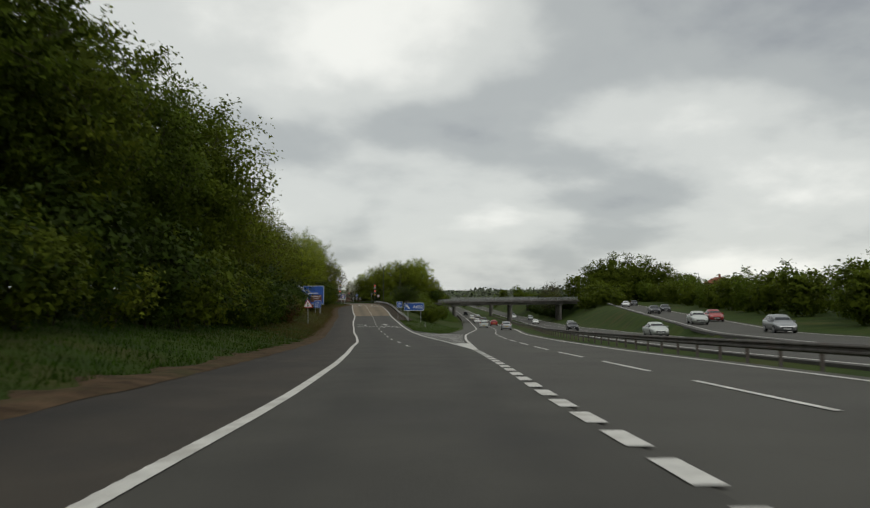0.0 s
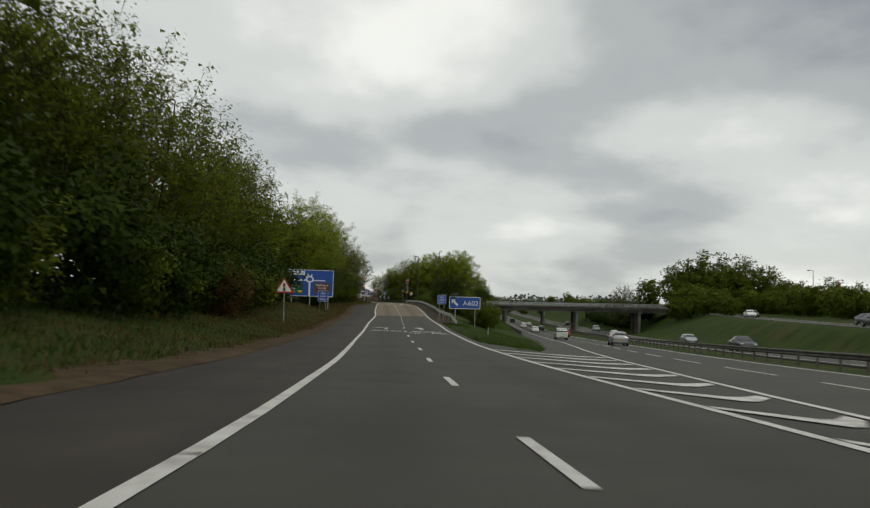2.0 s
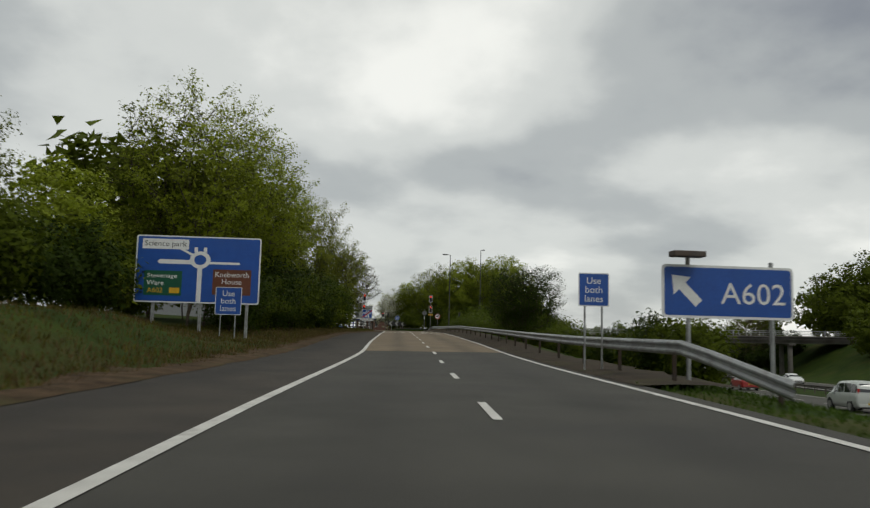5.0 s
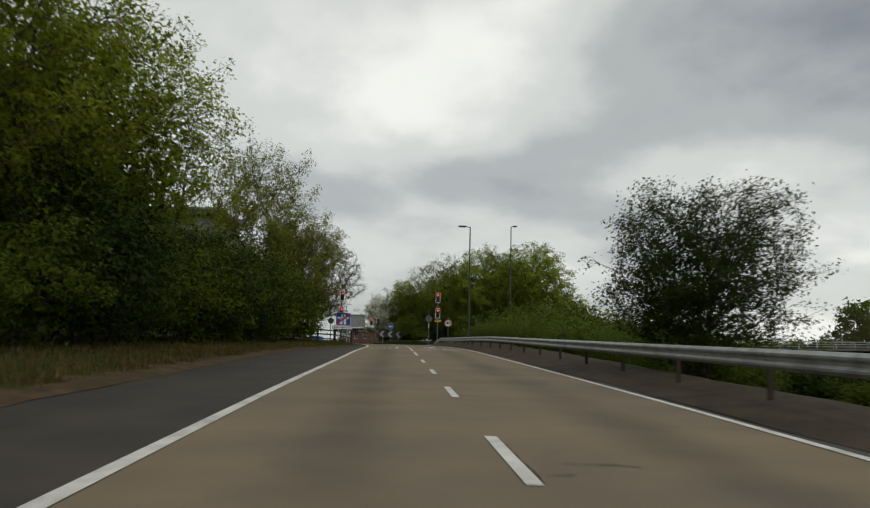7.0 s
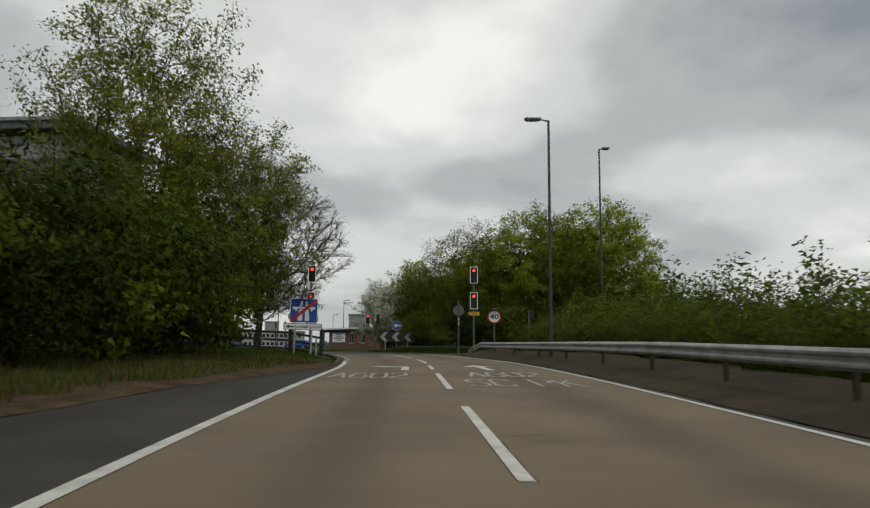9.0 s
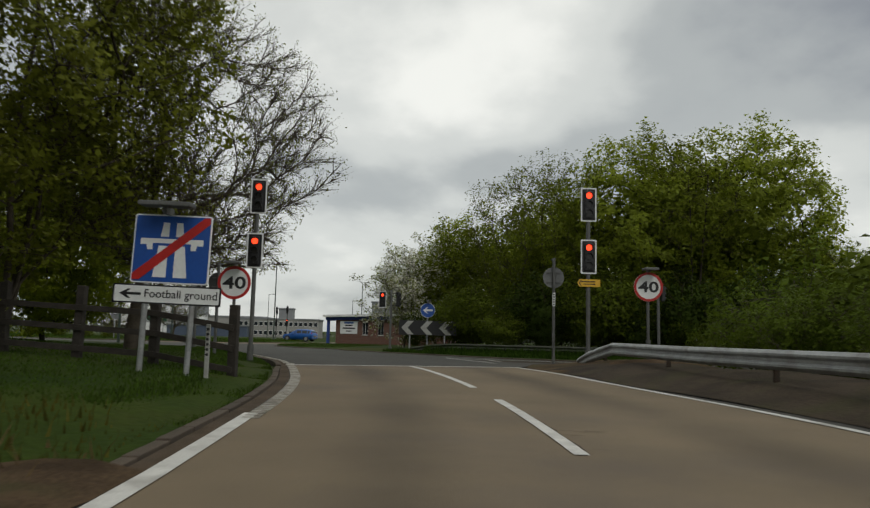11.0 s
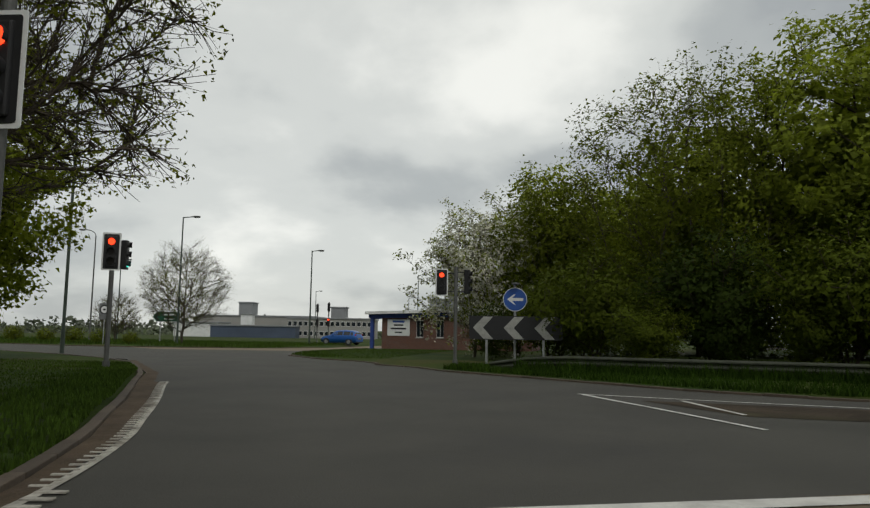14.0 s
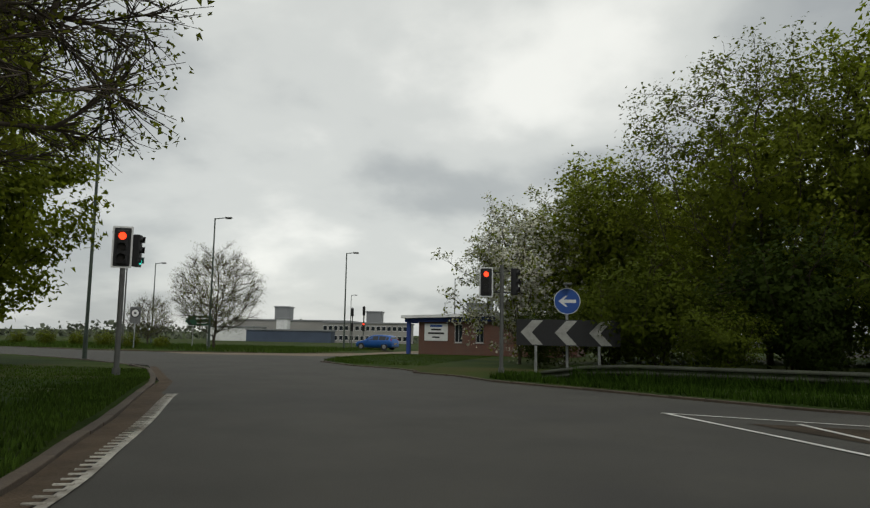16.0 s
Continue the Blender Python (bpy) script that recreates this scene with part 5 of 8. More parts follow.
def route_sign():
    x, y, yaw = -0.55, 137.1, 9
    z0 = g_at(x, y)
    t = thing("route_sign", "blue motorway exit sign reading A602 with a white arrow", "road sign", pose(x, y, z0, 0, 0, yaw))
    zb, zt, w = -3.1 - z0, -1.63 - z0, 3.85
    zc, h = (zb + zt) / 2, zt - zb
    post_part(t, -1.15, -0.4, zt + 0.35, 0.06)
    post_part(t, 1.3, -0.6, zt + 0.12, 0.06)
    face = part("sign_plate", plate(rounded(w, h, 0.12, 4, 0, zc), 0.03), M["sign_white"], t)
    part("blue_field", plate(rounded(w - 0.14, h - 0.14, 0.09, 4, 0, zc), 0.003, y=-0.004), M["sign_blue"], face)
    words("lettering", "A602", h * 0.4, M["sign_white"], face, 0.72, -0.009, zc - 0.03, 1.9)
    a = [(-0.52, 0.52), (0.12, 0.46), (-0.06, 0.28), (0.5, -0.28), (0.28, -0.5), (-0.28, 0.06), (-0.46, -0.12)]
    part("arrow", plate([(-1.2 + p * 0.85, zc + q * 0.85) for p, q in a], 0.003, y=-0.009), M["sign_white"], face)
    part("sign_light", box(0.9, 0.4, 0.16, (-1.35, -0.35, zt + 0.25), 0.03), M["galv_dark"], t)
    part("light_arm", box(0.06, 0.5, 0.05, (-1.15, -0.12, zt + 0.3)), M["galv_dark"], t)
    return t


route_sign()


def direction_sign():
    x, y, yaw = -24.17, 160.0, 7
    z0 = g_at(x, y)
    t = thing("direction_sign", "large blue roundabout direction sign with green and brown panels", "road sign", pose(x, y, z0, 0, 0, yaw))
    w, zb, zt = 7.45, -2.38 - z0, 1.7 - z0
    zc, h = (zb + zt) / 2, zt - zb
    for px in (-2.6, 0.2, 3.0):
        bm = box(0.16, 0.2, zt + 0.2, (px, 0.16, (zt - 0.6) / 2), 0.01)
        part("post", bm, M["galv"], t)
    face = part("sign_plate", plate(rounded(w, h, 0.14, 4, 0, zc), 0.04), M["sign_white"], t)
    part("blue_field", plate(rounded(w - 0.16, h - 0.16, 0.1, 4, 0, zc), 0.003, y=-0.004), M["sign_blue"], face)
    W = M["sign_white"]
    # white panel
    p = part("white_panel", plate(rounded(2.75, 0.62, 0.05, 3, -2.0, zc + 1.52), 0.003, y=-0.008), W, face)
    words("lettering", "Science park", 0.42, M["sign_black"], p, -2.0, -0.013, zc + 1.50, 2.5)
    # the roundabout and its arms
    cx, cz, ro, ri = 0.1, zc + 0.6, 0.62, 0.36
    bm = bmesh.new()
    n = 36
    vo = [bm.verts.new((cx + ro * math.cos(2 * math.pi * k / n), -0.010, cz + 0.85 * ro * math.sin(2 * math.pi * k / n))) for k in range(n)]
    vi = [bm.verts.new((cx + ri * math.cos(2 * math.pi * k / n), -0.010, cz + 0.85 * ri * math.sin(2 * math.pi * k / n))) for k in range(n)]
    for k in range(n):
        bm.faces.new((vo[k], vo[(k + 1) % n], vi[(k + 1) % n], vi[k]))
    bmesh.ops.recalc_face_normals(bm, faces=list(bm.faces))
    part("roundabout_symbol", bm, W, face)
    part("stem", plate([(cx - 0.14, zb + 0.1), (cx + 0.14, zb + 0.1), (cx + 0.14, cz - 0.45), (cx - 0.14, cz - 0.45)], 0.002, y=-0.009), W, face)
    part("left_arm", plate([(-2.3, cz - 0.28), (-2.45, cz - 0.15), (-2.3, cz - 0.02), (cx - 0.5, cz - 0.02), (cx - 0.5, cz - 0.28)], 0.002, y=-0.009), W, face)
    part("right_arm", plate([(cx + 0.5, cz - 0.1), (cx + 0.5, cz - 0.24), (2.45, cz - 0.24), (2.5, cz - 0.17), (2.45, cz - 0.1)], 0.002, y=-0.009), W, face)
    part("upper_left_arm", plate([(-1.15, cz + 0.62), (-1.05, cz + 0.72), (cx - 0.4, cz + 0.34), (cx - 0.48, cz + 0.22)], 0.002, y=-0.009), W, face)
    for dx in (-0.28, 0.28):
        part("stub", plate(rounded(0.2, 0.3, 0.02, 1, cx + dx, cz + 0.62), 0.002, y=-0.009), W, face)
    g = part("green_panel", plate(rounded(2.25, 1.5, 0.05, 3, -2.05, zc - 0.86), 0.003, y=-0.008), M["sign_green"], face)
    words("lettering", "Stevenage", 0.34, W, g, -2.1, -0.013, zc - 0.45, 1.75)
    words("lettering", "Ware", 0.30, W, g, -2.5, -0.013, zc - 0.85)
    words("lettering", "A602", 0.30, M["sign_yellow"], g, -2.5, -0.013, zc - 1.3)
    part("yellow_patch", plate(rounded(0.6, 0.34, 0.03, 2, -1.35, zc - 1.3), 0.002, y=-0.013), M["sign_yellow"], g)
    b = part("brown_panel", plate(rounded(2.3, 1.55, 0.05, 3, 2.05, zc - 0.72), 0.003, y=-0.008), M["sign_brown"], face)
    words("lettering", "Knebworth", 0.32, W, b, 2.05, -0.013, zc - 0.25, 2.0)
    words("lettering", "House", 0.32, W, b, 2.05, -0.013, zc - 0.68)
    return t


direction_sign()


def motorway_end_sign():
    x, y, yaw = -23.43, 230.68, 4
    z0 = -3.72
    t = thing("motorway_end_sign", "blue end of motorway sign with red bar and Football ground panel", "road sign", pose(x, y, z0, 0, 1.5, yaw))
    zb, zt, w = -2.11 - z0, -0.77 - z0, 1.52
    zc, h = (zb + zt) / 2, zt - zb
    for px in (-0.45, 0.47):
        post_part(t, px, -0.3, zt - 0.05, 0.055)
    W = M["sign_white"]
    face = part("sign_plate", plate(rounded(w, h, 0.05, 3, 0, zc), 0.025), W, t)
    part("blue_field", plate(rounded(w - 0.05, h - 0.05, 0.04, 3, 0, zc), 0.003, y=-0.004), M["sign_blue"], face)
    k = h / 1.35

    def poly(name, pts, m, y=-0.009):
        part(name, plate([(a * k, zc + b * k) for a, b in pts], 0.003, y=y), m, face)

    for s in (-1, 1):
        poly("carriageway", [(s * 0.07, -0.56), (s * 0.34, -0.56), (s * 0.26, 0.06), (s * 0.07, 0.06)], W)
        poly("carriageway", [(s * 0.07, 0.24), (s * 0.235, 0.24), (s * 0.19, 0.52), (s * 0.07, 0.52)], W)
        poly("bridge_end", [(s * 0.62, 0.08), (s * 0.62, 0.2), (s * 0.38, 0.2), (s * 0.38, -0.02), (s * 0.48, -0.02), (s * 0.5, 0.08)], W)
    poly("bridge", [(-0.62, 0.11), (0.62, 0.11), (0.62, 0.2), (-0.62, 0.2)], W, -0.010)
    poly("red_bar", [(-0.74, -0.62), (-0.74, -0.5), (0.62, 0.64), (0.74, 0.64), (0.74, 0.52), (-0.6, -0.62)], M["sign_red"], -0.014)
    # panel below
    pz = zb - 0.22
    pan = part("lower_panel", plate(rounded(2.12, 0.37, 0.02, 2, -0.02, pz), 0.02), M["sign_black"], t)
    part("white_field", plate(rounded(2.05, 0.31, 0.02, 2, -0.02, pz), 0.003, y=-0.004), W, pan)
    words("lettering", "Football ground", 0.21, M["sign_black"], pan, 0.26, -0.009, pz - 0.01, 1.42, thin=-0.008)
    part("arrow", plate([(-0.95, pz), (-0.78, pz + 0.09), (-0.72, pz + 0.09), (-0.8, pz + 0.025), (-0.52, pz + 0.025), (-0.52, pz - 0.025), (-0.8, pz - 0.025), (-0.72, pz - 0.09), (-0.78, pz - 0.09)], 0.003, y=-0.009), M["sign_black"], pan)
    part("sign_light", box(1.0, 0.36, 0.09, (-0.05, -0.28, zt + 0.16), 0.02), M["pole_grey"], t)
    part("light_arm", box(0.07, 0.4, 0.14, (-0.1, -0.05, zt + 0.06)), M["pole_grey"], t)
    return t


motorway_end_sign()


def marker_post(x, y, h, label, code=False, yaw=4):
    t = thing("marker_post", label, "marker post", pose(x, y, g_at(x, y), 0, 0, yaw))
    part("shaft", box(0.085, 0.05, h + 0.2, (0, 0, h / 2 - 0.1), 0.01), M["chevron"], t)
    if code:
        for k in range(6):
            part("lettering_bar", plate(rounded(0.055, 0.05, 0.01, 1, 0, h - 0.1 - k * 0.1), 0.003, y=-0.03), M["sign_black"], t)
    else:
        part("black_band", box(0.095, 0.055, 0.2, (0, 0, h * 0.72)), M["sign_black"], t)
        part("reflector", plate(rounded(0.05, 0.12, 0.01, 1, 0, h * 0.72), 0.003, y=-0.031), M["sign_white"], t)


marker_post(-22.75, 231.2, 1.05, "white marker post with a code on the grass verge", True)
marker_post(1.29, 116.9, 0.72, "white marker post with a black band on the verge")


def chevron_board():
    x, y, yaw = -21.75, 264.0, 8
    z0 = g_at(x, y)
    t = thing("chevron_board", "black and white chevron board on posts before the trees", "road sign", pose(x, y, z0, 0, 0, yaw))
    zb, zt, w = -3.12 - z0, -2.18 - z0, 3.7
    zc, h = (zb + zt) / 2, zt - zb
    for px in (-1.15, 1.1):
        post_part(t, px, -0.3, zt - 0.1, 0.05)
    face = part("sign_plate", plate(rounded(w, h, 0.03, 2, 0, zc), 0.03), M["sign_black"], t)
    for k in range(3):
        cx = -1.4 + 1.22 * k
        part("chevron", plate([(cx - 0.3, zc), (cx + 0.12, zt - 0.03 - 0), (cx + 0.5, zt - 0.03), (cx + 0.1, zc), (cx + 0.5, zb + 0.03), (cx + 0.12, zb + 0.03)], 0.003, y=-0.005), M["chevron"], face)
    return t


chevron_board()


def turn_left_sign():
    x, y, yaw = -21.8, 264.3, 8
    z0 = g_at(x, y)
    t = thing("turn_sign", "round blue turn sign with a white arrow above chevrons", "road sign", pose(x, y, z0, 0, 0, yaw))
    zc = -1.5 - z0
    post_part(t, 0, -0.3, zc + 0.6, 0.05, 0.08)
    face = part("sign_plate", plate(disc(0.48, 36, 0, zc), 0.02), M["sign_white"], t)
    part("blue_field", plate(disc(0.455, 36, 0, zc), 0.003, y=-0.004), M["sign_blue"], face)
    part("arrow", plate([(-0.32, zc), (-0.06, zc + 0.2), (0.02, zc + 0.2), (-0.12, zc + 0.06), (0.32, zc + 0.06), (0.32, zc - 0.06), (-0.12, zc - 0.06), (0.02, zc - 0.2), (-0.06, zc - 0.2)], 0.003, y=-0.009), M["sign_white"], face)
    lamp_hood(t, zc + 0.62, 0.3)
    return t


turn_left_sign()


# ---- traffic signals ----
def signal_head(parent, x, y, z, yaw=0.0, lit="red", board=True, s=1.0):
    """One three-lamp head at the height of its middle, facing -y."""
    loc = pose(x, y, z, 0, 0, yaw)
    bm = box(0.30 * s, 0.2 * s, 0.98 * s, (0, 0.06 * s, 0), 0.03 * s)
    head = part("signal_head", bm, M["black"], parent, at=loc)
    if board:
        part("white_border", plate(rounded(0.55 * s, 1.20 * s, 0.03 * s, 2), 0.01, y=0.012), M["sign_white"], head)
        part("backing_board", plate(rounded(0.45 * s, 1.10 * s, 0.03 * s, 2), 0.006, y=0.004), M["black"], head)
    for k, c in enumerate(("red", "amber", "green")):
        dz = (1 - k) * 0.315 * s
        on = c == lit
        lm = M["red_on"] if on and c == "red" else M["green_on"] if on else M["lens_dark"]
        part("lens", plate(disc(0.105 * s, 20, 0, dz), 0.02 * s, y=-0.055 * s), lm, head)
        hood = bmesh.new()
        n = 14
        ring = []
        for back in (0, 1):
            for i in range(n + 1):
                a = radians(-30 + 240 * i / n)
                d = (0.02 if back else 0.13 - 0.05 * abs(math.cos(a))) * s
                ring.append(hood.verts.new((0.12 * s * math.cos(a), -0.04 * s - (0 if back else d), dz + 0.12 * s * math.sin(a))))
        for i in range(n):
            hood.faces.new((ring[i], ring[i + 1], ring[n + 2 + i], ring[n + 1 + i]))
        part("visor", hood, M["black"], head)
    return head


def signal(x, y, z0, ztop, heads, label, yaw=6.0, r=0.072, extra=None):
    t = thing("traffic_signal", label, "traffic light", pose(x, y, z0, 0, 0, yaw), "traffic signals")
    bm = cyl(r, r, ztop - z0 + 0.3, Matrix.Translation((0, 0.1, -0.3)), 14)
    cyl(r * 1.5, r * 1.5, 0.5, Matrix.Translation((0, 0.1, -0.3)), 14, bm)
    part("pole", bm, M["pole_grey"], t)
    for hx, hy, hz, hyaw, lit, board, s in heads:
        signal_head(t, hx, hy, hz - z0, hyaw, lit, board, s)
        for dz in (-0.4, 0.4):
            arm = bmesh.new()
            tube_between((hx, hy + 0.1, hz - z0 + dz * s), (0, 0.1, hz - z0 + dz * s), 0.02, 8, arm)
            part("bracket", arm, M["black"], t)
    if extra:
        extra(t, z0)
    return t


def yellow_plate(t, z0):
    p = part("diversion_plate", plate([(-0.40, -0.0), (-0.33, 0.13), (0.40, 0.13), (0.40, -0.13), (-0.33, -0.13)], 0.012, y=-0.0), M["sign_yellow"], t, "yellow diversion plate", at=pose(0, 0, -1.1 - z0))
    bars(p, M["sign_black"], [(-0.02, 0.05, 0.5, 0.03), (0.02, -0.04, 0.42, 0.03)])
    part("black_border", plate([(-0.34, 0.0), (-0.28, 0.1), (-0.25, 0.1), (-0.31, 0.0), (-0.25, -0.1), (-0.28, -0.1)], 0.003, y=-0.006), M["sign_black"], p)


signal(-13.98, 242.7, -3.6, 2.2, [(0, 0, 1.66, 0, "red", True, 1.0), (0, 0, -0.18, 0, "red", True, 1.0)], "tall grey signal pole with two red lights and yellow plate", extra=yellow_plate)
signal(-25.36, 241.0, -3.7, 2.1, [(0.05, 0, 1.57, 0, "red", True, 1.0), (0, 0, -0.30, 0, "red", True, 1.0)], "tall grey signal pole with two red lights on grass")
signal(-24.0, 262.8, float(plane(262.8)) + .1, -0.3, [(-0.55, 0, -0.92, 0, "red", True, 0.88), (0.5, 0, -0.9, 75, "none", False, 0.95)], "grey signal pole with two heads on brackets")
signal(-33.27, 254.6, float(plane(254.6)) + .1, -0.3, [(0, 0, -0.58, 22, "red", True, 0.95), (0.36, 0.25, -0.66, 100, "green", False, 0.9)], "grey signal pole with a red light by the kerb")
signal(-9.2, 254.2, float(plane(254.2)) + .1, -0.35, [(0.24, 0, -0.75, 96, "none", False, 0.75)], "slim grey signal pole with one dark head by the island")
for fx, fy in ((-47.4, 318.0), (-50.2, 322.0)):
    z = float(plane(fy))
    signal(fx, fy, z + .1, z + 5.0, [(0, 0, z + 4.4, 0, "none", False, 1.0), (0, 0, z + 2.6, 0, "red" if fx > -49 else "none", False, 1.0)], "distant dark signal pole with two stacked heads")


# ---- street lamps ----
def street_lamp(x, y, z0, h, arm, yaw, material, label="", lantern=0.7, curved=False):
    t = thing("street_lamp", label or "tall grey steel street lamp with a flat lantern", "street lamp", pose(x, y, z0, 0, 0, yaw), "street lamps")
    bm = cyl(0.11, 0.10, 1.5, Matrix.Translation((0, 0, -0.3)), 12)
    cyl(0.085, 0.055, h - 1.2, Matrix.Translation((0, 0, 1.2)), 12, bm)
    part("column", bm, material, t)
    b2 = bmesh.new()
    if curved:
        prev = (0, 0, h)
        for k in range(1, 6):
            a = radians(90 * k / 5)
            cur = (arm * 0.8 * (1 - math.cos(a)), 0, h + 0.6 * math.sin(a))
            tube_between(prev, cur, 0.04, 8, b2)
            prev = cur
        end = prev
    else:
        tube_between((0, 0, h - 0.05), (arm, 0, h + 0.05), 0.04, 8, b2)
        end = (arm, 0, h + 0.05)
    part("arm", b2, material, t)
    s = 1 if arm > 0 else -1
    lb = box(lantern, 0.28, 0.13, (end[0] + s * lantern * 0.4, 0, end[2]), 0.05)
    lan = part("lantern", lb, M["pole_grey"], t)
    part("lantern_glass", box(lantern * 0.7, 0.22, 0.05, (end[0] + s * lantern * 0.42, 0, end[2] - 0.075), 0.02), M["sign_back"], lan)
    return t


street_lamp(-10.35, 225.3, g_at(-10.35, 225.3), 7.6 - g_at(-10.35, 225.3), -0.45, 4, M["lamp_column"], "tall grey street lamp with lantern over the slip road", 0.8)
street_lamp(-5.5, 239.4, g_at(-5.5, 239.4), 9.95 - g_at(-5.5, 239.4), 0.25, 4, M["lamp_column"], "tall grey street lamp behind the bushes", 0.5)
for lx, ly, lh, la, lt in ((-52.1, 292.0, 10.9, 0.9, "tall dark street lamp beside the round bare tree"), (-45.4, 306.0, 9.6, 0.7, "slim dark street lamp near far traffic signals"),
                           (-75, 318.0, 10.0, 0.8, "slim distant street lamp on the open grass"), (-41.0, 340.0, 10.0, 0.7, "slim distant street lamp behind the brick hut"), (-68, 372, 9.5, 0.7, "slim distant street lamp by the white buildings"), (-52, 385, 9.0, 0.7, "slim distant street lamp by the white buildings")):
    street_lamp(lx, ly, float(land(lx, ly)), lh, la, 11, M["pole_green"], lt, 0.6)
street_lamp(-44.8, 268.0, g_at(-44.8, 268), 16.0, 0.9, 11, M["pole_green"], "very tall dark green lamp column by the near trees", 0.7)
street_lamp(72.5, 200.0, g_at(72.5, 200.0), 6.0 - g_at(72.5, 200.0), -0.8, 10, M["pole_grey"], "grey street lamp beside the far slip road", 0.6)
street_lamp(84.0, 214.0, g_at(84.0, 214.0), 5.3 - g_at(84.0, 214.0), -0.8, 10, M["pole_grey"], "grey street lamp beyond the far slip road", 0.6)
street_lamp(-66, 300.0, float(land(-66, 300)), 10.5, -1.4, 11, M["pole_grey"], "pale street lamp with a curved arm", 0.6, True)


# ---- post and rail fence ----
def timber_fence():
    x0, y0, dx, dy, n, gap = -22.75, 232.6, -0.995, 0.05, 12, 1.85
    t = thing("timber_fence", "dark stained timber post and rail fence on the verge", "fence", Matrix.Translation((x0, y0, -3.85)))
    a = math.atan2(dy, dx)
    rs = random.Random(3)
    for k in range(n):
        x, y = k * gap * dx, k * gap * dy
        z = g_at(x0 + x, y0 + y) + 3.85
        bm = box(0.19, 0.16, 2.2, (0, 0, 0.52), 0.012)
        part("post", bm, M["timber"], t, at=Matrix.Translation((x, y, z)) @ Euler((rs.uniform(-.02, .02), rs.uniform(-.02, .02), a)).to_matrix().to_4x4())
        if k < n - 1:
            z2 = g_at(x0 + (k + 1) * gap * dx, y0 + (k + 1) * gap * dy) + 3.85
            for hz in (0.22, 0.68, 1.12):
                d = Vector((gap * dx, gap * dy, z2 - z))
                m = Matrix.Translation((x + d.x / 2, y + d.y / 2 - 0.1, (z + z2) / 2 + hz)) @ d.to_track_quat("X", "Z").to_matrix().to_4x4()
                part("rail", box(gap + 0.06, 0.045, 0.13, (0, 0, 0), 0.008), M["timber"], t, at=m)


timber_fence()

# ---- bridges ----
def bridge(name, label, x0, x1, y0, y1, z_a, z_b, piers, span=52.0):
    t = thing(name, label, "bridge", Matrix.Translation((x0, y0, z_a)))
    inv = t.matrix_world.inverted()

    def add(pname, bm, material, parent=t, lab=""):
        ob = part(pname, bm, material, parent, lab)
        ob.matrix_parent_inverse = inv if parent is t else parent.matrix_world.inverted()
        return ob

    def slab(ya, yb, dz0, dz1):
        bm = bmesh.new()
        v = []
        for x, z in ((x0, z_a), (x1, z_b)):
            for y in (ya, yb):
                for d in (dz0, dz1):
                    v.append(bm.verts.new((x, y, z + d)))
        for q in ((0, 1, 3, 2), (4, 6, 7, 5), (0, 4, 5, 1), (2, 3, 7, 6), (0, 2, 6, 4), (1, 5, 7, 3)):
            bm.faces.new([v[i] for i in q])
        bmesh.ops.recalc_face_normals(bm, faces=list(bm.faces))
        return bm

    add("deck_slab", slab(y0 - 0.5, y1 + 0.5, -0.32, -0.02), M["concrete_dark"])
    add("road_surface", slab(y0 + 0.6, y1 - 0.6, -0.02, 0.0), M["asphalt_old"])
    for k in range(4):
        ya = y0 + 0.2 + (y1 - y0 - 1.0) * k / 3
        add("beam", slab(ya, ya + 0.6, -1.15, -0.32), M["concrete_dark"])
    for ya in (y0 - 0.5, y1 + 0.2):
        add("edge_beam", slab(ya, ya + 0.3, -0.45, 0.16), M["concrete_dark"])
        n = int((x1 - x0) / 2.2)
        for k in range(n + 1):
            x = x0 + (x1 - x0) * k / n
            z = z_a + (z_b - z_a) * k / n
            bm = box(0.07, 0.07, 0.95, (x, ya + 0.15, z + 0.6))
            add("parapet_post", bm, M["galv"])
        for dz in (0.45, 0.75, 1.05):
            add("parapet_rail", slab(ya + 0.11, ya + 0.19, dz - 0.035, dz + 0.035), M["galv"])
    for px, pz in piers:
        z = z_a + (z_b - z_a) * (px - x0) / (x1 - x0)
        for k in range(3):
            py = y0 + 1.0 + (y1 - y0 - 2.0) * k / 2
            add("pier", cyl(0.42, 0.42, z - 1.15 - pz, Matrix.Translation((px, py, pz)), 16), M["concrete_dark"])
        add("crosshead", box(1.2, y1 - y0, 0.35, (px, (y0 + y1) / 2, z - 1.3), 0.03), M["concrete_dark"])
    for px, s in ((x0 + 1.0, 1), (x1 - 1.0, -1)):
        z = z_a if s > 0 else z_b
        add("abutment", box(2.0, y1 - y0 + 1.4, 3.2, (px - s * 0.8, (y0 + y1) / 2, z - 1.9), 0.04), M["concrete"])
    return t


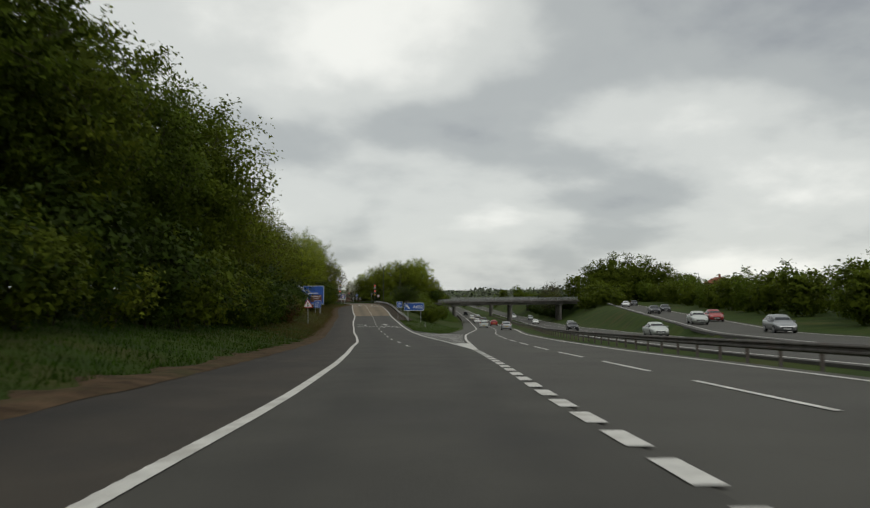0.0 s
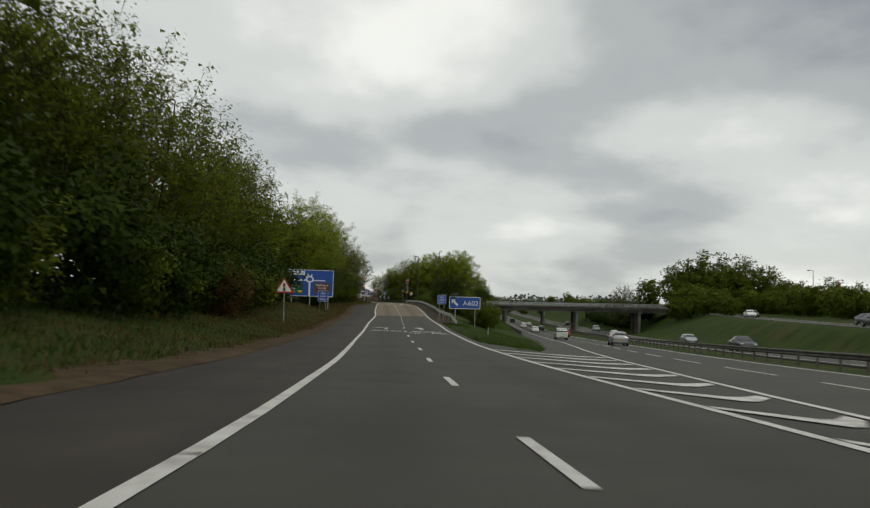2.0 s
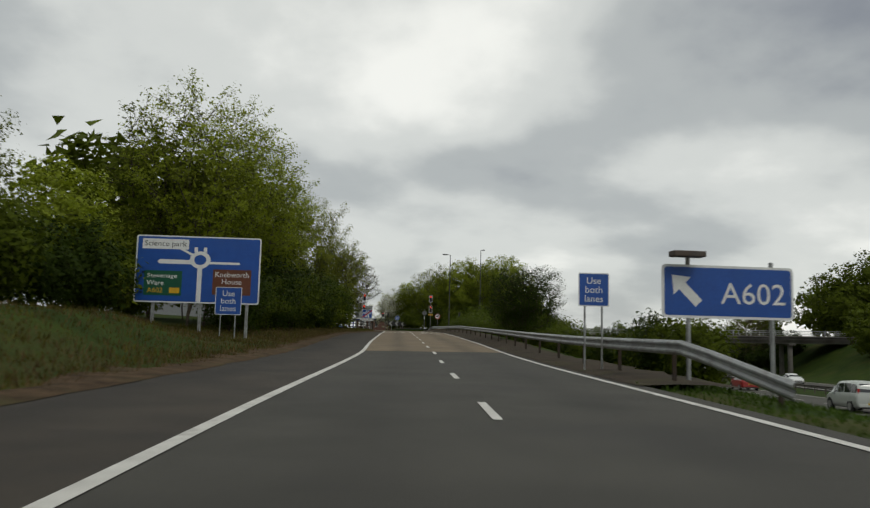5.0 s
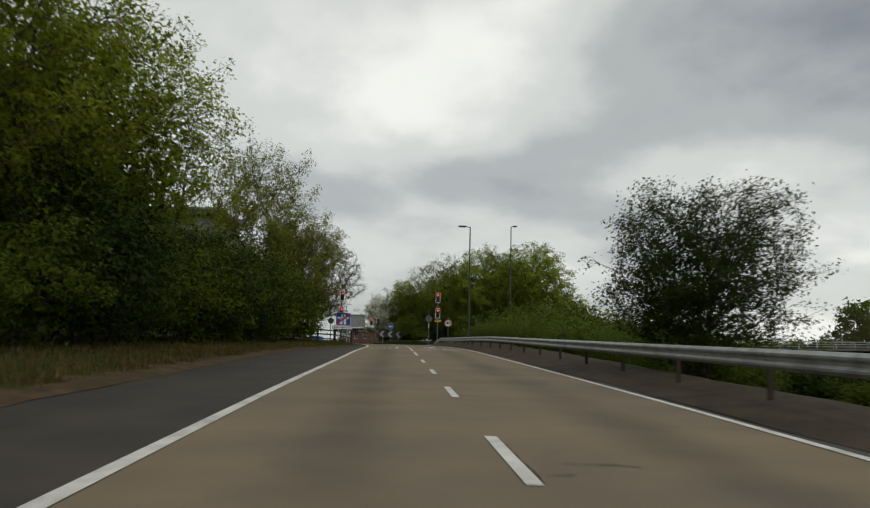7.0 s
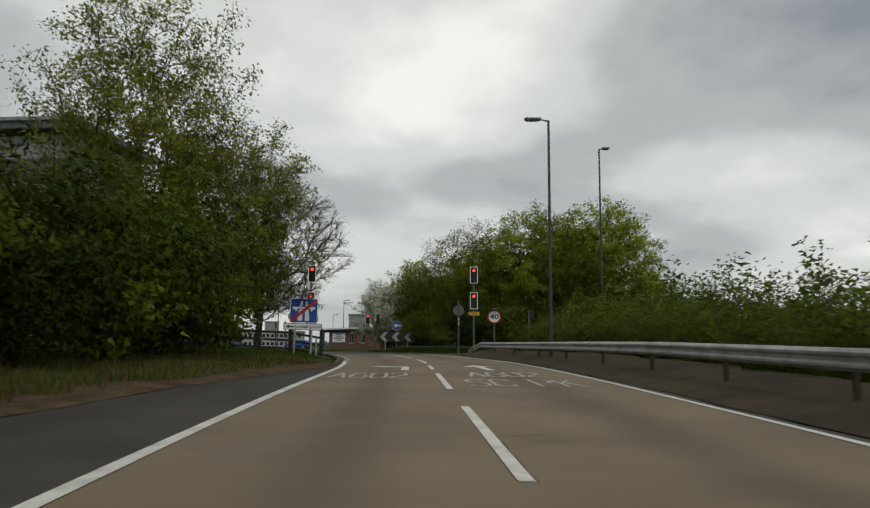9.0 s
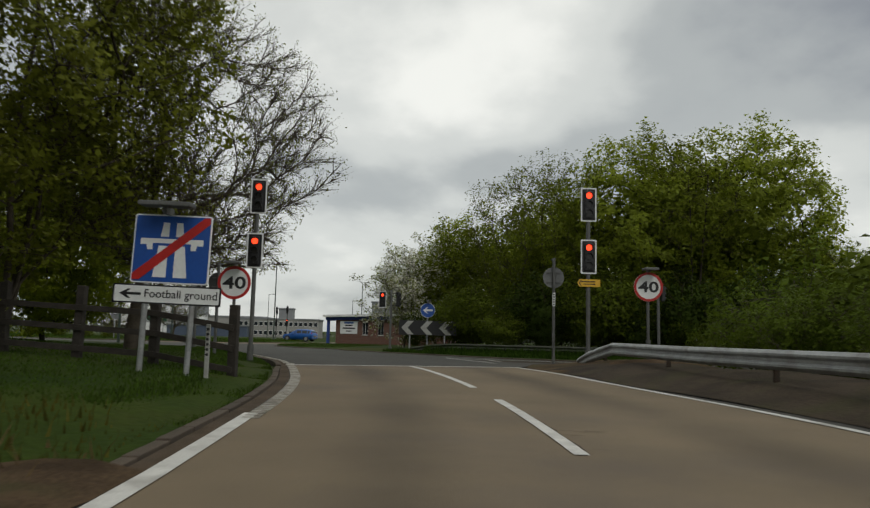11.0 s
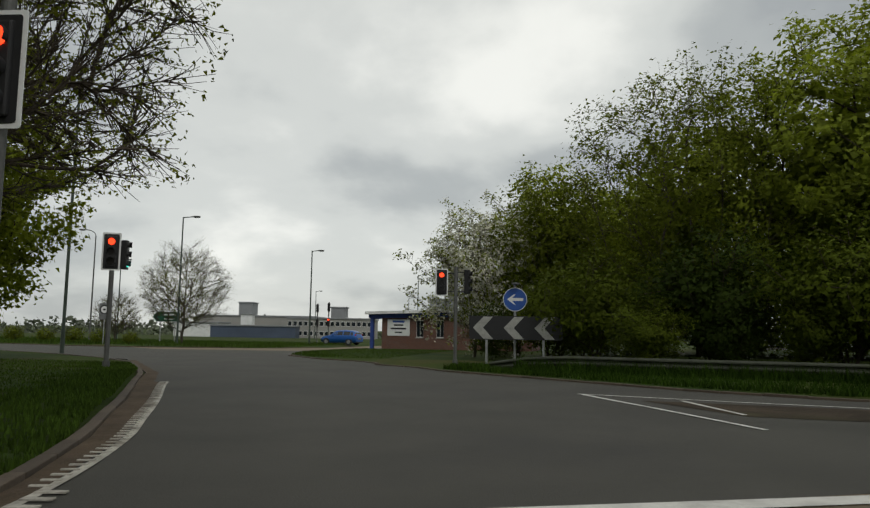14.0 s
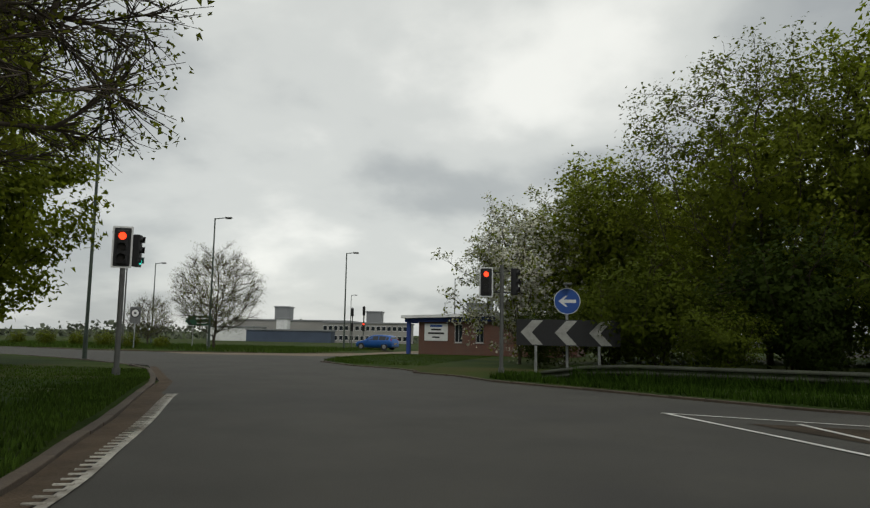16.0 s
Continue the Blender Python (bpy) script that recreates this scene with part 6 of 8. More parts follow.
bridge("road_bridge", "concrete road bridge on round piers carrying the roundabout over the motorway", 7.5, 66, 246.5, 255.5, -3.95, -3.2, [(12.9, -10.6), (32.2, -10.75), (49.2, -10.6)])
bridge("far_road_bridge", "second concrete road bridge beyond, with pale parapets", 7.5, 66, 332, 341, -4.6, -4.2, [(14.5, -12.0), (34.5, -12.1), (52.0, -12.0)])


# ---- brick hut ----
def brick_hut():
    x, y, yaw = -35.2, 292.0, -4
    z0 = float(plane(y)) + 0.1
    t = thing("brick_hut", "small red brick hut with flat roof and blue porch", "hut", pose(x, y, z0, 0, 0, yaw))
    L, D, H = 13.0, 6.0, 2.75
    x0 = 0.95
    # front wall with two openings, built from piers and panels
    open_x = [(4.1, 0.62), (5.75, 0.62)]
    zb, zt = 0.95, 2.35
    bm = bmesh.new()
    cur = x0
    for ox, w in open_x:
        box(ox - w / 2 - cur, 0.25, H, ((cur + ox - w / 2) / 2, 0.125, H / 2), 0, bm)
        box(w, 0.25, zb, (ox, 0.125, zb / 2), 0, bm)
        box(w, 0.25, H - zt, (ox, 0.125, (H + zt) / 2), 0, bm)
        cur = ox + w / 2
    box(L - cur, 0.25, H, ((cur + L) / 2, 0.125, H / 2), 0, bm)
    part("front_wall", bm, M["hut_brick"], t)
    part("side_wall", box(0.25, D - 0.5, H, (x0 + 0.125, D / 2, H / 2)), M["hut_brick"], t)
    part("side_wall", box(0.25, D - 0.5, H, (L - 0.125, D / 2, H / 2)), M["hut_brick"], t)
    part("back_wall", box(L - x0, 0.25, H, ((L + x0) / 2, D - 0.125, H / 2)), M["hut_brick"], t)
    for ox, w in open_x:
        win = part("window", box(w, 0.05, zt - zb, (ox, 0.17, (zb + zt) / 2)), M["white_paint"], t, "tall narrow window with dark glass")
        for s in (-1, 1):
            part("pane", box(w * 0.40, 0.03, zt - zb - 0.14, (ox + s * w * 0.23, 0.142, (zb + zt) / 2)), M["glass"], win)
        part("sill", box(w + 0.12, 0.14, 0.06, (ox, 0.02, zb - 0.03), 0.01), M["concrete"], t)
    roof = bmesh.new()
    v = [roof.verts.new(c) for c in ((-0.35, -0.55, H), (L + 0.4, -0.55, H + 0.42), (L + 0.4, D + 0.4, H + 0.42), (-0.35, D + 0.4, H), (-0.35, -0.55, H + 0.22), (L + 0.4, -0.55, H + 0.64), (L + 0.4, D + 0.4, H + 0.64), (-0.35, D + 0.4, H + 0.22))]
    for q in ((3, 2, 1, 0), (4, 5, 6, 7), (0, 1, 5, 4), (2, 3, 7, 6), (1, 2, 6, 5), (3, 0, 4, 7)):
        roof.faces.new([v[i] for i in q])
    part("roof", roof, M["white_paint"], t, "flat roof with a white fascia")
    fas = bmesh.new()
    v = [fas.verts.new(c) for c in ((-0.1, -0.3, H - 0.3), (L, -0.3, H - 0.02), (L, -0.3, H + 0.40), (-0.1, -0.3, H - 0.005))]
    fas.faces.new(v)
    bmesh.ops.solidify(fas, geom=list(fas.faces), thickness=0.05)
    part("soffit_board", fas, M["blue_paint"], t)
    porch = part("porch_frame", box(0.28, 0.3, H, (0.14, 0.0, H / 2), 0.02), M["blue_paint"], t, "blue painted porch frame")
    part("porch_brace", box(0.7, 0.28, 0.34, (0.55, 0.0, H - 0.2), 0.02), M["blue_paint"], porch)
    sign = part("notice_board", plate(rounded(1.85, 1.3, 0.04, 2, 2.35, 1.72), 0.03, y=-0.05), M["sign_white"], t, "white notice board")
    bars(sign, M["sign_blue"], [(2.35, 2.2, 1.0, 0.16)], -0.055)
    bars(sign, M["sign_black"], [(2.35, 1.92, 0.8, 0.13), (2.35, 1.64, 1.3, 0.14), (2.35, 1.34, 0.6, 0.11)], -0.055)
    part("floor_slab", box(L, D, 0.25, (L / 2, D / 2, -0.1)), M["concrete"], t)
    return t


def brick_material():
    m = bpy.data.materials.new("hut_brickwork")
    nt = tree_of(m)
    out = node(nt, "ShaderNodeOutputMaterial")
    b = node(nt, "ShaderNodeBsdfPrincipled")
    b.inputs["Roughness"].default_value = 0.9
    tc = node(nt, "ShaderNodeTexCoord")
    sp = node(nt, "ShaderNodeSeparateXYZ")
    link(nt, tc.outputs["Object"], sp.inputs[0])
    ad = node(nt, "ShaderNodeMath", operation="ADD")
    link(nt, sp.outputs["X"], ad.inputs[0])
    link(nt, sp.outputs["Y"], ad.inputs[1])
    cb = node(nt, "ShaderNodeCombineXYZ")
    link(nt, ad.outputs[0], cb.inputs[0])
    link(nt, sp.outputs["Z"], cb.inputs[1])
    br = node(nt, "ShaderNodeTexBrick")
    br.inputs["Color1"].default_value, br.inputs["Color2"].default_value = (0.145, 0.058, 0.036, 1), (0.10, 0.042, 0.028, 1)
    br.inputs["Mortar"].default_value = (0.15, 0.125, 0.105, 1)
    br.inputs["Scale"].default_value, br.inputs["Brick Width"].default_value, br.inputs["Row Height"].default_value = 1.0, 0.225, 0.075
    br.inputs["Mortar Size"].default_value = 0.008
    link(nt, cb.outputs[0], br.inputs["Vector"])
    link(nt, br.outputs["Color"], b.inputs["Base Color"])
    bp = node(nt, "ShaderNodeBump")
    bp.inputs["Strength"].default_value = 0.4
    link(nt, br.outputs["Fac"], bp.inputs["Height"])
    link(nt, b.outputs[0], out.inputs[0])
    return m


M["hut_brick"] = brick_material()
brick_hut()


# ---- distant buildings ----
def block(name, label, x, y, w, d, h, material, rows=0, cols=0, yaw=6, roof=True, category="building"):
    z0 = float(land(x, y)) - 0.4
    t = thing(name, label, category, pose(x, y, z0, 0, 0, yaw))
    part("wall", box(w, d, h + 0.4, (0, d / 2, (h + 0.4) / 2)), material, t)
    if roof:
        part("roof", box(w + 0.5, d + 0.5, 0.35, (0, d / 2, h + 0.55), 0.04), M["cladding"], t)
    for r in range(rows):
        for c in range(cols):
            wx = -w / 2 + (c + 0.5) * w / cols
            wz = 0.4 + (r + 0.5) * h / rows
            win = part("window", box(w / cols * 0.7, 0.1, h / rows * 0.5, (wx, -0.02, wz)), M["white_paint"], t)
            part("pane", box(w / cols * 0.64, 0.06, h / rows * 0.42, (wx, -0.06, wz)), M["glass"], win)
    return t


def works(name, label, x0, x1, y, top, d, material, rows=0, cols=0, roof=True):
    """A building by its front's ends and its top."""
    x = (x0 + x1) / 2
    return block(name, label, x, y, (x1 - x0) / math.cos(radians(10)), d, top - float(land(x, y)), material, rows, cols, 10, roof)


works("warehouse", "long beige industrial building with a flat roof", -114.5, -84.5, 415, 0.1, 20, M["beige"], 0, 0)
works("warehouse", "low white industrial building beyond the grass", -113.6, -102.9, 400, -1.9, 10, M["white_paint"], 0, 0)
works("storage_shed", "long low dark blue glazed shed", -101.0, -81.4, 395, -2.5, 5, M["blue_clad"], 0, 0)
works("office_building", "pale concrete office building with rows of windows", -88.0, -67.0, 410, -0.4, 18, M["beige"], 2, 16)
works("plant_tower", "square grey rooftop plant tower", -109.3, -105.5, 426, 4.0, 6, M["cladding"], 0, 0)
works("plant_tower", "square grey rooftop plant tower", -83.7, -79.6, 430, 3.0, 5, M["cladding"], 0, 0)
works("plant_room", "white plant room before the beige building", -98.9, -96.2, 405, 0.4, 3, M["white_paint"], 0, 0)
works("plant_tower", "square grey rooftop plant tower", -55.5, -48.5, 430, 5.5, 6, M["cladding"], 0, 0)


def big_shed():
    x, y = -53.2, 234.5
    z0 = float(land(x, y)) - 0.5
    t = thing("large_shed", "large grey clad building with a projecting roof edge", "building", pose(x, y, z0, 0, 0, -3))
    w, d, h = 29, 8, 9.6 - z0
    part("wall", box(w, d, h, (0, d / 2, h / 2)), M["cladding"], t)
    for k in range(12):
        part("cladding_panel", box(w / 12 - 0.06, 0.06, h - 0.6, (-w / 2 + (k + 0.5) * w / 12, -0.04, h / 2)), M["cladding"], t)
    part("window_band", box(w - 1.0, 0.1, 1.4, (0, -0.09, h - 2.2)), M["glass"], t)
    part("roof", box(w + 1.6, d + 1.6, 0.5, (0, d / 2, h + 0.5), 0.08), M["cladding_dark"], t)
    part("roof_edge", box(w + 1.7, 0.25, 0.25, (0, -0.85, h + 0.85), 0.03), M["cladding"], t)
    return t


big_shed()


def far_house():
    x, y = 110.5, 262.0
    z0 = float(land(x, y)) - 0.3
    t = thing("house", "red-roofed house with a chimney beyond the far hedge", "house", pose(x, y, z0, 0, 0, -20))
    w, d, h = 10.0, 8.0, 2.6 - z0
    part("wall", box(w, d, h, (0, 0, h / 2)), M["brick"], t)
    roof = bmesh.new()
    lo = [roof.verts.new(c) for c in ((-w / 2 - .4, -d / 2 - .4, h), (w / 2 + .4, -d / 2 - .4, h), (w / 2 + .4, d / 2 + .4, h), (-w / 2 - .4, d / 2 + .4, h))]
    r1, r2 = roof.verts.new((-1.4, 0, h + 2.1)), roof.verts.new((1.4, 0, h + 2.1))
    for q in ((lo[0], lo[1], r2, r1), (lo[1], lo[2], r2), (lo[2], lo[3], r1, r2), (lo[3], lo[0], r1), (lo[3], lo[2], lo[1], lo[0])):
        roof.faces.new(q)
    rf = part("roof", roof, M["roof_tile"], t, "red clay tiled roof")
    part("chimney", box(0.7, 0.9, 1.5, (0.2, 0.3, h + 2.5), 0.03), M["brick"], rf)
    for k in (-3.2, 0.0, 3.2):
        for zz in (1.6, 4.2):
            win = part("window", box(1.3, 0.1, 1.1, (k, -d / 2 - 0.02, zz)), M["white_paint"], t)
            part("pane", box(1.1, 0.06, 0.9, (k, -d / 2 - 0.06, zz)), M["glass"], win)


far_house()


def far_green_sign():
    x, y = -57.8, 300.0
    z0 = float(land(x, y))
    t = thing("direction_sign", "dark green pointed direction sign across the roundabout", "road sign", pose(x, y, z0, 0, 0, 11))
    zc = 2.5
    for px in (-0.6, 0.8):
        post_part(t, px, -0.3, zc + 0.5, 0.05)
    face = part("sign_plate", plate([(-1.45, zc), (-1.05, zc + 0.5), (1.3, zc + 0.5), (1.3, zc - 0.5), (-1.05, zc - 0.5)], 0.03), M["sign_white"], t)
    part("green_field", plate([(-1.36, zc), (-1.0, zc + 0.45), (1.25, zc + 0.45), (1.25, zc - 0.45), (-1.0, zc - 0.45)], 0.003, y=-0.004), M["sign_green"], face)
    part("chevron", plate([(-1.2, zc), (-0.86, zc + 0.42), (-0.66, zc + 0.42), (-0.98, zc), (-0.66, zc - 0.42), (-0.86, zc - 0.42)], 0.003, y=-0.009), M["sign_black"], face)
    bars(face, M["sign_white"], [(0.25, zc + 0.2, 1.3, 0.16), (0.25, zc - 0.2, 1.0, 0.16)], -0.008)


far_green_sign()


def no_turn_sign():
    x, y = -56.3, 288.0
    z0 = float(land(x, y))
    t = thing("road_sign", "white square sign with a round prohibition symbol", "road sign", pose(x, y, z0, 0, 0, 11))
    post_part(t, 0, -0.3, 3.3, 0.04)
    face = part("sign_plate", plate(rounded(0.85, 1.3, 0.05, 2, 0, 2.6), 0.02), M["sign_back"], t)
    part("dark_disc", plate(disc(0.36, 28, 0, 2.75), 0.003, y=-0.004), M["sign_black"], face)
    part("white_disc", plate(disc(0.28, 28, 0, 2.75), 0.003, y=-0.008), M["sign_white"], face)
    part("symbol", plate(rounded(0.2, 0.14, 0.03, 2, 0, 2.75), 0.003, y=-0.012), M["sign_black"], face)


no_turn_sign()


# ---- vehicles ----
def car(x, y, z, yaw, paint, label, kind="hatch", front=False, pitch=0.0):
    """A car along +y. Stations run from tail to nose: y, sill z, waist z, roof z, half width at waist, half width at roof."""
    if kind == "hatch":
        L, Wd, R = 4.3, 0.88, 0.31
        st = [(-2.13, .46, .78, .80, .66, .60), (-2.10, .34, .88, .92, .80, .66), (-2.02, .28, .93, 1.06, .85, .66), (-1.75, .25, .95, 1.36, .87, .60), (-1.45, .24, .95, 1.46, .88, .60), (-0.6, .22, .94, 1.50, .88, .62),
              (0.1, .22, .93, 1.48, .88, .61), (0.45, .22, .92, 1.38, .88, .60), (0.95, .22, .91, 1.06, .87, .63), (1.2, .22, .90, .92, .86, .66), (1.75, .25, .80, .82, .82, .62), (2.02, .30, .70, .71, .74, .55), (2.13, .40, .60, .61, .60, .45)]
        cab = (3, 8)
    elif kind == "mpv":
        L, Wd, R = 4.2, 0.88, 0.32
        st = [(-2.08, .46, .86, .90, .74, .70), (-2.06, .34, 1.0, 1.1, .84, .74), (-2.0, .30, 1.06, 1.45, .86, .72), (-1.9, .28, 1.06, 1.68, .87, .70), (-1.4, .25, 1.05, 1.74, .88, .70), (-0.5, .25, 1.03, 1.75, .88, .70),
              (0.3, .25, 1.02, 1.70, .88, .69), (0.7, .25, 1.01, 1.58, .88, .67), (1.2, .25, 1.0, 1.20, .87, .68), (1.4, .25, .98, 1.02, .86, .70), (1.85, .28, .84, .86, .80, .62), (2.05, .36, .68, .70, .66, .5), (2.1, .42, .6, .61, .6, .45)]
        cab = (2, 8)
    else:
        L, Wd, R = 4.5, 0.88, 0.31
        st = [(-2.25, .46, .80, .82, .66, .60), (-2.2, .34, .90, .93, .80, .66), (-1.9, .26, .94, .98, .85, .68), (-1.5, .24, .94, 1.02, .87, .66), (-1.1, .23, .93, 1.26, .88, .60), (-0.7, .22, .92, 1.40, .88, .58),
              (0.0, .22, .91, 1.43, .88, .59), (0.35, .22, .90, 1.34, .88, .58), (0.95, .22, .89, 1.02, .87, .62), (1.2, .22, .88, .90, .86, .64), (1.85, .25, .78, .80, .82, .62), (2.15, .32, .68, .69, .72, .55), (2.25, .42, .6, .61, .6, .45)]
        cab = (3, 8)
    t = thing("car", label, "car", pose(x, y, z, pitch, 0, yaw))

    def ring(s):
        yy, sill, waist, roof, hw, hr = s
        half = [(0, sill - .03), (hw * .8, sill - .03), (hw * .97, sill + .06), (hw + .005, (sill + waist) / 2), (hw, waist - .08), (hw * .965, waist), (hr + .04 * (roof - waist), max(waist, roof - .09)), (hr * .9, roof - .02), (hr * .5, roof), (0, roof + .005)]
        return [(a, yy, b) for a, b in half] + [(-a, yy, b) for a, b in half[-2:0:-1]]

    rings = [ring(s) for s in st]
    n = len(rings[0])
    v = [p for r in rings for p in r]
    f = []
    for k in range(len(rings) - 1):
        for c in range(n):
            d = (c + 1) % n
            f.append((k * n + c, (k + 1) * n + c, (k + 1) * n + d, k * n + d))
    f.append(tuple(range(n)))
    f.append(tuple(range((len(rings) - 1) * n, len(rings) * n))[::-1])
    me = mesh_from("body", v, f, paint, True)
    bm = bmesh.new()
    bm.from_mesh(me)
    bpy.data.meshes.remove(me)
    bmesh.ops.recalc_face_normals(bm, faces=list(bm.faces))
    body = part("body", bm, paint, t, smooth=True)

    def panel(name, quads, material, lift=0.008, parent=t):
        """A panel set just proud of the body: rows of corner points."""
        b = bmesh.new()
        for q in quads:
            vs = [b.verts.new(p) for p in q]
            b.faces.new(vs)
        bmesh.ops.recalc_face_normals(b, faces=list(b.faces))
        return part(name, b, material, parent)

    def mix3(a, b, u):
        return tuple(p + (q - p) * u for p, q in zip(a, b))

    # side windows between the pillars
    for side in (1, -1):
        idx = (5, 6) if side > 0 else (n - 5, n - 6)
        lo = [rings[k][idx[0]] for k in range(cab[0], cab[1] + 1)]
        hi = [rings[k][idx[1]] for k in range(cab[0], cab[1] + 1)]
        quads = []
        for k in range(len(lo) - 1):
            a, b, c, d = lo[k], lo[k + 1], hi[k + 1], hi[k]
            u0, u1 = (0.06, 0.94)
            pts = [mix3(mix3(a, b, u0), mix3(d, c, u0), .06), mix3(mix3(a, b, u1), mix3(d, c, u1), .06), mix3(mix3(a, b, u1), mix3(d, c, u1), .9), mix3(mix3(a, b, u0), mix3(d, c, u0), .9)]
            if max(p[2] for p in pts) - min(p[2] for p in pts) < 0.06:
                continue
            quads.append([(p[0] + side * .012, p[1], p[2] + .003) for p in pts])
        panel("side_window", quads, M["glass"])
    # rear and front screens
    for name, ka, kb, off in (("rear_window", cab[0] - 1, cab[0], -0.02), ("windscreen", cab[1], cab[1] - 1, 0.02)):
        ra, rb = rings[ka], rings[kb]
        if kind == "mpv" and name == "rear_window":
            ra, rb = rings[1], rings[3]
        wl, wh = st[ka][4] * .80, st[kb][5] * .84
        za, zb = ra[9][2] + .03, rb[9][2] - .09
        ya, yb = ra[9][1], rb[9][1]
        rise = rb[9][2] - ra[9][2]
        fa, fb = .03 / max(rise, .1), 1 - .09 / max(rise, .1)
        p0, p1 = ya + (yb - ya) * fa, ya + (yb - ya) * fb
        panel(name, [[(-wl, p0 + off, za), (wl, p0 + off, za), (wh, p1 + off, zb), (-wh, p1 + off, zb)]], M["glass"])
    # lamps, bumpers, plates
    tail_y, nose_y = st[0][0], st[-1][0]
    for s in (1, -1):
        tz = 1.12 if kind == "mpv" else 0.90
        part("tail_lamp", box(.14, .10, .40 if kind != "saloon" else .16, (s * .70, tail_y + (.14 if kind != "mpv" else .08), tz), .03), M["tail"], t)
        part("head_lamp", box(.30, .16, .13, (s * .60, nose_y - .16, .66 if kind != "mpv" else .74), .04), M["head"], t)
        part("door_mirror", box(.2, .1, .13, (s * (Wd + .08), .55, .98), .03), paint, t)
    part("rear_bumper", box(1.5, .14, .2, (0, tail_y + .06, .42), .05), paint, t)
    part("bumper_trim", box(1.3, .10, .10, (0, tail_y + .04, .30), .03), M["trim"], t)
    part("front_grille", box(.9, .08, .16, (0, nose_y - .03, .5), .03), M["trim"], t)
    pl = part("number_plate", box(.52, .02, .11, (0, tail_y - .015, .62 if kind == "hatch" else .5)), M["plate_yellow"], t)
    part("plate_bar", box(.40, .004, .05, (0, tail_y - .028, .62 if kind == "hatch" else .5)), M["sign_black"], pl)
    pf = part("number_plate", box(.52, .02, .11, (0, nose_y + .015, .42)), M["sign_white"], t)
    part("plate_bar", box(.40, .004, .05, (0, nose_y + .028, .42)), M["sign_black"], pf)
    # wheels
    for sy in (-1.3, 1.32):
        for s in (1, -1):
            m = Matrix.Translation((s * (Wd - .11), sy, R)) @ Matrix.Rotation(radians(90), 4, "Y")
            w = part("wheel", cyl(R * .66, R * .62, .1, Matrix.Translation((0, 0, (.04 if s > 0 else -.14))), 18), M["alloy"], t, at=m)
            b = bmesh.new()
            bmesh.ops.create_cone(b, cap_ends=True, segments=24, radius1=R, radius2=R, depth=.2)
            bmesh.ops.bevel(b, geom=[e for e in b.edges if len(e.link_faces) == 2 and abs(e.verts[0].co.z - e.verts[1].co.z) < .01], offset=.03, segments=2, affect="EDGES")
            part("tyre", b, M["rubber"], w)
    for sy in (-1.3, 1.32):
        for s in (1, -1):
            part("wheel_arch", cyl(R + .06, R + .06, .06, Matrix.Translation((s * (Wd - .03) - .03, sy, R + .01)) @ Matrix.Rotation(radians(90), 4, "Y"), 20), M["trim"], t)
    return t


silver, pale, red_p, dark_p, blue_p, white_p = (car_paint("silver_paint", (0.34, 0.35, 0.36), 0.7), car_paint("pale_green_paint", (0.50, 0.53, 0.50), 0.2), car_paint("red_paint", (0.30, 0.02, 0.018), 0.1),
                                                car_paint("dark_paint", (0.025, 0.027, 0.032), 0.4), car_paint("blue_paint_car", (0.015, 0.10, 0.36), 0.3), car_paint("white_paint_car", (0.66, 0.67, 0.66), 0.0))


def heading(fx, y):
    return math.degrees(math.atan2(-float(fx(y + 2) - fx(y - 2)), 4))


def on_main(y, lane, paint, label, kind):
    x = lambda q: x_main(q) + (1.8 if lane == 1 else 5.4)
    return car(float(x(y)), y, float(z_main(y)) + 0.012, heading(x, y), paint, label, kind, pitch=math.degrees(math.atan(float(z_main(y + 2) - z_main(y - 2)) / 4)))


def on_opp(y, lane, paint, label, kind):
    x = lambda q: x_opp_l(q) + (2.0 if lane == 1 else 5.9)
    return car(float(x(y)), y, float(z_main(y)) + 0.012, heading(x, y) + 180, paint, label, kind, pitch=-math.degrees(math.atan(float(z_main(y + 2) - z_main(y - 2)) / 4)))


def on_far_slip(y, side, paint, label, kind):
    x = lambda q: x_oslip(q) + side
    return car(float(x(y)), y, float(z_oslip(y)) + 0.012, heading(x, y) + 180, paint, label, kind)


on_main(126, 2, silver, "silver metallic five-door hatchback on the motorway", "hatch")
on_main(160, 1, pale, "pale white tall people carrier on the motorway", "mpv")
on_main(192, 2, red_p, "small red hatchback on the motorway", "hatch")
on_main(232, 1, white_p, "white hatchback far along the motorway", "hatch")
on_main(262, 2, dark_p, "dark saloon far along the motorway", "saloon")
on_main(285, 1, white_p, "white people carrier far along the motorway", "mpv")
on_main(310, 2, silver, "silver saloon far along the motorway", "saloon")
on_main(345, 1, dark_p, "dark people carrier far along the motorway", "mpv")
on_opp(70, 2, pale, "pale silver saloon on the opposite carriageway", "saloon")
on_opp(118, 1, dark_p, "dark green saloon on the opposite carriageway", "saloon")
on_opp(160, 2, silver, "silver hatchback on the opposite carriageway", "hatch")
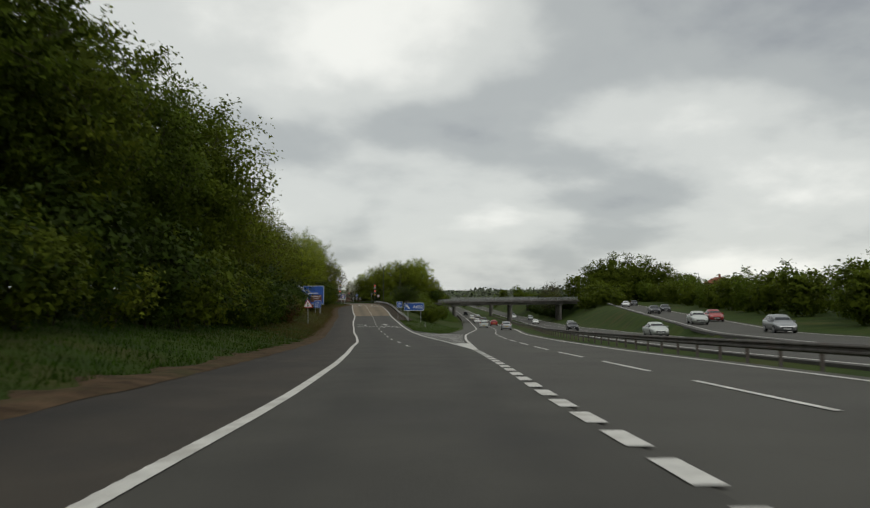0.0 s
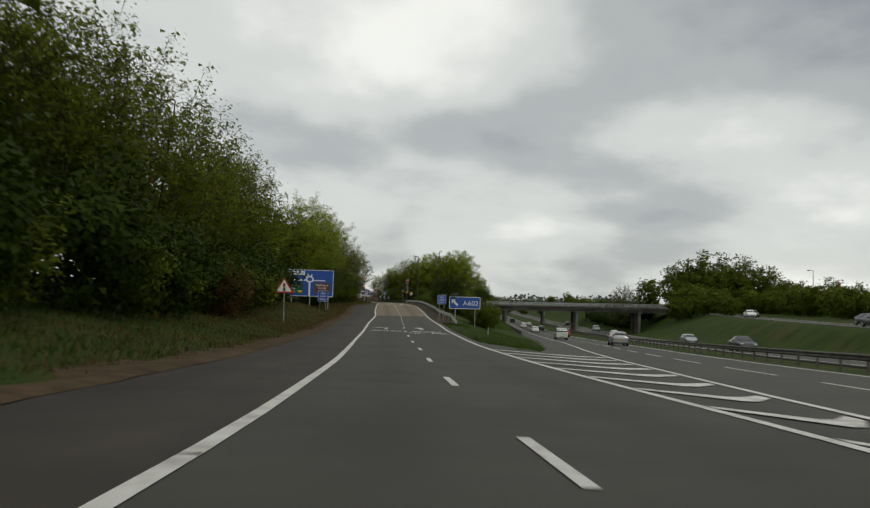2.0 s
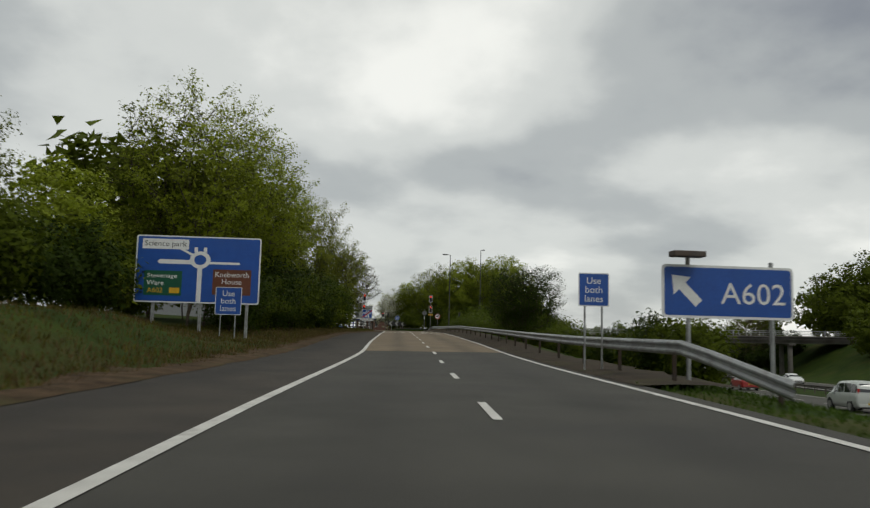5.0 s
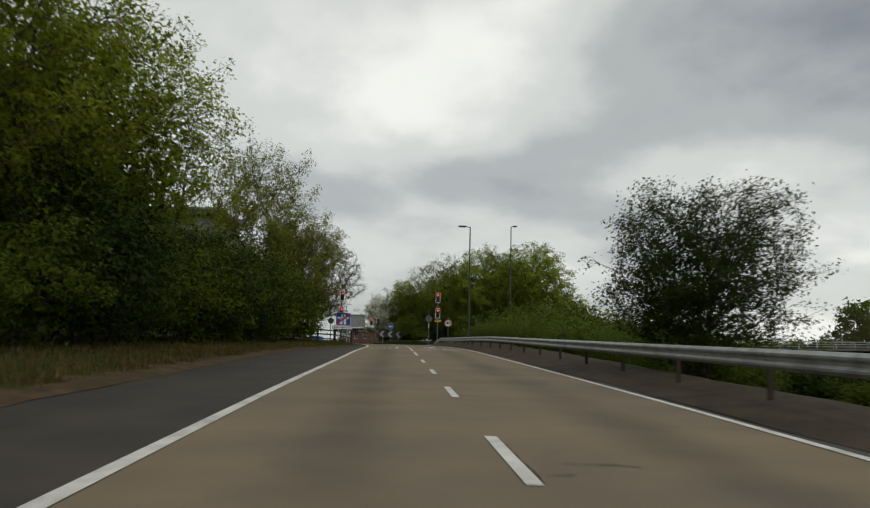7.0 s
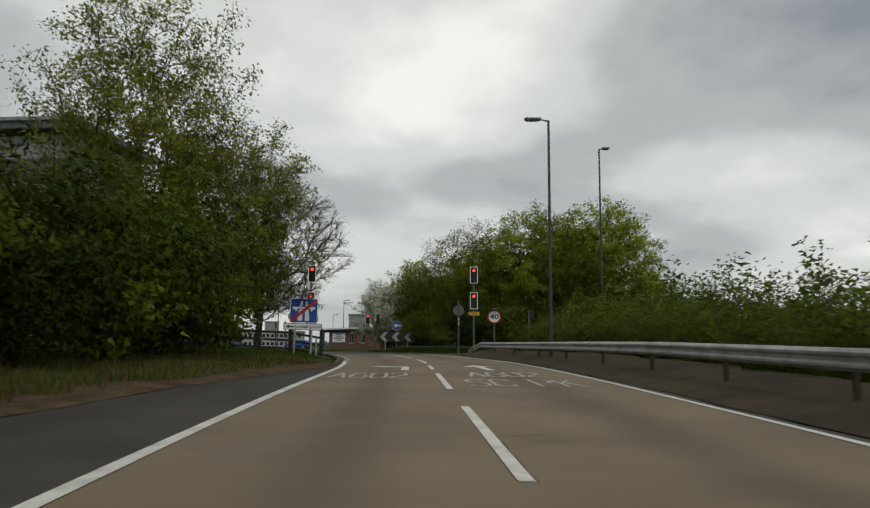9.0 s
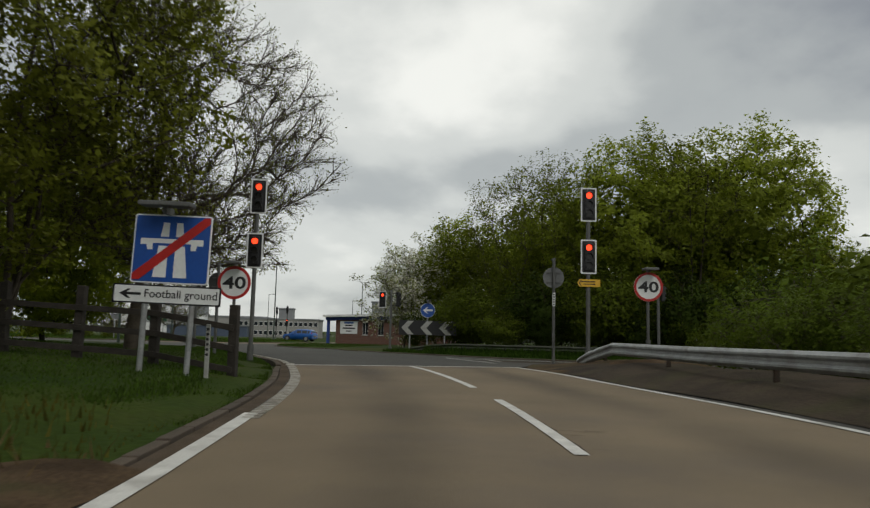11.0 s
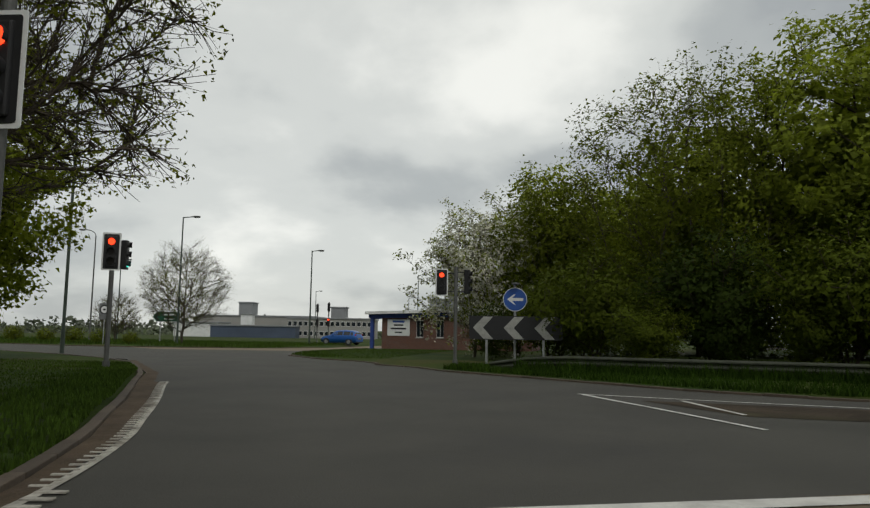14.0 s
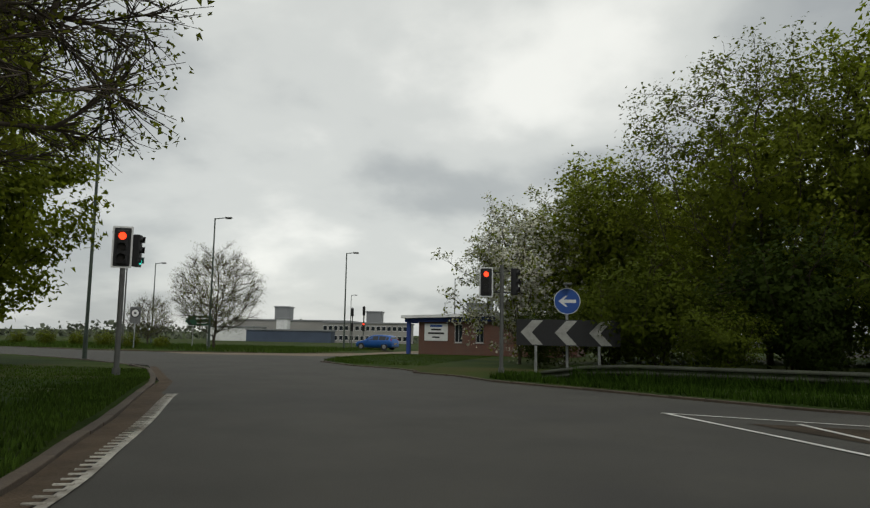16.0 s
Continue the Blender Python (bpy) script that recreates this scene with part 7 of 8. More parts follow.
on_opp(215, 1, white_p, "white saloon on the opposite carriageway", "saloon")
on_opp(275, 2, silver, "silver people carrier on the opposite carriageway", "mpv")
on_opp(300, 1, white_p, "white hatchback on the opposite carriageway", "hatch")
on_opp(340, 2, dark_p, "dark hatchback on the opposite carriageway", "hatch")
on_far_slip(60, 1.7, silver, "grey estate car on the far slip road", "hatch")
on_far_slip(80, -1.7, pale, "pale gold saloon on the far slip road", "saloon")
on_far_slip(88, 1.7, red_p, "red saloon on the far slip road", "saloon")
on_far_slip(122, -1.7, dark_p, "dark saloon on the far slip road", "saloon")
on_far_slip(134, 1.7, dark_p, "black saloon on the far slip road", "saloon")
on_far_slip(186, -1.7, white_p, "white saloon on the far slip road", "saloon")
on_far_slip(200, 1.7, dark_p, "dark hatchback on the far slip road", "hatch")
car(-42.6, 308.0, float(land(-42.6, 308.0)) + 0.03, 78, blue_p, "bright blue hatchback crossing the far side of the roundabout", "hatch")


# ---- trees ----
def grow(seed, height, base, radius, nodes, lean=0.0, flat=1.0, trunk_top=0.8, droop=0.0, wander=0.25, multi=1, offset=(0, 0), rough=1.0, shell=0.42, clear=None, dip=None, rim=None, align=0.0):
    """A branching skeleton: trunk, then points of an uneven crown joined to the nearest wood. Returns places, parents and the crown points."""
    rs = np.random.RandomState(seed)
    P, par = [], []
    for m in range(multi):
        a = rs.uniform(0, 6.28)
        k0 = -1
        steps = max(4, int(height * trunk_top / 0.9))
        x = y = 0.0
        for k in range(steps + 1):
            z = height * trunk_top * k / steps - (0.3 if k == 0 else 0)
            if k:
                x += rs.normal(0, 0.06) + (math.cos(a) * 0.16 if multi > 1 else lean * 0.2) + offset[0] * 0.5 / steps
                y += rs.normal(0, 0.06) + (math.sin(a) * 0.16 if multi > 1 else 0) + offset[1] * 0.5 / steps
            P.append((x, y, z))
            par.append(k0)
            k0 = len(P) - 1
    mid, hz = (base + height) / 2, (height - base) / 2
    ph = rs.uniform(0, 6.28, 6)
    pts = []
    while len(pts) < nodes:
        d = rs.normal(size=3)
        d /= np.linalg.norm(d)
        az, el = math.atan2(d[1], d[0]), math.asin(d[2])
        lump = 1 + 0.16 * math.sin(3 * az + ph[0]) * math.cos(2 * el + ph[1]) + 0.12 * math.sin(5 * az + ph[2] + 3 * el) + 0.08 * math.sin(9 * az + 7 * el + ph[3])
        r = rs.uniform(0.12, 1.0) ** shell * (1 + (lump - 1) * rough)
        q = np.array([d[0] * r * radius, d[1] * r * radius, d[2] * r * hz * flat])
        if d[2] < 0:
            q[:2] *= 1 - 0.25 * (d[2] ** 2)
        w = 0.5 + 0.5 * (q[2] / hz)
        q[0] += offset[0] * (0.4 + 0.6 * w)
        q[1] += offset[1] * (0.4 + 0.6 * w)
        q[2] += mid - droop * (math.hypot(q[0], q[1]) / radius) ** 2
        if dip:
            q[2] -= dip[2] * max(0.0, (q[0] * dip[0] + q[1] * dip[1]) / radius) ** 2
        over = rim and ((q[1] > 3.5 and q[0] > rim[0] - rim[1] * (q[1] - 5) + 0.22 * (q[2] - 7.5)) or (q[0] > 3.2 and q[2] < base + rim[2]))
        if q[2] > 0.3 and not over and not (clear and q[0] > clear[0] and q[1] < clear[1]):
            pts.append(q)
    pts = np.array(pts)
    order = np.argsort(np.hypot(pts[:, 0] - offset[0] * .5, pts[:, 1] - offset[1] * .5) + 0.35 * np.abs(pts[:, 2] - base))
    pts = pts[order]
    cap = len(P) + 5 * nodes
    A = np.zeros((cap, 3))
    A[:len(P)] = P
    n = len(P)
    way = np.zeros((cap, 3))
    for i in range(n):
        way[i] = A[i] - A[par[i]] if par[i] >= 0 else (0, 0, 1)
        way[i] /= np.linalg.norm(way[i]) + 1e-6
    tips = []
    for q in pts:
        D = A[:n] - q
        cost = np.sqrt((D * D).sum(1)) + 0.7 * np.maximum(D[:, 2] + 0.15, 0)
        if align:
            cost += align * (np.sqrt((D * D).sum(1)) + (D * way[:n]).sum(1))
        cost[0] += 3
        j = int(cost.argmin())
        gap = q - A[j]
        L = np.linalg.norm(gap)
        steps = max(1, min(4, int(L / 0.6)))
        for k in range(1, steps + 1):
            u = k / steps
            pos = (q - gap) + gap * u
            if k < steps:
                pos = pos + rs.normal(0, 0.07 * L / steps, 3) + np.array([0, 0, -0.10 * L * math.sin(math.pi * u)])
            A[n] = pos
            par.append(j if k == 1 else n - 1)
            way[n] = (pos - A[par[-1]]) / (np.linalg.norm(pos - A[par[-1]]) + 1e-6)
            n += 1
        tips.append(n - 1)
    A, par = A[:n], np.array(par)
    # relax the branches into smooth sweeps; tips and trunk stay
    fixed = np.zeros(n, bool)
    fixed[:len(P)] = True
    kids = np.bincount(par[par >= 0], minlength=n)
    fixed |= kids == 0
    for _ in range(8):
        s = np.zeros((n, 3))
        np.add.at(s, par[par >= 0], A[par >= 0])
        mean = (s / np.maximum(kids, 1)[:, None] + A[np.maximum(par, 0)]) / 2
        A = np.where(fixed[:, None], A, A * 0.45 + mean * 0.55)
    return A, par, np.array(tips), rs


def twig_arrays(A, par, tips, rs, each, length, radius, droop=0.0, bends=1, fan=0.45):
    """Fine twigs fanning from the branch ends, two bends each. Returns the wood and the twig ends."""
    V, F, ends = [], [], []
    for i in tips:
        d0 = A[i] - A[par[i]]
        d0 = d0 / (np.linalg.norm(d0) + 1e-6)
        for _ in range(each):
            d = d0 + rs.normal(0, fan, 3)
            d /= np.linalg.norm(d)
            p, r = A[i] - d0 * rs.uniform(0, 0.25), radius
            L = length * rs.uniform(0.5, 1.2)
            for k in range(bends):
                q = p + d * L / bends
                u = np.cross(d, (0.3, 0.9, 0.2))
                u /= np.linalg.norm(u)
                w = np.cross(d, u)
                b = len(V)
                r2 = r * 0.65
                for c, rr in ((p, r), (q, r2)):
                    for a in (0.0, 2.1, 4.2):
                        V.append(c + (u * math.cos(a) + w * math.sin(a)) * rr)
                for c in range(3):
                    e = (c + 1) % 3
                    F.append((b + c, b + e, b + 3 + e, b + 3 + c))
                p, r = q, r2
                d = d + rs.normal(0, 0.18, 3) + np.array([0, 0, 0.10 - droop])
                d /= np.linalg.norm(d)
            ends.append(p)
    return np.array(V), np.array(F), np.array(ends)


def wood_arrays(A, par, r_tip, power=2.3, limit=1.0):
    n = len(A)
    acc = np.zeros(n)
    kids = np.zeros(n, int)
    for i in range(n - 1, 0, -1):
        if kids[i] == 0:
            acc[i] = r_tip ** power
        if par[i] >= 0:
            acc[par[i]] += acc[i]
            kids[par[i]] += 1
    r = np.minimum(acc ** (1 / power), limit)
    V, F = [], []
    for i in range(1, n):
        j = par[i]
        if j < 0:
            continue
        a, b = A[j], A[i]
        d = b - a
        L = np.linalg.norm(d)
        if L < 1e-4:
            continue
        d = d / L
        u = np.cross(d, (0.3, 0.9, 0.2))
        u /= np.linalg.norm(u)
        w = np.cross(d, u)
        ra, rb = min(r[j], r[i] * 1.35), r[i]
        k = 7 if ra > 0.08 else 4 if ra > 0.03 else 3
        base = len(V)
        for p, rr in ((a, ra), (b, rb)):
            for c in range(k):
                t = 2 * math.pi * c / k
                V.append(p + (u * math.cos(t) + w * math.sin(t)) * rr)
        for c in range(k):
            e = (c + 1) % k
            F.append((base + c, base + e, base + k + e, base + k + c))
    return np.array(V), np.array(F)


def leaf_arrays(A, tips, rs, count, size, sigma, centre, plain=False, up=0.9):
    """Small folded leaves in clumps about the twig ends."""
    c = A[tips[rs.randint(0, len(tips), count)]] + rs.normal(0, sigma, (count, 3)) * (1, 1, 0.7)
    out = c - centre
    out /= np.linalg.norm(out, axis=1, keepdims=True) + 1e-6
    nrm = rs.normal(size=(count, 3)) * 0.8 + out * 0.8 + np.array([0, 0, up])
    nrm /= np.linalg.norm(nrm, axis=1, keepdims=True)
    nrm *= np.where((nrm * out).sum(1, keepdims=True) < -0.1, -1, 1)
    soft = nrm * 0.45 + out * 0.55
    soft /= np.linalg.norm(soft, axis=1, keepdims=True)
    t = np.cross(nrm, rs.normal(size=(count, 3)))
    t /= np.linalg.norm(t, axis=1, keepdims=True)
    b = np.cross(nrm, t)
    s = size * rs.uniform(0.6, 1.35, (count, 1))
    if plain:
        v = np.stack([c - t * s * 0.48 + b * s * 0.36, c - t * s * 0.48 - b * s * 0.36, c + t * s * 0.56], 1).reshape(-1, 3)
        return v, np.arange(count * 3).reshape(-1, 3), np.repeat(soft, 3, 0)
    fold = nrm * s * 0.18
    v = np.stack([c - t * s * 0.5, c - b * s * 0.33 + fold, c + t * s * 0.55, c + b * s * 0.33 + fold], 1).reshape(-1, 3)
    f = np.arange(count * 4).reshape(-1, 4)
    return v, f, np.repeat(soft, 4, 0)


def make_tree(name, label, category, seed, height, base, radius, nodes, leaves, size, leaf_mat, bark, r_tip=0.012, sigma=0.45, extra=None, twigs=None, plain=False, core=0, core_size=0.75, clump=1.0, **kw):
    A, par, tips, rs = grow(seed, height, base, radius, nodes, **kw)
    t = new(name)
    tagged(t, label, category)
    wv, wf = wood_arrays(A, par, r_tip)
    part("trunk", mesh_np("trunk", wv, wf, M[bark], True), M[bark], t)
    off = kw.get("offset", (0, 0))
    if twigs:
        tv, tf, ends = twig_arrays(A, par, tips, rs, *twigs)
        tagged(part("fine_branchwork", mesh_np("fine_branchwork", tv, tf, M[bark], True), M[bark], t), kind="stuff")
        A, tips = ends, np.arange(len(ends))
    centre = np.array([off[0] * .6, off[1] * .6, (base + height) / 2])
    if leaves:
        lv, lf, ln = leaf_arrays(A, tips, rs, leaves, size, sigma, centre, plain)
        part("crown", mesh_np("crown", lv, lf, M[leaf_mat], normals=ln), M[leaf_mat], t)
    if core:
        core, core_size = int(core * 1.7), core_size * 0.68
        d = rs.normal(size=(core, 3))
        d *= rs.uniform(0.2, 0.66, (core, 1)) / np.linalg.norm(d, axis=1, keepdims=True)
        c = centre + d * (radius, radius, (height - base) / 2)
        cv, cf, cn = leaf_arrays(c, np.arange(core), rs, core, core_size, 0.01, centre, True)
        part("inner_foliage", mesh_np("inner_foliage", cv, cf, M[leaf_mat], normals=cn), M[leaf_mat], t)
    if extra:
        count, esize, emat, ename = extra
        tips = tips[rs.permutation(len(tips))[:int(len(tips) * clump)]] if clump < 1 else tips
        lv, lf, ln = leaf_arrays(A, tips, rs, count, esize, sigma * 0.9, centre, plain)
        part(ename, mesh_np(ename, lv, lf, M[emat], normals=ln), M[emat], t)
    return t


PLACED = set()


def put(tree, x, y, s=1.0, turn=0.0, sink=0.15, sz=None, label=""):
    """Moves a new tree or sets a copy of it."""
    m = Matrix.Translation((x, y, float(land(x, y)) - sink)) @ Matrix.Rotation(radians(turn), 4, "Z")
    if tree.name in PLACED:
        ob = copy_thing(tree, m)
    else:
        ob = tree
        ob.matrix_basis = m
        PLACED.add(tree.name)
    ob.scale = (s, s, sz or s)
    if label:
        ob["label"] = label
    return ob


OAK = make_tree("broadleaf_tree", "tall broadleaf tree in fresh dark green leaf", "tree", 11, 16, 2.2, 4.6, 260, 11500, 0.27, "leaf_green", "bark_dark", sigma=0.5, plain=True, core=700, core_size=0.8, clump=0.25, extra=(2600, 0.25, "leaf_scrub", "young_leaves"))
MAPLE = make_tree("broadleaf_tree", "dense yellow-green maple in spring leaf", "tree", 12, 14, 2.0, 4.6, 240, 10500, 0.30, "leaf_yellow", "bark", sigma=0.5, plain=True, core=600, core_size=0.8)
OLIVE = make_tree("broadleaf_tree", "broadleaf tree with thin olive young leaves", "tree", 13, 15, 2.2, 4.4, 320, 8600, 0.26, "leaf_olive", "bark", sigma=0.5, plain=True, core=420, core_size=0.7)
SPARSE = make_tree("broadleaf_tree", "tall half-bare tree with visible twigs and young leaves", "tree", 14, 17, 3.5, 4.2, 300, 6200, 0.24, "leaf_olive", "bark_dark", sigma=0.3, r_tip=0.016, multi=3, twigs=(3, 0.9, 0.010), plain=True)
FAR = make_tree("broadleaf_tree", "distant green broadleaf tree", "tree", 15, 12, 1.0, 4.6, 80, 1700, 0.72, "leaf_scrub", "bark", sigma=0.6, plain=True, core=90, core_size=1.2)
FAR_DARK = make_tree("broadleaf_tree", "distant darker broadleaf tree", "tree", 16, 11, 0.8, 4.6, 80, 1700, 0.72, "leaf_green", "bark_dark", sigma=0.6, plain=True, core=90, core_size=1.2)
BUSH = make_tree("bush", "dense dark green roadside bush", "bush", 17, 5.0, 0.2, 2.7, 110, 3800, 0.27, "leaf_green", "bark_dark", sigma=0.4, multi=4, trunk_top=0.5, plain=True, core=300, core_size=0.5)
BUSH_DARK = make_tree("bush", "shaded dark green undergrowth bush", "bush", 18, 5.5, 0.2, 2.9, 110, 4000, 0.27, "leaf_dark", "bark_dark", sigma=0.4, multi=4, trunk_top=0.5, plain=True, core=320, core_size=0.5)
BUSH_OLIVE = make_tree("bush", "olive brown scrubby bush with thin leaves", "bush", 19, 4.0, 0.2, 2.3, 110, 2100, 0.26, "leaf_olive", "bark", sigma=0.35, multi=5, trunk_top=0.5, plain=True)

HEDGE = make_tree("bush", "dense dark green hedge bush in small leaf", "bush", 51, 5.2, 0.0, 2.9, 150, 5600, 0.155, "leaf_dark", "bark_dark", sigma=0.34, multi=4, trunk_top=0.5, plain=True, core=620, core_size=0.36)
THICKET = make_tree("bush", "dense green thicket bush beneath the trees", "bush", 52, 5.0, 0.0, 2.8, 150, 5600, 0.155, "leaf_green", "bark_dark", sigma=0.34, multi=4, trunk_top=0.5, plain=True, core=620, core_size=0.36)

YOUNG = make_tree("broadleaf_tree", "tall tree with many fine stems in pale young leaf", "tree", 53, 16.5, 3.0, 4.6, 360, 12500, 0.175, "leaf_yellow", "bark", r_tip=0.013, sigma=0.26, twigs=(3, 0.8, 0.009), multi=3, trunk_top=0.7, rough=0.6, plain=True, core=220, core_size=0.6)

# the wood on the left of the slip road: front trees, undergrowth, trees behind
rs = random.Random(21)
FINE = make_tree("broadleaf_tree", "tall broadleaf tree in small dark green leaf", "tree", 61, 16, 2.0, 4.6, 340, 13500, 0.24, "leaf_deep", "bark_dark", sigma=0.42, plain=True, core=900, core_size=0.8, clump=0.22, extra=(3000, 0.23, "leaf_scrub", "young_leaves"))
FINE_SPRING = make_tree("broadleaf_tree", "tall tree in small deep green spring leaf", "tree", 62, 15, 2.0, 4.6, 340, 13000, 0.24, "leaf_green", "bark", sigma=0.42, plain=True, core=800, core_size=0.8, clump=0.22, extra=(3000, 0.23, "leaf_olive", "young_leaves"))
WOOD = [(OAK, 1.0), (OAK, 1.08), (OAK, 1.15), (OLIVE, 1.1), (OAK, 1.04), (OLIVE, 1.0)]


def wood_x(y, d):
    return float(x_edge(y)) - d


k = 0
for y in np.arange(6, 126, 6.2):
    kind, s = WOOD[k % len(WOOD)] if y < 68 else (SPARSE, (0.80, 0.88)[k % 2] if y < 109 else (0.92, 1.0)[k % 2])
    if y < 46:
        kind, s = ((FINE, 1.0), (FINE_SPRING, 1.0), (FINE, 1.1))[k % 3]
    if 109 < y < 116:
        s *= 0.8
    if 84 < y < 97:
        s *= 1.1
    if 46 < y < 68:
        s *= 1.06
    k += 1
    put(kind, wood_x(y, 9.5 + rs.uniform(-0.8, 1.2)), y + rs.uniform(-1, 1), s * rs.uniform(0.86, 1.04), rs.uniform(0, 360))
for y in np.arange(12, 125, 15.0):
    kind = (FAR_DARK, SPARSE, OLIVE)[k % 3]
    if 80 < y < 125:
        continue
    k += 1
    put(kind, wood_x(y, 16 + rs.uniform(-1, 1.5)), y, rs.uniform(0.95, 1.1) * (1.35 if kind is FAR_DARK else 1), rs.uniform(0, 360))
for y in np.arange(4, 128, 4.8):
    put((BUSH_DARK, BUSH, BUSH_DARK, BUSH_OLIVE)[k % 4], wood_x(y, 6.8 + rs.uniform(-0.5, 0.9)), y, rs.uniform(0.75, 1.15), rs.uniform(0, 360))
    k += 1
for y in np.arange(64, 92, 5.5):
    put(OLIVE, wood_x(y, 12.6), y, 0.86, y * 29)
for y in np.arange(84, 126, 7.0):
    put(FAR_DARK, wood_x(y, 15.5), y, 0.85, y * 17)
RUSSET = make_tree("bush", "russet brown-leaved shrub at the edge of the wood", "bush", 71, 4.4, 0.2, 2.3, 130, 5200, 0.16, "leaf_russet", "bark_dark", sigma=0.3, multi=4, trunk_top=0.5, plain=True)
put(RUSSET, wood_x(97.5, 5.9), 97.5, 0.9, 30)
put(RUSSET, wood_x(101.5, 6.4), 102, 0.7, 160)
# tall half-bare pair by the warning sign, then lower trees round the direction sign
put(SPARSE, wood_x(118, 10.6), 120, 0.95, 40)
put(SPARSE, wood_x(126, 12.6), 128, 0.9, 140)
put(SPARSE, -35.8, 213.0, 0.74, 60)
put(OLIVE, wood_x(112, 12.5), 114, 1.1, 20)
for y in np.arange(134, 168, 5.2):
    put((BUSH, OLIVE, BUSH_DARK, MAPLE)[k % 4], wood_x(y, 13.0 + rs.uniform(-0.4, 1.0)), y, rs.uniform(0.53, 0.65) * (1.5 if k % 4 in (0, 2) else 1.0), rs.uniform(0, 360))
    k += 1
put(SPARSE, wood_x(166, 12.5), 168, 0.98, 250)
for y in np.arange(168, 201, 4.9):
    put((YOUNG, YOUNG, OLIVE)[k % 3], wood_x(y, 8.6 + rs.uniform(-0.6, 0.8)), y, rs.uniform(1.04, 1.18), rs.uniform(0, 360))
    k += 1
for y in np.arange(172, 200, 9):
    put(FAR_DARK, wood_x(y, 16), y, rs.uniform(1.3, 1.45), rs.uniform(0, 360))
for y in np.arange(132, 226, 4.4):
    put((BUSH, BUSH_DARK, BUSH_DARK, BUSH_OLIVE)[k % 4] if y < 163 else (THICKET, HEDGE, HEDGE, THICKET)[k % 4] if y < 200 else (BUSH_OLIVE, HEDGE)[k % 2], wood_x(y, (11.6 if y < 163 else 6.3) + rs.uniform(-0.4, 0.7)), y, rs.uniform(0.7, 1.1) * (1.4 if 178 < y < 203 else 1.0), rs.uniform(0, 360))
    k += 1
for y in np.arange(183, 205, 4.2):
    put(HEDGE, wood_x(y, 8.8 + rs.uniform(-0.4, 0.6)), y, rs.uniform(1.4, 1.6), rs.uniform(0, 360))
    k += 1
for y in np.arange(203, 228, 3.6):
    put((HEDGE, THICKET)[k % 2], wood_x(y, 7.6 + rs.uniform(-0.3, 0.6)), y, rs.uniform(1.3, 1.5), rs.uniform(0, 360))
    k += 1

# the great spreading tree by the junction, and the tall one behind the hedge
SPREAD = make_tree("spreading_tree", "wide spreading tree with drooping twigs and few small leaves", "tree", 31, 13.6, 2.6, 5.4, 2800, 19000, 0.069, "leaf_olive", "bark", r_tip=0.011, sigma=0.10, droop=0.9, dip=(0.1, 0.99, 1.25), rim=(4.05, 0.8, 2.4), twigs=(7, 0.68, 0.0105, 0.05, 2, 0.34), align=0.55, shell=0.36, clear=(2.2, 2.4), offset=(0.3, 2.9), trunk_top=0.55, rough=0.35,
                   extra=(42000, 0.07, "leaf_fan", "young_leaves"), plain=True)
put(SPREAD, -28.5, 239.0, 1.0, 0)
FAN = make_tree("fan_tree", "upright fan-shaped tree with many stems in young leaf", "tree", 32, 15, 1.5, 4.6, 600, 38000, 0.155, "leaf_fan", "bark", r_tip=0.014, sigma=0.25, twigs=(3, 0.8, 0.009), multi=6, trunk_top=0.6, plain=True)
put(FAN, -32.6, 229.5, 1.2, 30, sz=1.34)
put(FAN, -29.2, 234.0, 1.05, 150, sz=0.98)
GREEN = make_tree("broadleaf_tree", "dense yellow-green tree with low hanging branches", "tree", 33, 13.0, 0.4, 5.2, 1000, 56000, 0.185, "leaf_yellow", "bark_dark", plain=True, shell=0.3, rough=0.6, sigma=0.28, droop=0.8, core=1200, core_size=0.7)
put(GREEN, -42.6, 256.0, 1.05, 10)

# right of the slip road: a hawthorn, then scrub along the barrier
HAW = make_tree("hawthorn_tree", "dark twiggy hawthorn tree with small leaves", "tree", 34, 7.4, 0.5, 3.5, 640, 34000, 0.105, "leaf_dark", "bark_dark", r_tip=0.011, sigma=0.18, twigs=(4, 0.6, 0.0075), multi=3, trunk_top=0.6, plain=True, core=500, core_size=0.35)
put(HAW, -2.8, 180.0, 0.92, 0)
SCRUB = make_tree("bush", "scrubby green bush with upright leafy shoots", "bush", 54, 3.6, 0.1, 2.5, 110, 3700, 0.13, "leaf_scrub", "bark", r_tip=0.009, sigma=0.17, twigs=(3, 0.7, 0.006, -0.3), multi=5, trunk_top=0.5, rough=0.7, plain=True, core=110, core_size=0.4)
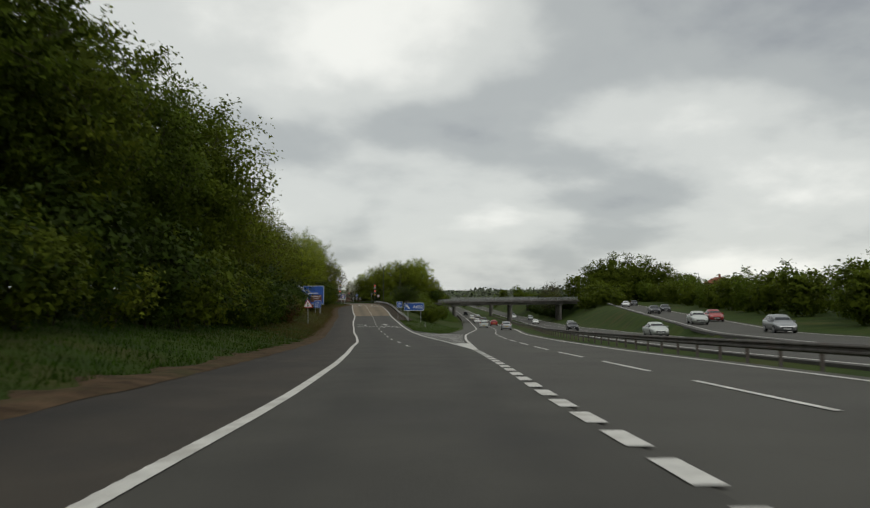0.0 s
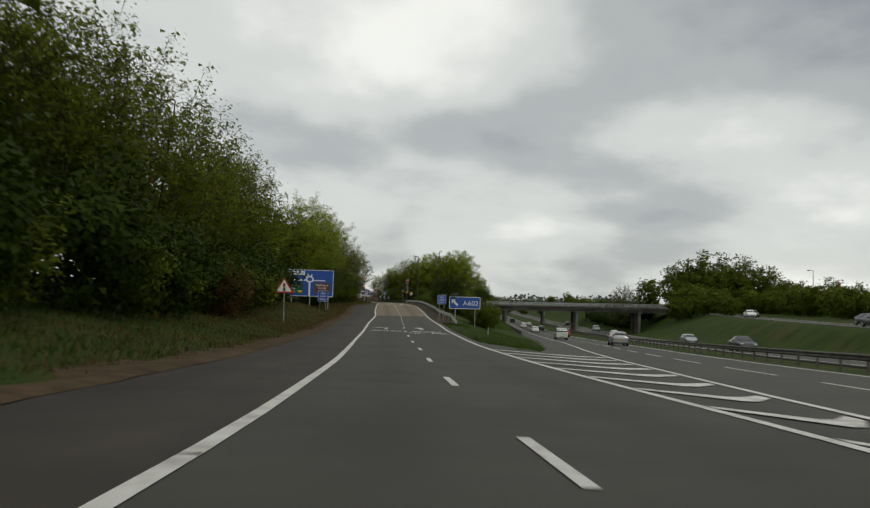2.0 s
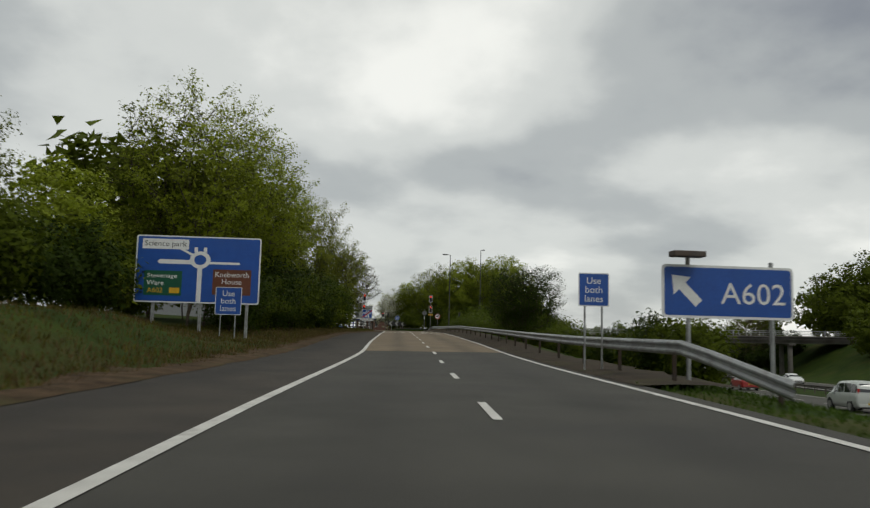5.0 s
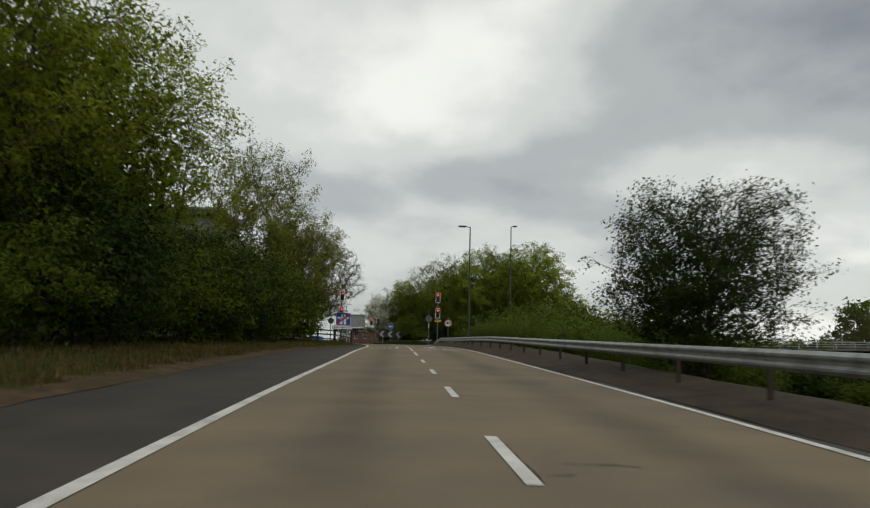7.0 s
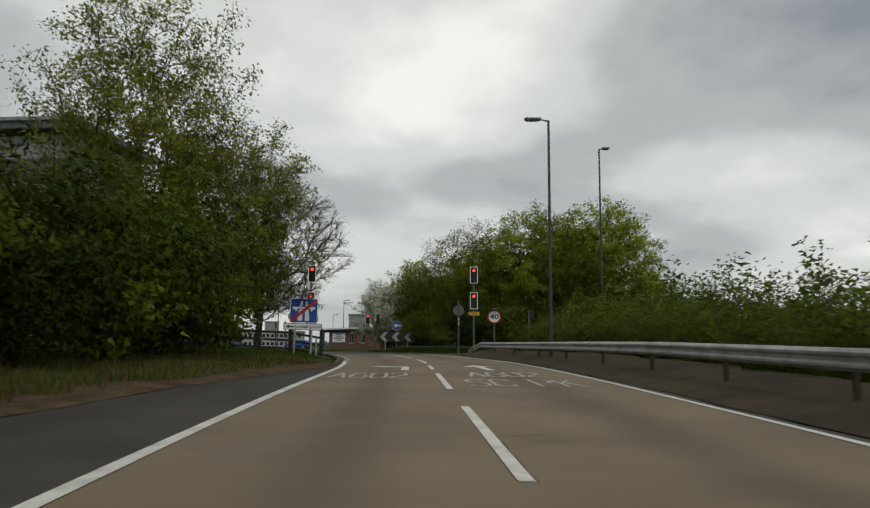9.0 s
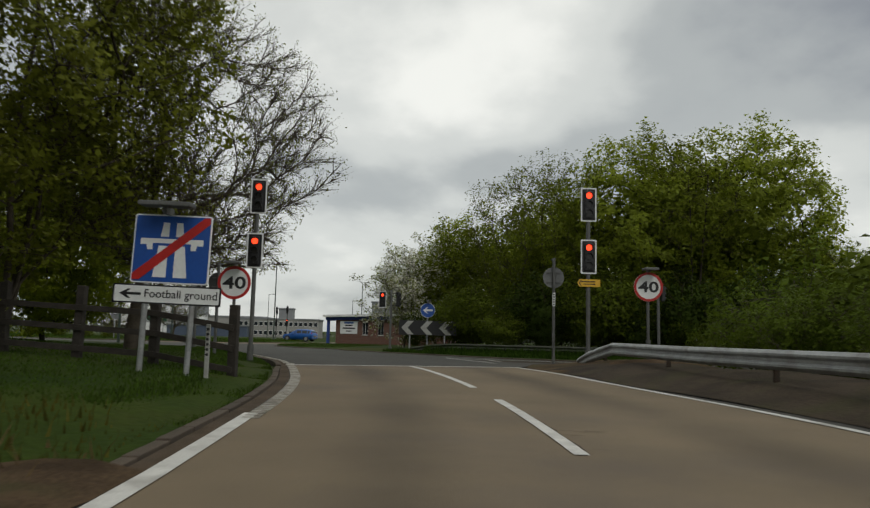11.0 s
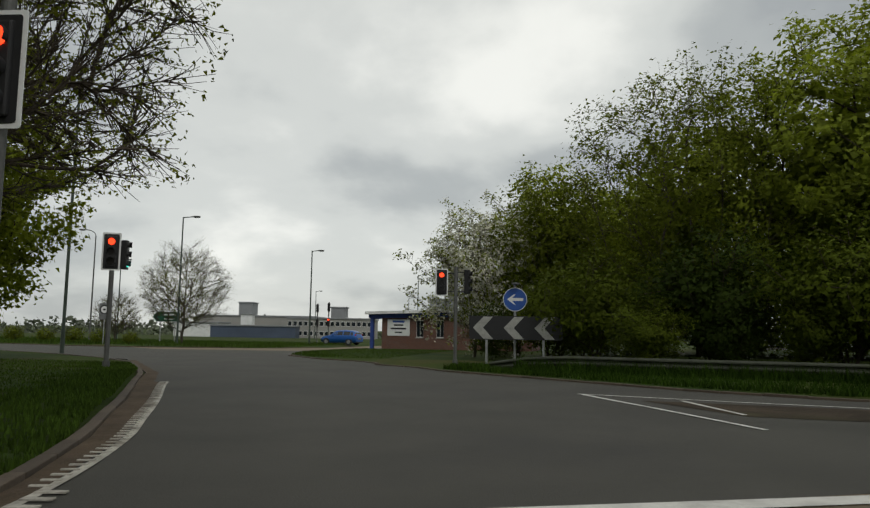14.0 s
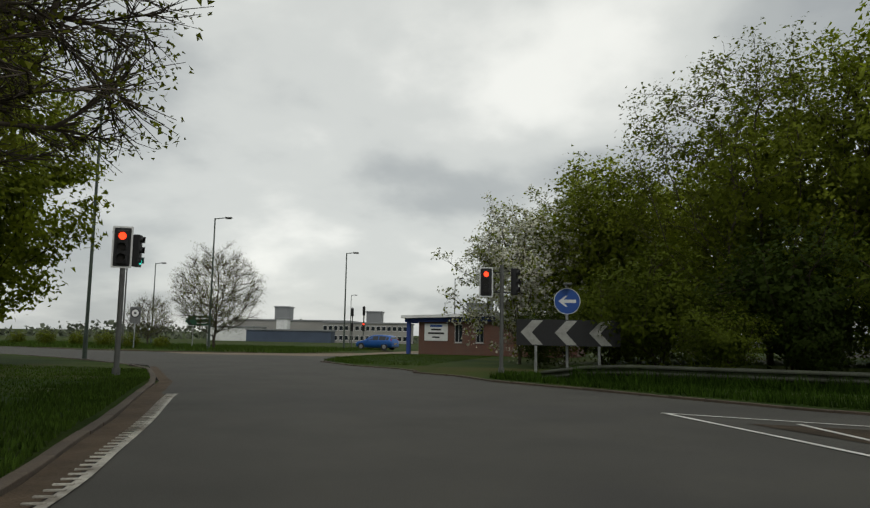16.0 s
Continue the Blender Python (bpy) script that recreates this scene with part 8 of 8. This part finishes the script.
for y in np.arange(150, 243, 3.6):
    kind = (BUSH, BUSH_DARK)[k % 2] if y < 186 else SCRUB
    put(kind, float(x_right(y)) + 6.4 + rs.uniform(-0.5, 1.0) + (1.4 if y < 160 else 3.0 if y < 184 else 0), y, (0.72 if y < 166 else 0.5 if y < 186 else 0.86) * rs.uniform(0.85, 1.12), rs.uniform(0, 360))
    k += 1
for y in np.arange(190, 243, 4.4):
    put((SCRUB, BUSH)[k % 2], float(x_right(y)) + 10.5 + rs.uniform(-0.6, 1.2), y, rs.uniform(0.95, 1.15) * ((1.5, 1.0)[k % 2] if y > 200 else (1.15, 0.85)[k % 2]), rs.uniform(0, 360))
    k += 1
for y in np.arange(204, 238, 4.0):
    put(SCRUB, float(x_right(y)) + 4.3 + rs.uniform(-0.2, 0.6), y, rs.uniform(0.55, 0.72), rs.uniform(0, 360))
put(SCRUB, -3.6, 225.5, 1.55, 40)

# wooded central island
BIG = make_tree("broadleaf_tree", "broad dense tree with bright yellow-green spring leaves", "tree", 35, 12.0, 0.8, 5.0, 700, 38000, 0.175, "leaf_yellow", "bark_dark", sigma=0.26, shell=0.27, rough=0.7, plain=True, core=1100, core_size=0.7)
for x, y, s, t in ((-7.8, 268.0, 1.25, 120), (-0.4, 269, 1.34, 250), (6.0, 272, 0.72, 70)):
    put(BIG, x, y, s, t)
TWIGGY = make_tree("broadleaf_tree", "olive brown tree with fine stems and small thin leaves", "tree", 38, 12.0, 0.8, 5.0, 600, 22000, 0.14, "leaf_olive", "bark", r_tip=0.011, sigma=0.26, twigs=(3, 0.7, 0.008), shell=0.3, rough=0.7, plain=True, core=700, core_size=0.5)
put(TWIGGY, -13.9, 269.5, 1.13, 0)
for x, y, s, t in ((-4.0, 270.5, 1.02, 60), (-20.0, 277, 0.8, 200), (-12, 279, 0.95, 310), (-3, 280, 0.98, 20), (-16, 290, 0.95, 30), (0, 291, 1.0, 250)):
    put(MAPLE, x, y, s, t)
put(SPARSE, -5.0, 264.5, 0.82, 100)
put(OLIVE, -20.7, 272.5, 0.66, 80)
for x, y, s, t in ((-18.6, 264.5, 0.9, 10), (-14.6, 262.6, 1.0, 100), (-10.6, 261.0, 1.05, 190), (-6.6, 260.0, 1.0, 280), (-2.4, 259.2, 1.05, 45), (2.2, 258.8, 1.0, 135), (6.2, 258.6, 0.9, 225), (9.6, 258.6, 0.95, 50), (1.5, 265.5, 1.0, 150), (7.5, 265, 1.0, 240), (-20.4, 267.6, 0.75, 30), (-23.0, 268.4, 0.55, 60)):
    put((HEDGE, THICKET)[int(t / 10) % 2], x, y, s, t)
BLOSSOM = make_tree("cherry_tree", "spreading wild cherry with white spring blossom", "tree", 36, 6.6, 1.0, 2.9, 260, 4500, 0.13, "leaf_yellow", "bark", r_tip=0.011, sigma=0.14, twigs=(4, 0.7, 0.007, -0.1), multi=3, trunk_top=0.6, extra=(9500, 0.125, "blossom", "blossom"))
for x in np.arange(-20, 8, 4.6):
    put(BUSH, x, 274.5 + math.sin(x), 1.1, x * 40)
for k2, x in enumerate(np.arange(-19, 9, 3.2)):
    put((BUSH, THICKET)[k2 % 2], x, 266.5 - 0.2 * x + math.sin(x * 2), 0.8, x * 60)
for k2, x in enumerate(np.arange(-17, 10, 2.6)):
    put((THICKET, HEDGE)[k2 % 2], x, 261.6 - 0.17 * (x + 17) + 0.5 * math.sin(x * 3), 0.5, x * 70)
put(BLOSSOM, -24.5, 273.2, 1.14, 0)
put(BLOSSOM, -22.3, 275.0, 1.3, 140)

# round half-bare trees across the roundabout, scrub beneath them
BARE = make_tree("bare_tree", "round pale-barked tree with fine bare twigs", "tree", 37, 9.0, 1.4, 3.9, 1000, 17000, 0.07, "leaf_olive", "bark", r_tip=0.010, sigma=0.14, twigs=(6, 0.75, 0.0075, 0.12), droop=0.6, rough=0.4, plain=True)
put(BARE, -53.0, 294.5, 1.0, 0)
put(BARE, -63.2, 300.0, 0.56, 80, label="small round tree with fine bare twigs")
for x, y, s in ((-58, 290, 0.34), (-61.5, 291.5, 0.38), (-65, 292.5, 0.36), (-69, 293.5, 0.4), (-55.5, 290.5, 0.3), (-73, 294.5, 0.36)):
    put(BUSH_OLIVE, x, y, s, x * 9)

# far embankments and horizon
CLUMP = make_tree("broadleaf_tree", "dense rounded tree on the far embankment", "tree", 55, 12.5, 0.2, 6.2, 160, 5600, 0.46, "leaf_green", "bark_dark", sigma=0.55, rough=0.5, plain=True, core=300, core_size=1)
for x, y, s, t in ((66.5, 262, 1.25, 0), (72, 264, 1.45, 70), (79, 265, 1.42, 140), (86, 266, 1.35, 210), (93, 268, 1.12, 280), (100, 274, 0.85, 30)):
    put(CLUMP, x, y, s, t, sink=0.8)
for x, y, s in ((78, 282, 1.15), (88, 286, 1.1), (70, 280, 1.0), (66, 300, 0.9), (108, 284, 0.9), (66, 254, 0.6), (73, 253, 0.65), (80, 252, 0.6), (88, 255, 0.65), (96, 259, 0.65)):
    put((FAR_DARK, FAR_DARK, FAR)[int(x) % 3], x, y, s * 1.25, x * 13, sink=1.4)
for k2, y in enumerate(np.arange(30, 260, 12.0)):
    x = float(x_oslip(y)) + 13 + rs.uniform(-1, 3)
    put((FAR_DARK, FAR, FAR_DARK)[k2 % 3], x, y, rs.uniform(0.55, 0.75), rs.uniform(0, 360), sink=1.2)
    put((FAR, FAR_DARK)[k2 % 2], x + 5.5, y + 6, rs.uniform(0.55, 0.8), rs.uniform(0, 360), sink=1.2)
for k2, y in enumerate(np.arange(222, 430, 12.0)):
    x = float(x_main(y)) - 9.5 - (3 if 244 < y < 258 or 328 < y < 345 else 0)
    if not (243 < y < 260 or 328 < y < 346):
        put((FAR_DARK, FAR)[k2 % 2], x, y, rs.uniform(0.42, 0.58), rs.uniform(0, 360))
for k2, y in enumerate(np.arange(290, 430, 14.0)):
    if not 328 < y < 346:
        put((FAR, FAR_DARK)[k2 % 2], float(x_opp_r(y)) + 9, y, rs.uniform(0.42, 0.55), rs.uniform(0, 360))
FAR_BUSH = make_tree("bush", "dark bush on the cutting's bank beyond the bridge", "bush", 56, 5.2, 0.1, 2.9, 60, 1200, 0.5, "leaf_dark", "bark_dark", sigma=0.4, multi=4, trunk_top=0.5, plain=True, core=90, core_size=1.0)
for y in np.arange(259, 326, 5.0):
    put(FAR_BUSH, float(x_opp_r(y)) + 4.5 + rs.uniform(-0.6, 0.6), y, rs.uniform(0.75, 1.0), rs.uniform(0, 360))
    put(FAR_BUSH, float(x_opp_r(y)) + 9 + rs.uniform(-0.8, 0.8), y, rs.uniform(0.85, 1.0), rs.uniform(0, 360))
for x, y, s in ((54, 231, 0.65), (57, 224, 0.7), (55, 214, 0.55), (58, 210, 0.55), (57, 237, 0.8), (59, 218, 0.65), (54, 222, 0.55), (56, 201, 0.45), (60, 233, 0.8)):
    put(FAR_DARK, x, y, s, x * 37 + y, sink=0.6)
put(BARE, 49.6, 268, 1.1, 30, sz=1.5, label="grey bare tree beside the bridge")
for k2, x in enumerate(np.arange(-2, 70, 8.5)):
    put((FAR, FAR_DARK)[k2 % 2], x, 470 + 12 * math.sin(x), 0.7, x * 31)


def far_woods():
    """Hedges and woods along the skyline, one mass of leaf clumps."""
    r = np.random.RandomState(8)
    n = 20000
    a = r.uniform(-1.25, 1.15, n)
    d = r.uniform(620, 900, n)
    x, y = d * np.sin(a), d * np.cos(a)
    keep = (np.sin(a * 9) + np.sin(a * 23 + 1) * 0.7 > -0.75) | (r.uniform(size=n) < 0.15)
    x, y, a = x[keep], y[keep], a[keep]
    n = len(x)
    hgt = 7 + 3.5 * np.sin(a * 14) + 2.5 * np.sin(a * 37)
    c = np.stack([x, y, land(x, y) + r.uniform(0, 1, n) ** 0.7 * hgt], 1)
    nrm = r.normal(size=(n, 3))
    nrm /= np.linalg.norm(nrm, axis=1, keepdims=True)
    t = np.cross(nrm, r.normal(size=(n, 3)))
    t /= np.linalg.norm(t, axis=1, keepdims=True)
    b = np.cross(nrm, t)
    s = r.uniform(0.7, 1.9, (n, 1))
    v = np.stack([c - t * s, c + b * s * 0.7, c + t * s, c - b * s * 0.7], 1).reshape(-1, 3)
    ob = part("far_woodland", mesh_np("far_woodland", v, np.arange(n * 4).reshape(-1, 4), M["far_wood"]), M["far_wood"])
    tagged(ob, "distant woods and hedges along the skyline, coloured pale for haze", "woodland", kind="stuff")


far_woods()


# ---- grass blades on the verges ----
def blades(name, label, x, y, h, material, seed):
    r = np.random.RandomState(seed)
    n = len(x)
    z = land(x, y)
    a = r.uniform(0, 6.28, n)
    w = r.uniform(0.012, 0.03, n) * (1 + h * 0.6)
    dx, dy = np.cos(a) * w, np.sin(a) * w
    lx, ly = r.normal(0, 0.35, n) * h, r.normal(0, 0.35, n) * h
    v = np.stack([np.stack([x - dx, y - dy, z - 0.05], 1), np.stack([x + dx, y + dy, z - 0.05], 1), np.stack([x + lx, y + ly, z + h], 1)], 1).reshape(-1, 3)
    ob = part(name, mesh_np(name, v, np.arange(n * 3).reshape(-1, 3), material), material)
    tagged(ob, label, "grass", kind="stuff")


r = np.random.RandomState(40)
n = 56000
y = r.uniform(-4, 226, n)
d = 0.5 + 9.2 * r.uniform(size=n) ** 1.2
tuft = 0.5 + 0.5 * np.sin(y * 1.3 + d * 2.1) * np.sin(y * 0.37 - d * 1.1)
h = (0.08 + 0.24 * tuft * r.uniform(0.4, 1, n)) * np.clip(d / 1.5, 0.4, 1)
rank = y + 14 * np.sin(y * 0.31 + d) + 16 * r.normal(size=n) < 78
for ok, name, label, material, seed in ((rank, "verge_grass", "uneven rough green grass on the roadside bank", "blades_verge", 41), (~rank, "rough_verge_grass", "rough olive brown grass on the roadside bank", "blades_olive", 48)):
    blades(name, label, (x_edge(y) - d)[ok], y[ok], h[ok], M[material], seed)
y = np.concatenate([r.uniform(62, 224, 16000), r.uniform(100, 210, 10000)])
blades("dry_verge_grass", "dry brown grass stalks along the verge", x_edge(y) - 0.5 - 6.0 * r.uniform(size=26000) ** 1.6, y, r.uniform(0.05, 0.26, 26000), M["dry"], 42)
y = r.uniform(91, 160, 22000)
u = r.uniform(-0.02, 0.92, 22000)
blades("nose_grass", "green grass between slip road and motorway", gore_mid(y) + 0.15 + (main_outer(y) - gore_mid(y)) * u, y, r.uniform(0.03, 0.10, 22000), M["blades"], 43)
x = r.uniform(-21.5, 4, 15000)
blades("island_grass", "long grass round the low barrier before the trees", x, np.interp(x, [-22.4, -19.5, -15, -6, 4], [260.4, 258.4, 257.2, 255.2, 253.8]) + r.uniform(-0.7, 1.4, 15000), r.uniform(0.12, 0.5, 15000), M["blades_verge"], 45)
y = r.uniform(226, 258, 64000)
kx = np.interp(y, [p[1] for p in NEAR_KERB[:8]], [p[0] for p in NEAR_KERB[:8]])
kx = np.where(y < 238, x_edge(y), kx)
blades("corner_grass", "mown green grass beside the kerb", kx - 0.3 - 13 * r.uniform(size=64000) ** 1.4, y, r.uniform(0.02, 0.065, 64000), M["blades"], 44)
x = r.uniform(-24, 6, 16000)
ex = np.interp(x, [p[0] for p in ISLAND_KERB[7:]], [p[1] for p in ISLAND_KERB[7:]])
blades("island_grass", "long green grass along the island's kerb", x, ex + 0.35 + 4.0 * r.uniform(size=16000) ** 1.3, r.uniform(0.04, 0.17, 16000), M["blades_verge"], 45)
x, y = r.uniform(-36, -28, 14000), r.uniform(269, 291, 14000)
ok = in_poly(x, y, ISLAND_KERB[:6] + [(-27.4, 275), (-28, 291)])
blades("small_island_grass", "mown grass on the island before the hut", x[ok], y[ok], r.uniform(0.03, 0.07, int(ok.sum())), M["blades"], 46)
x, y = r.uniform(-84, -42, 26000), r.uniform(286, 312, 26000)
blades("meadow_grass", "rough grass across the roundabout", x, y, r.uniform(0.1, 0.35, 26000), M["blades"], 47)
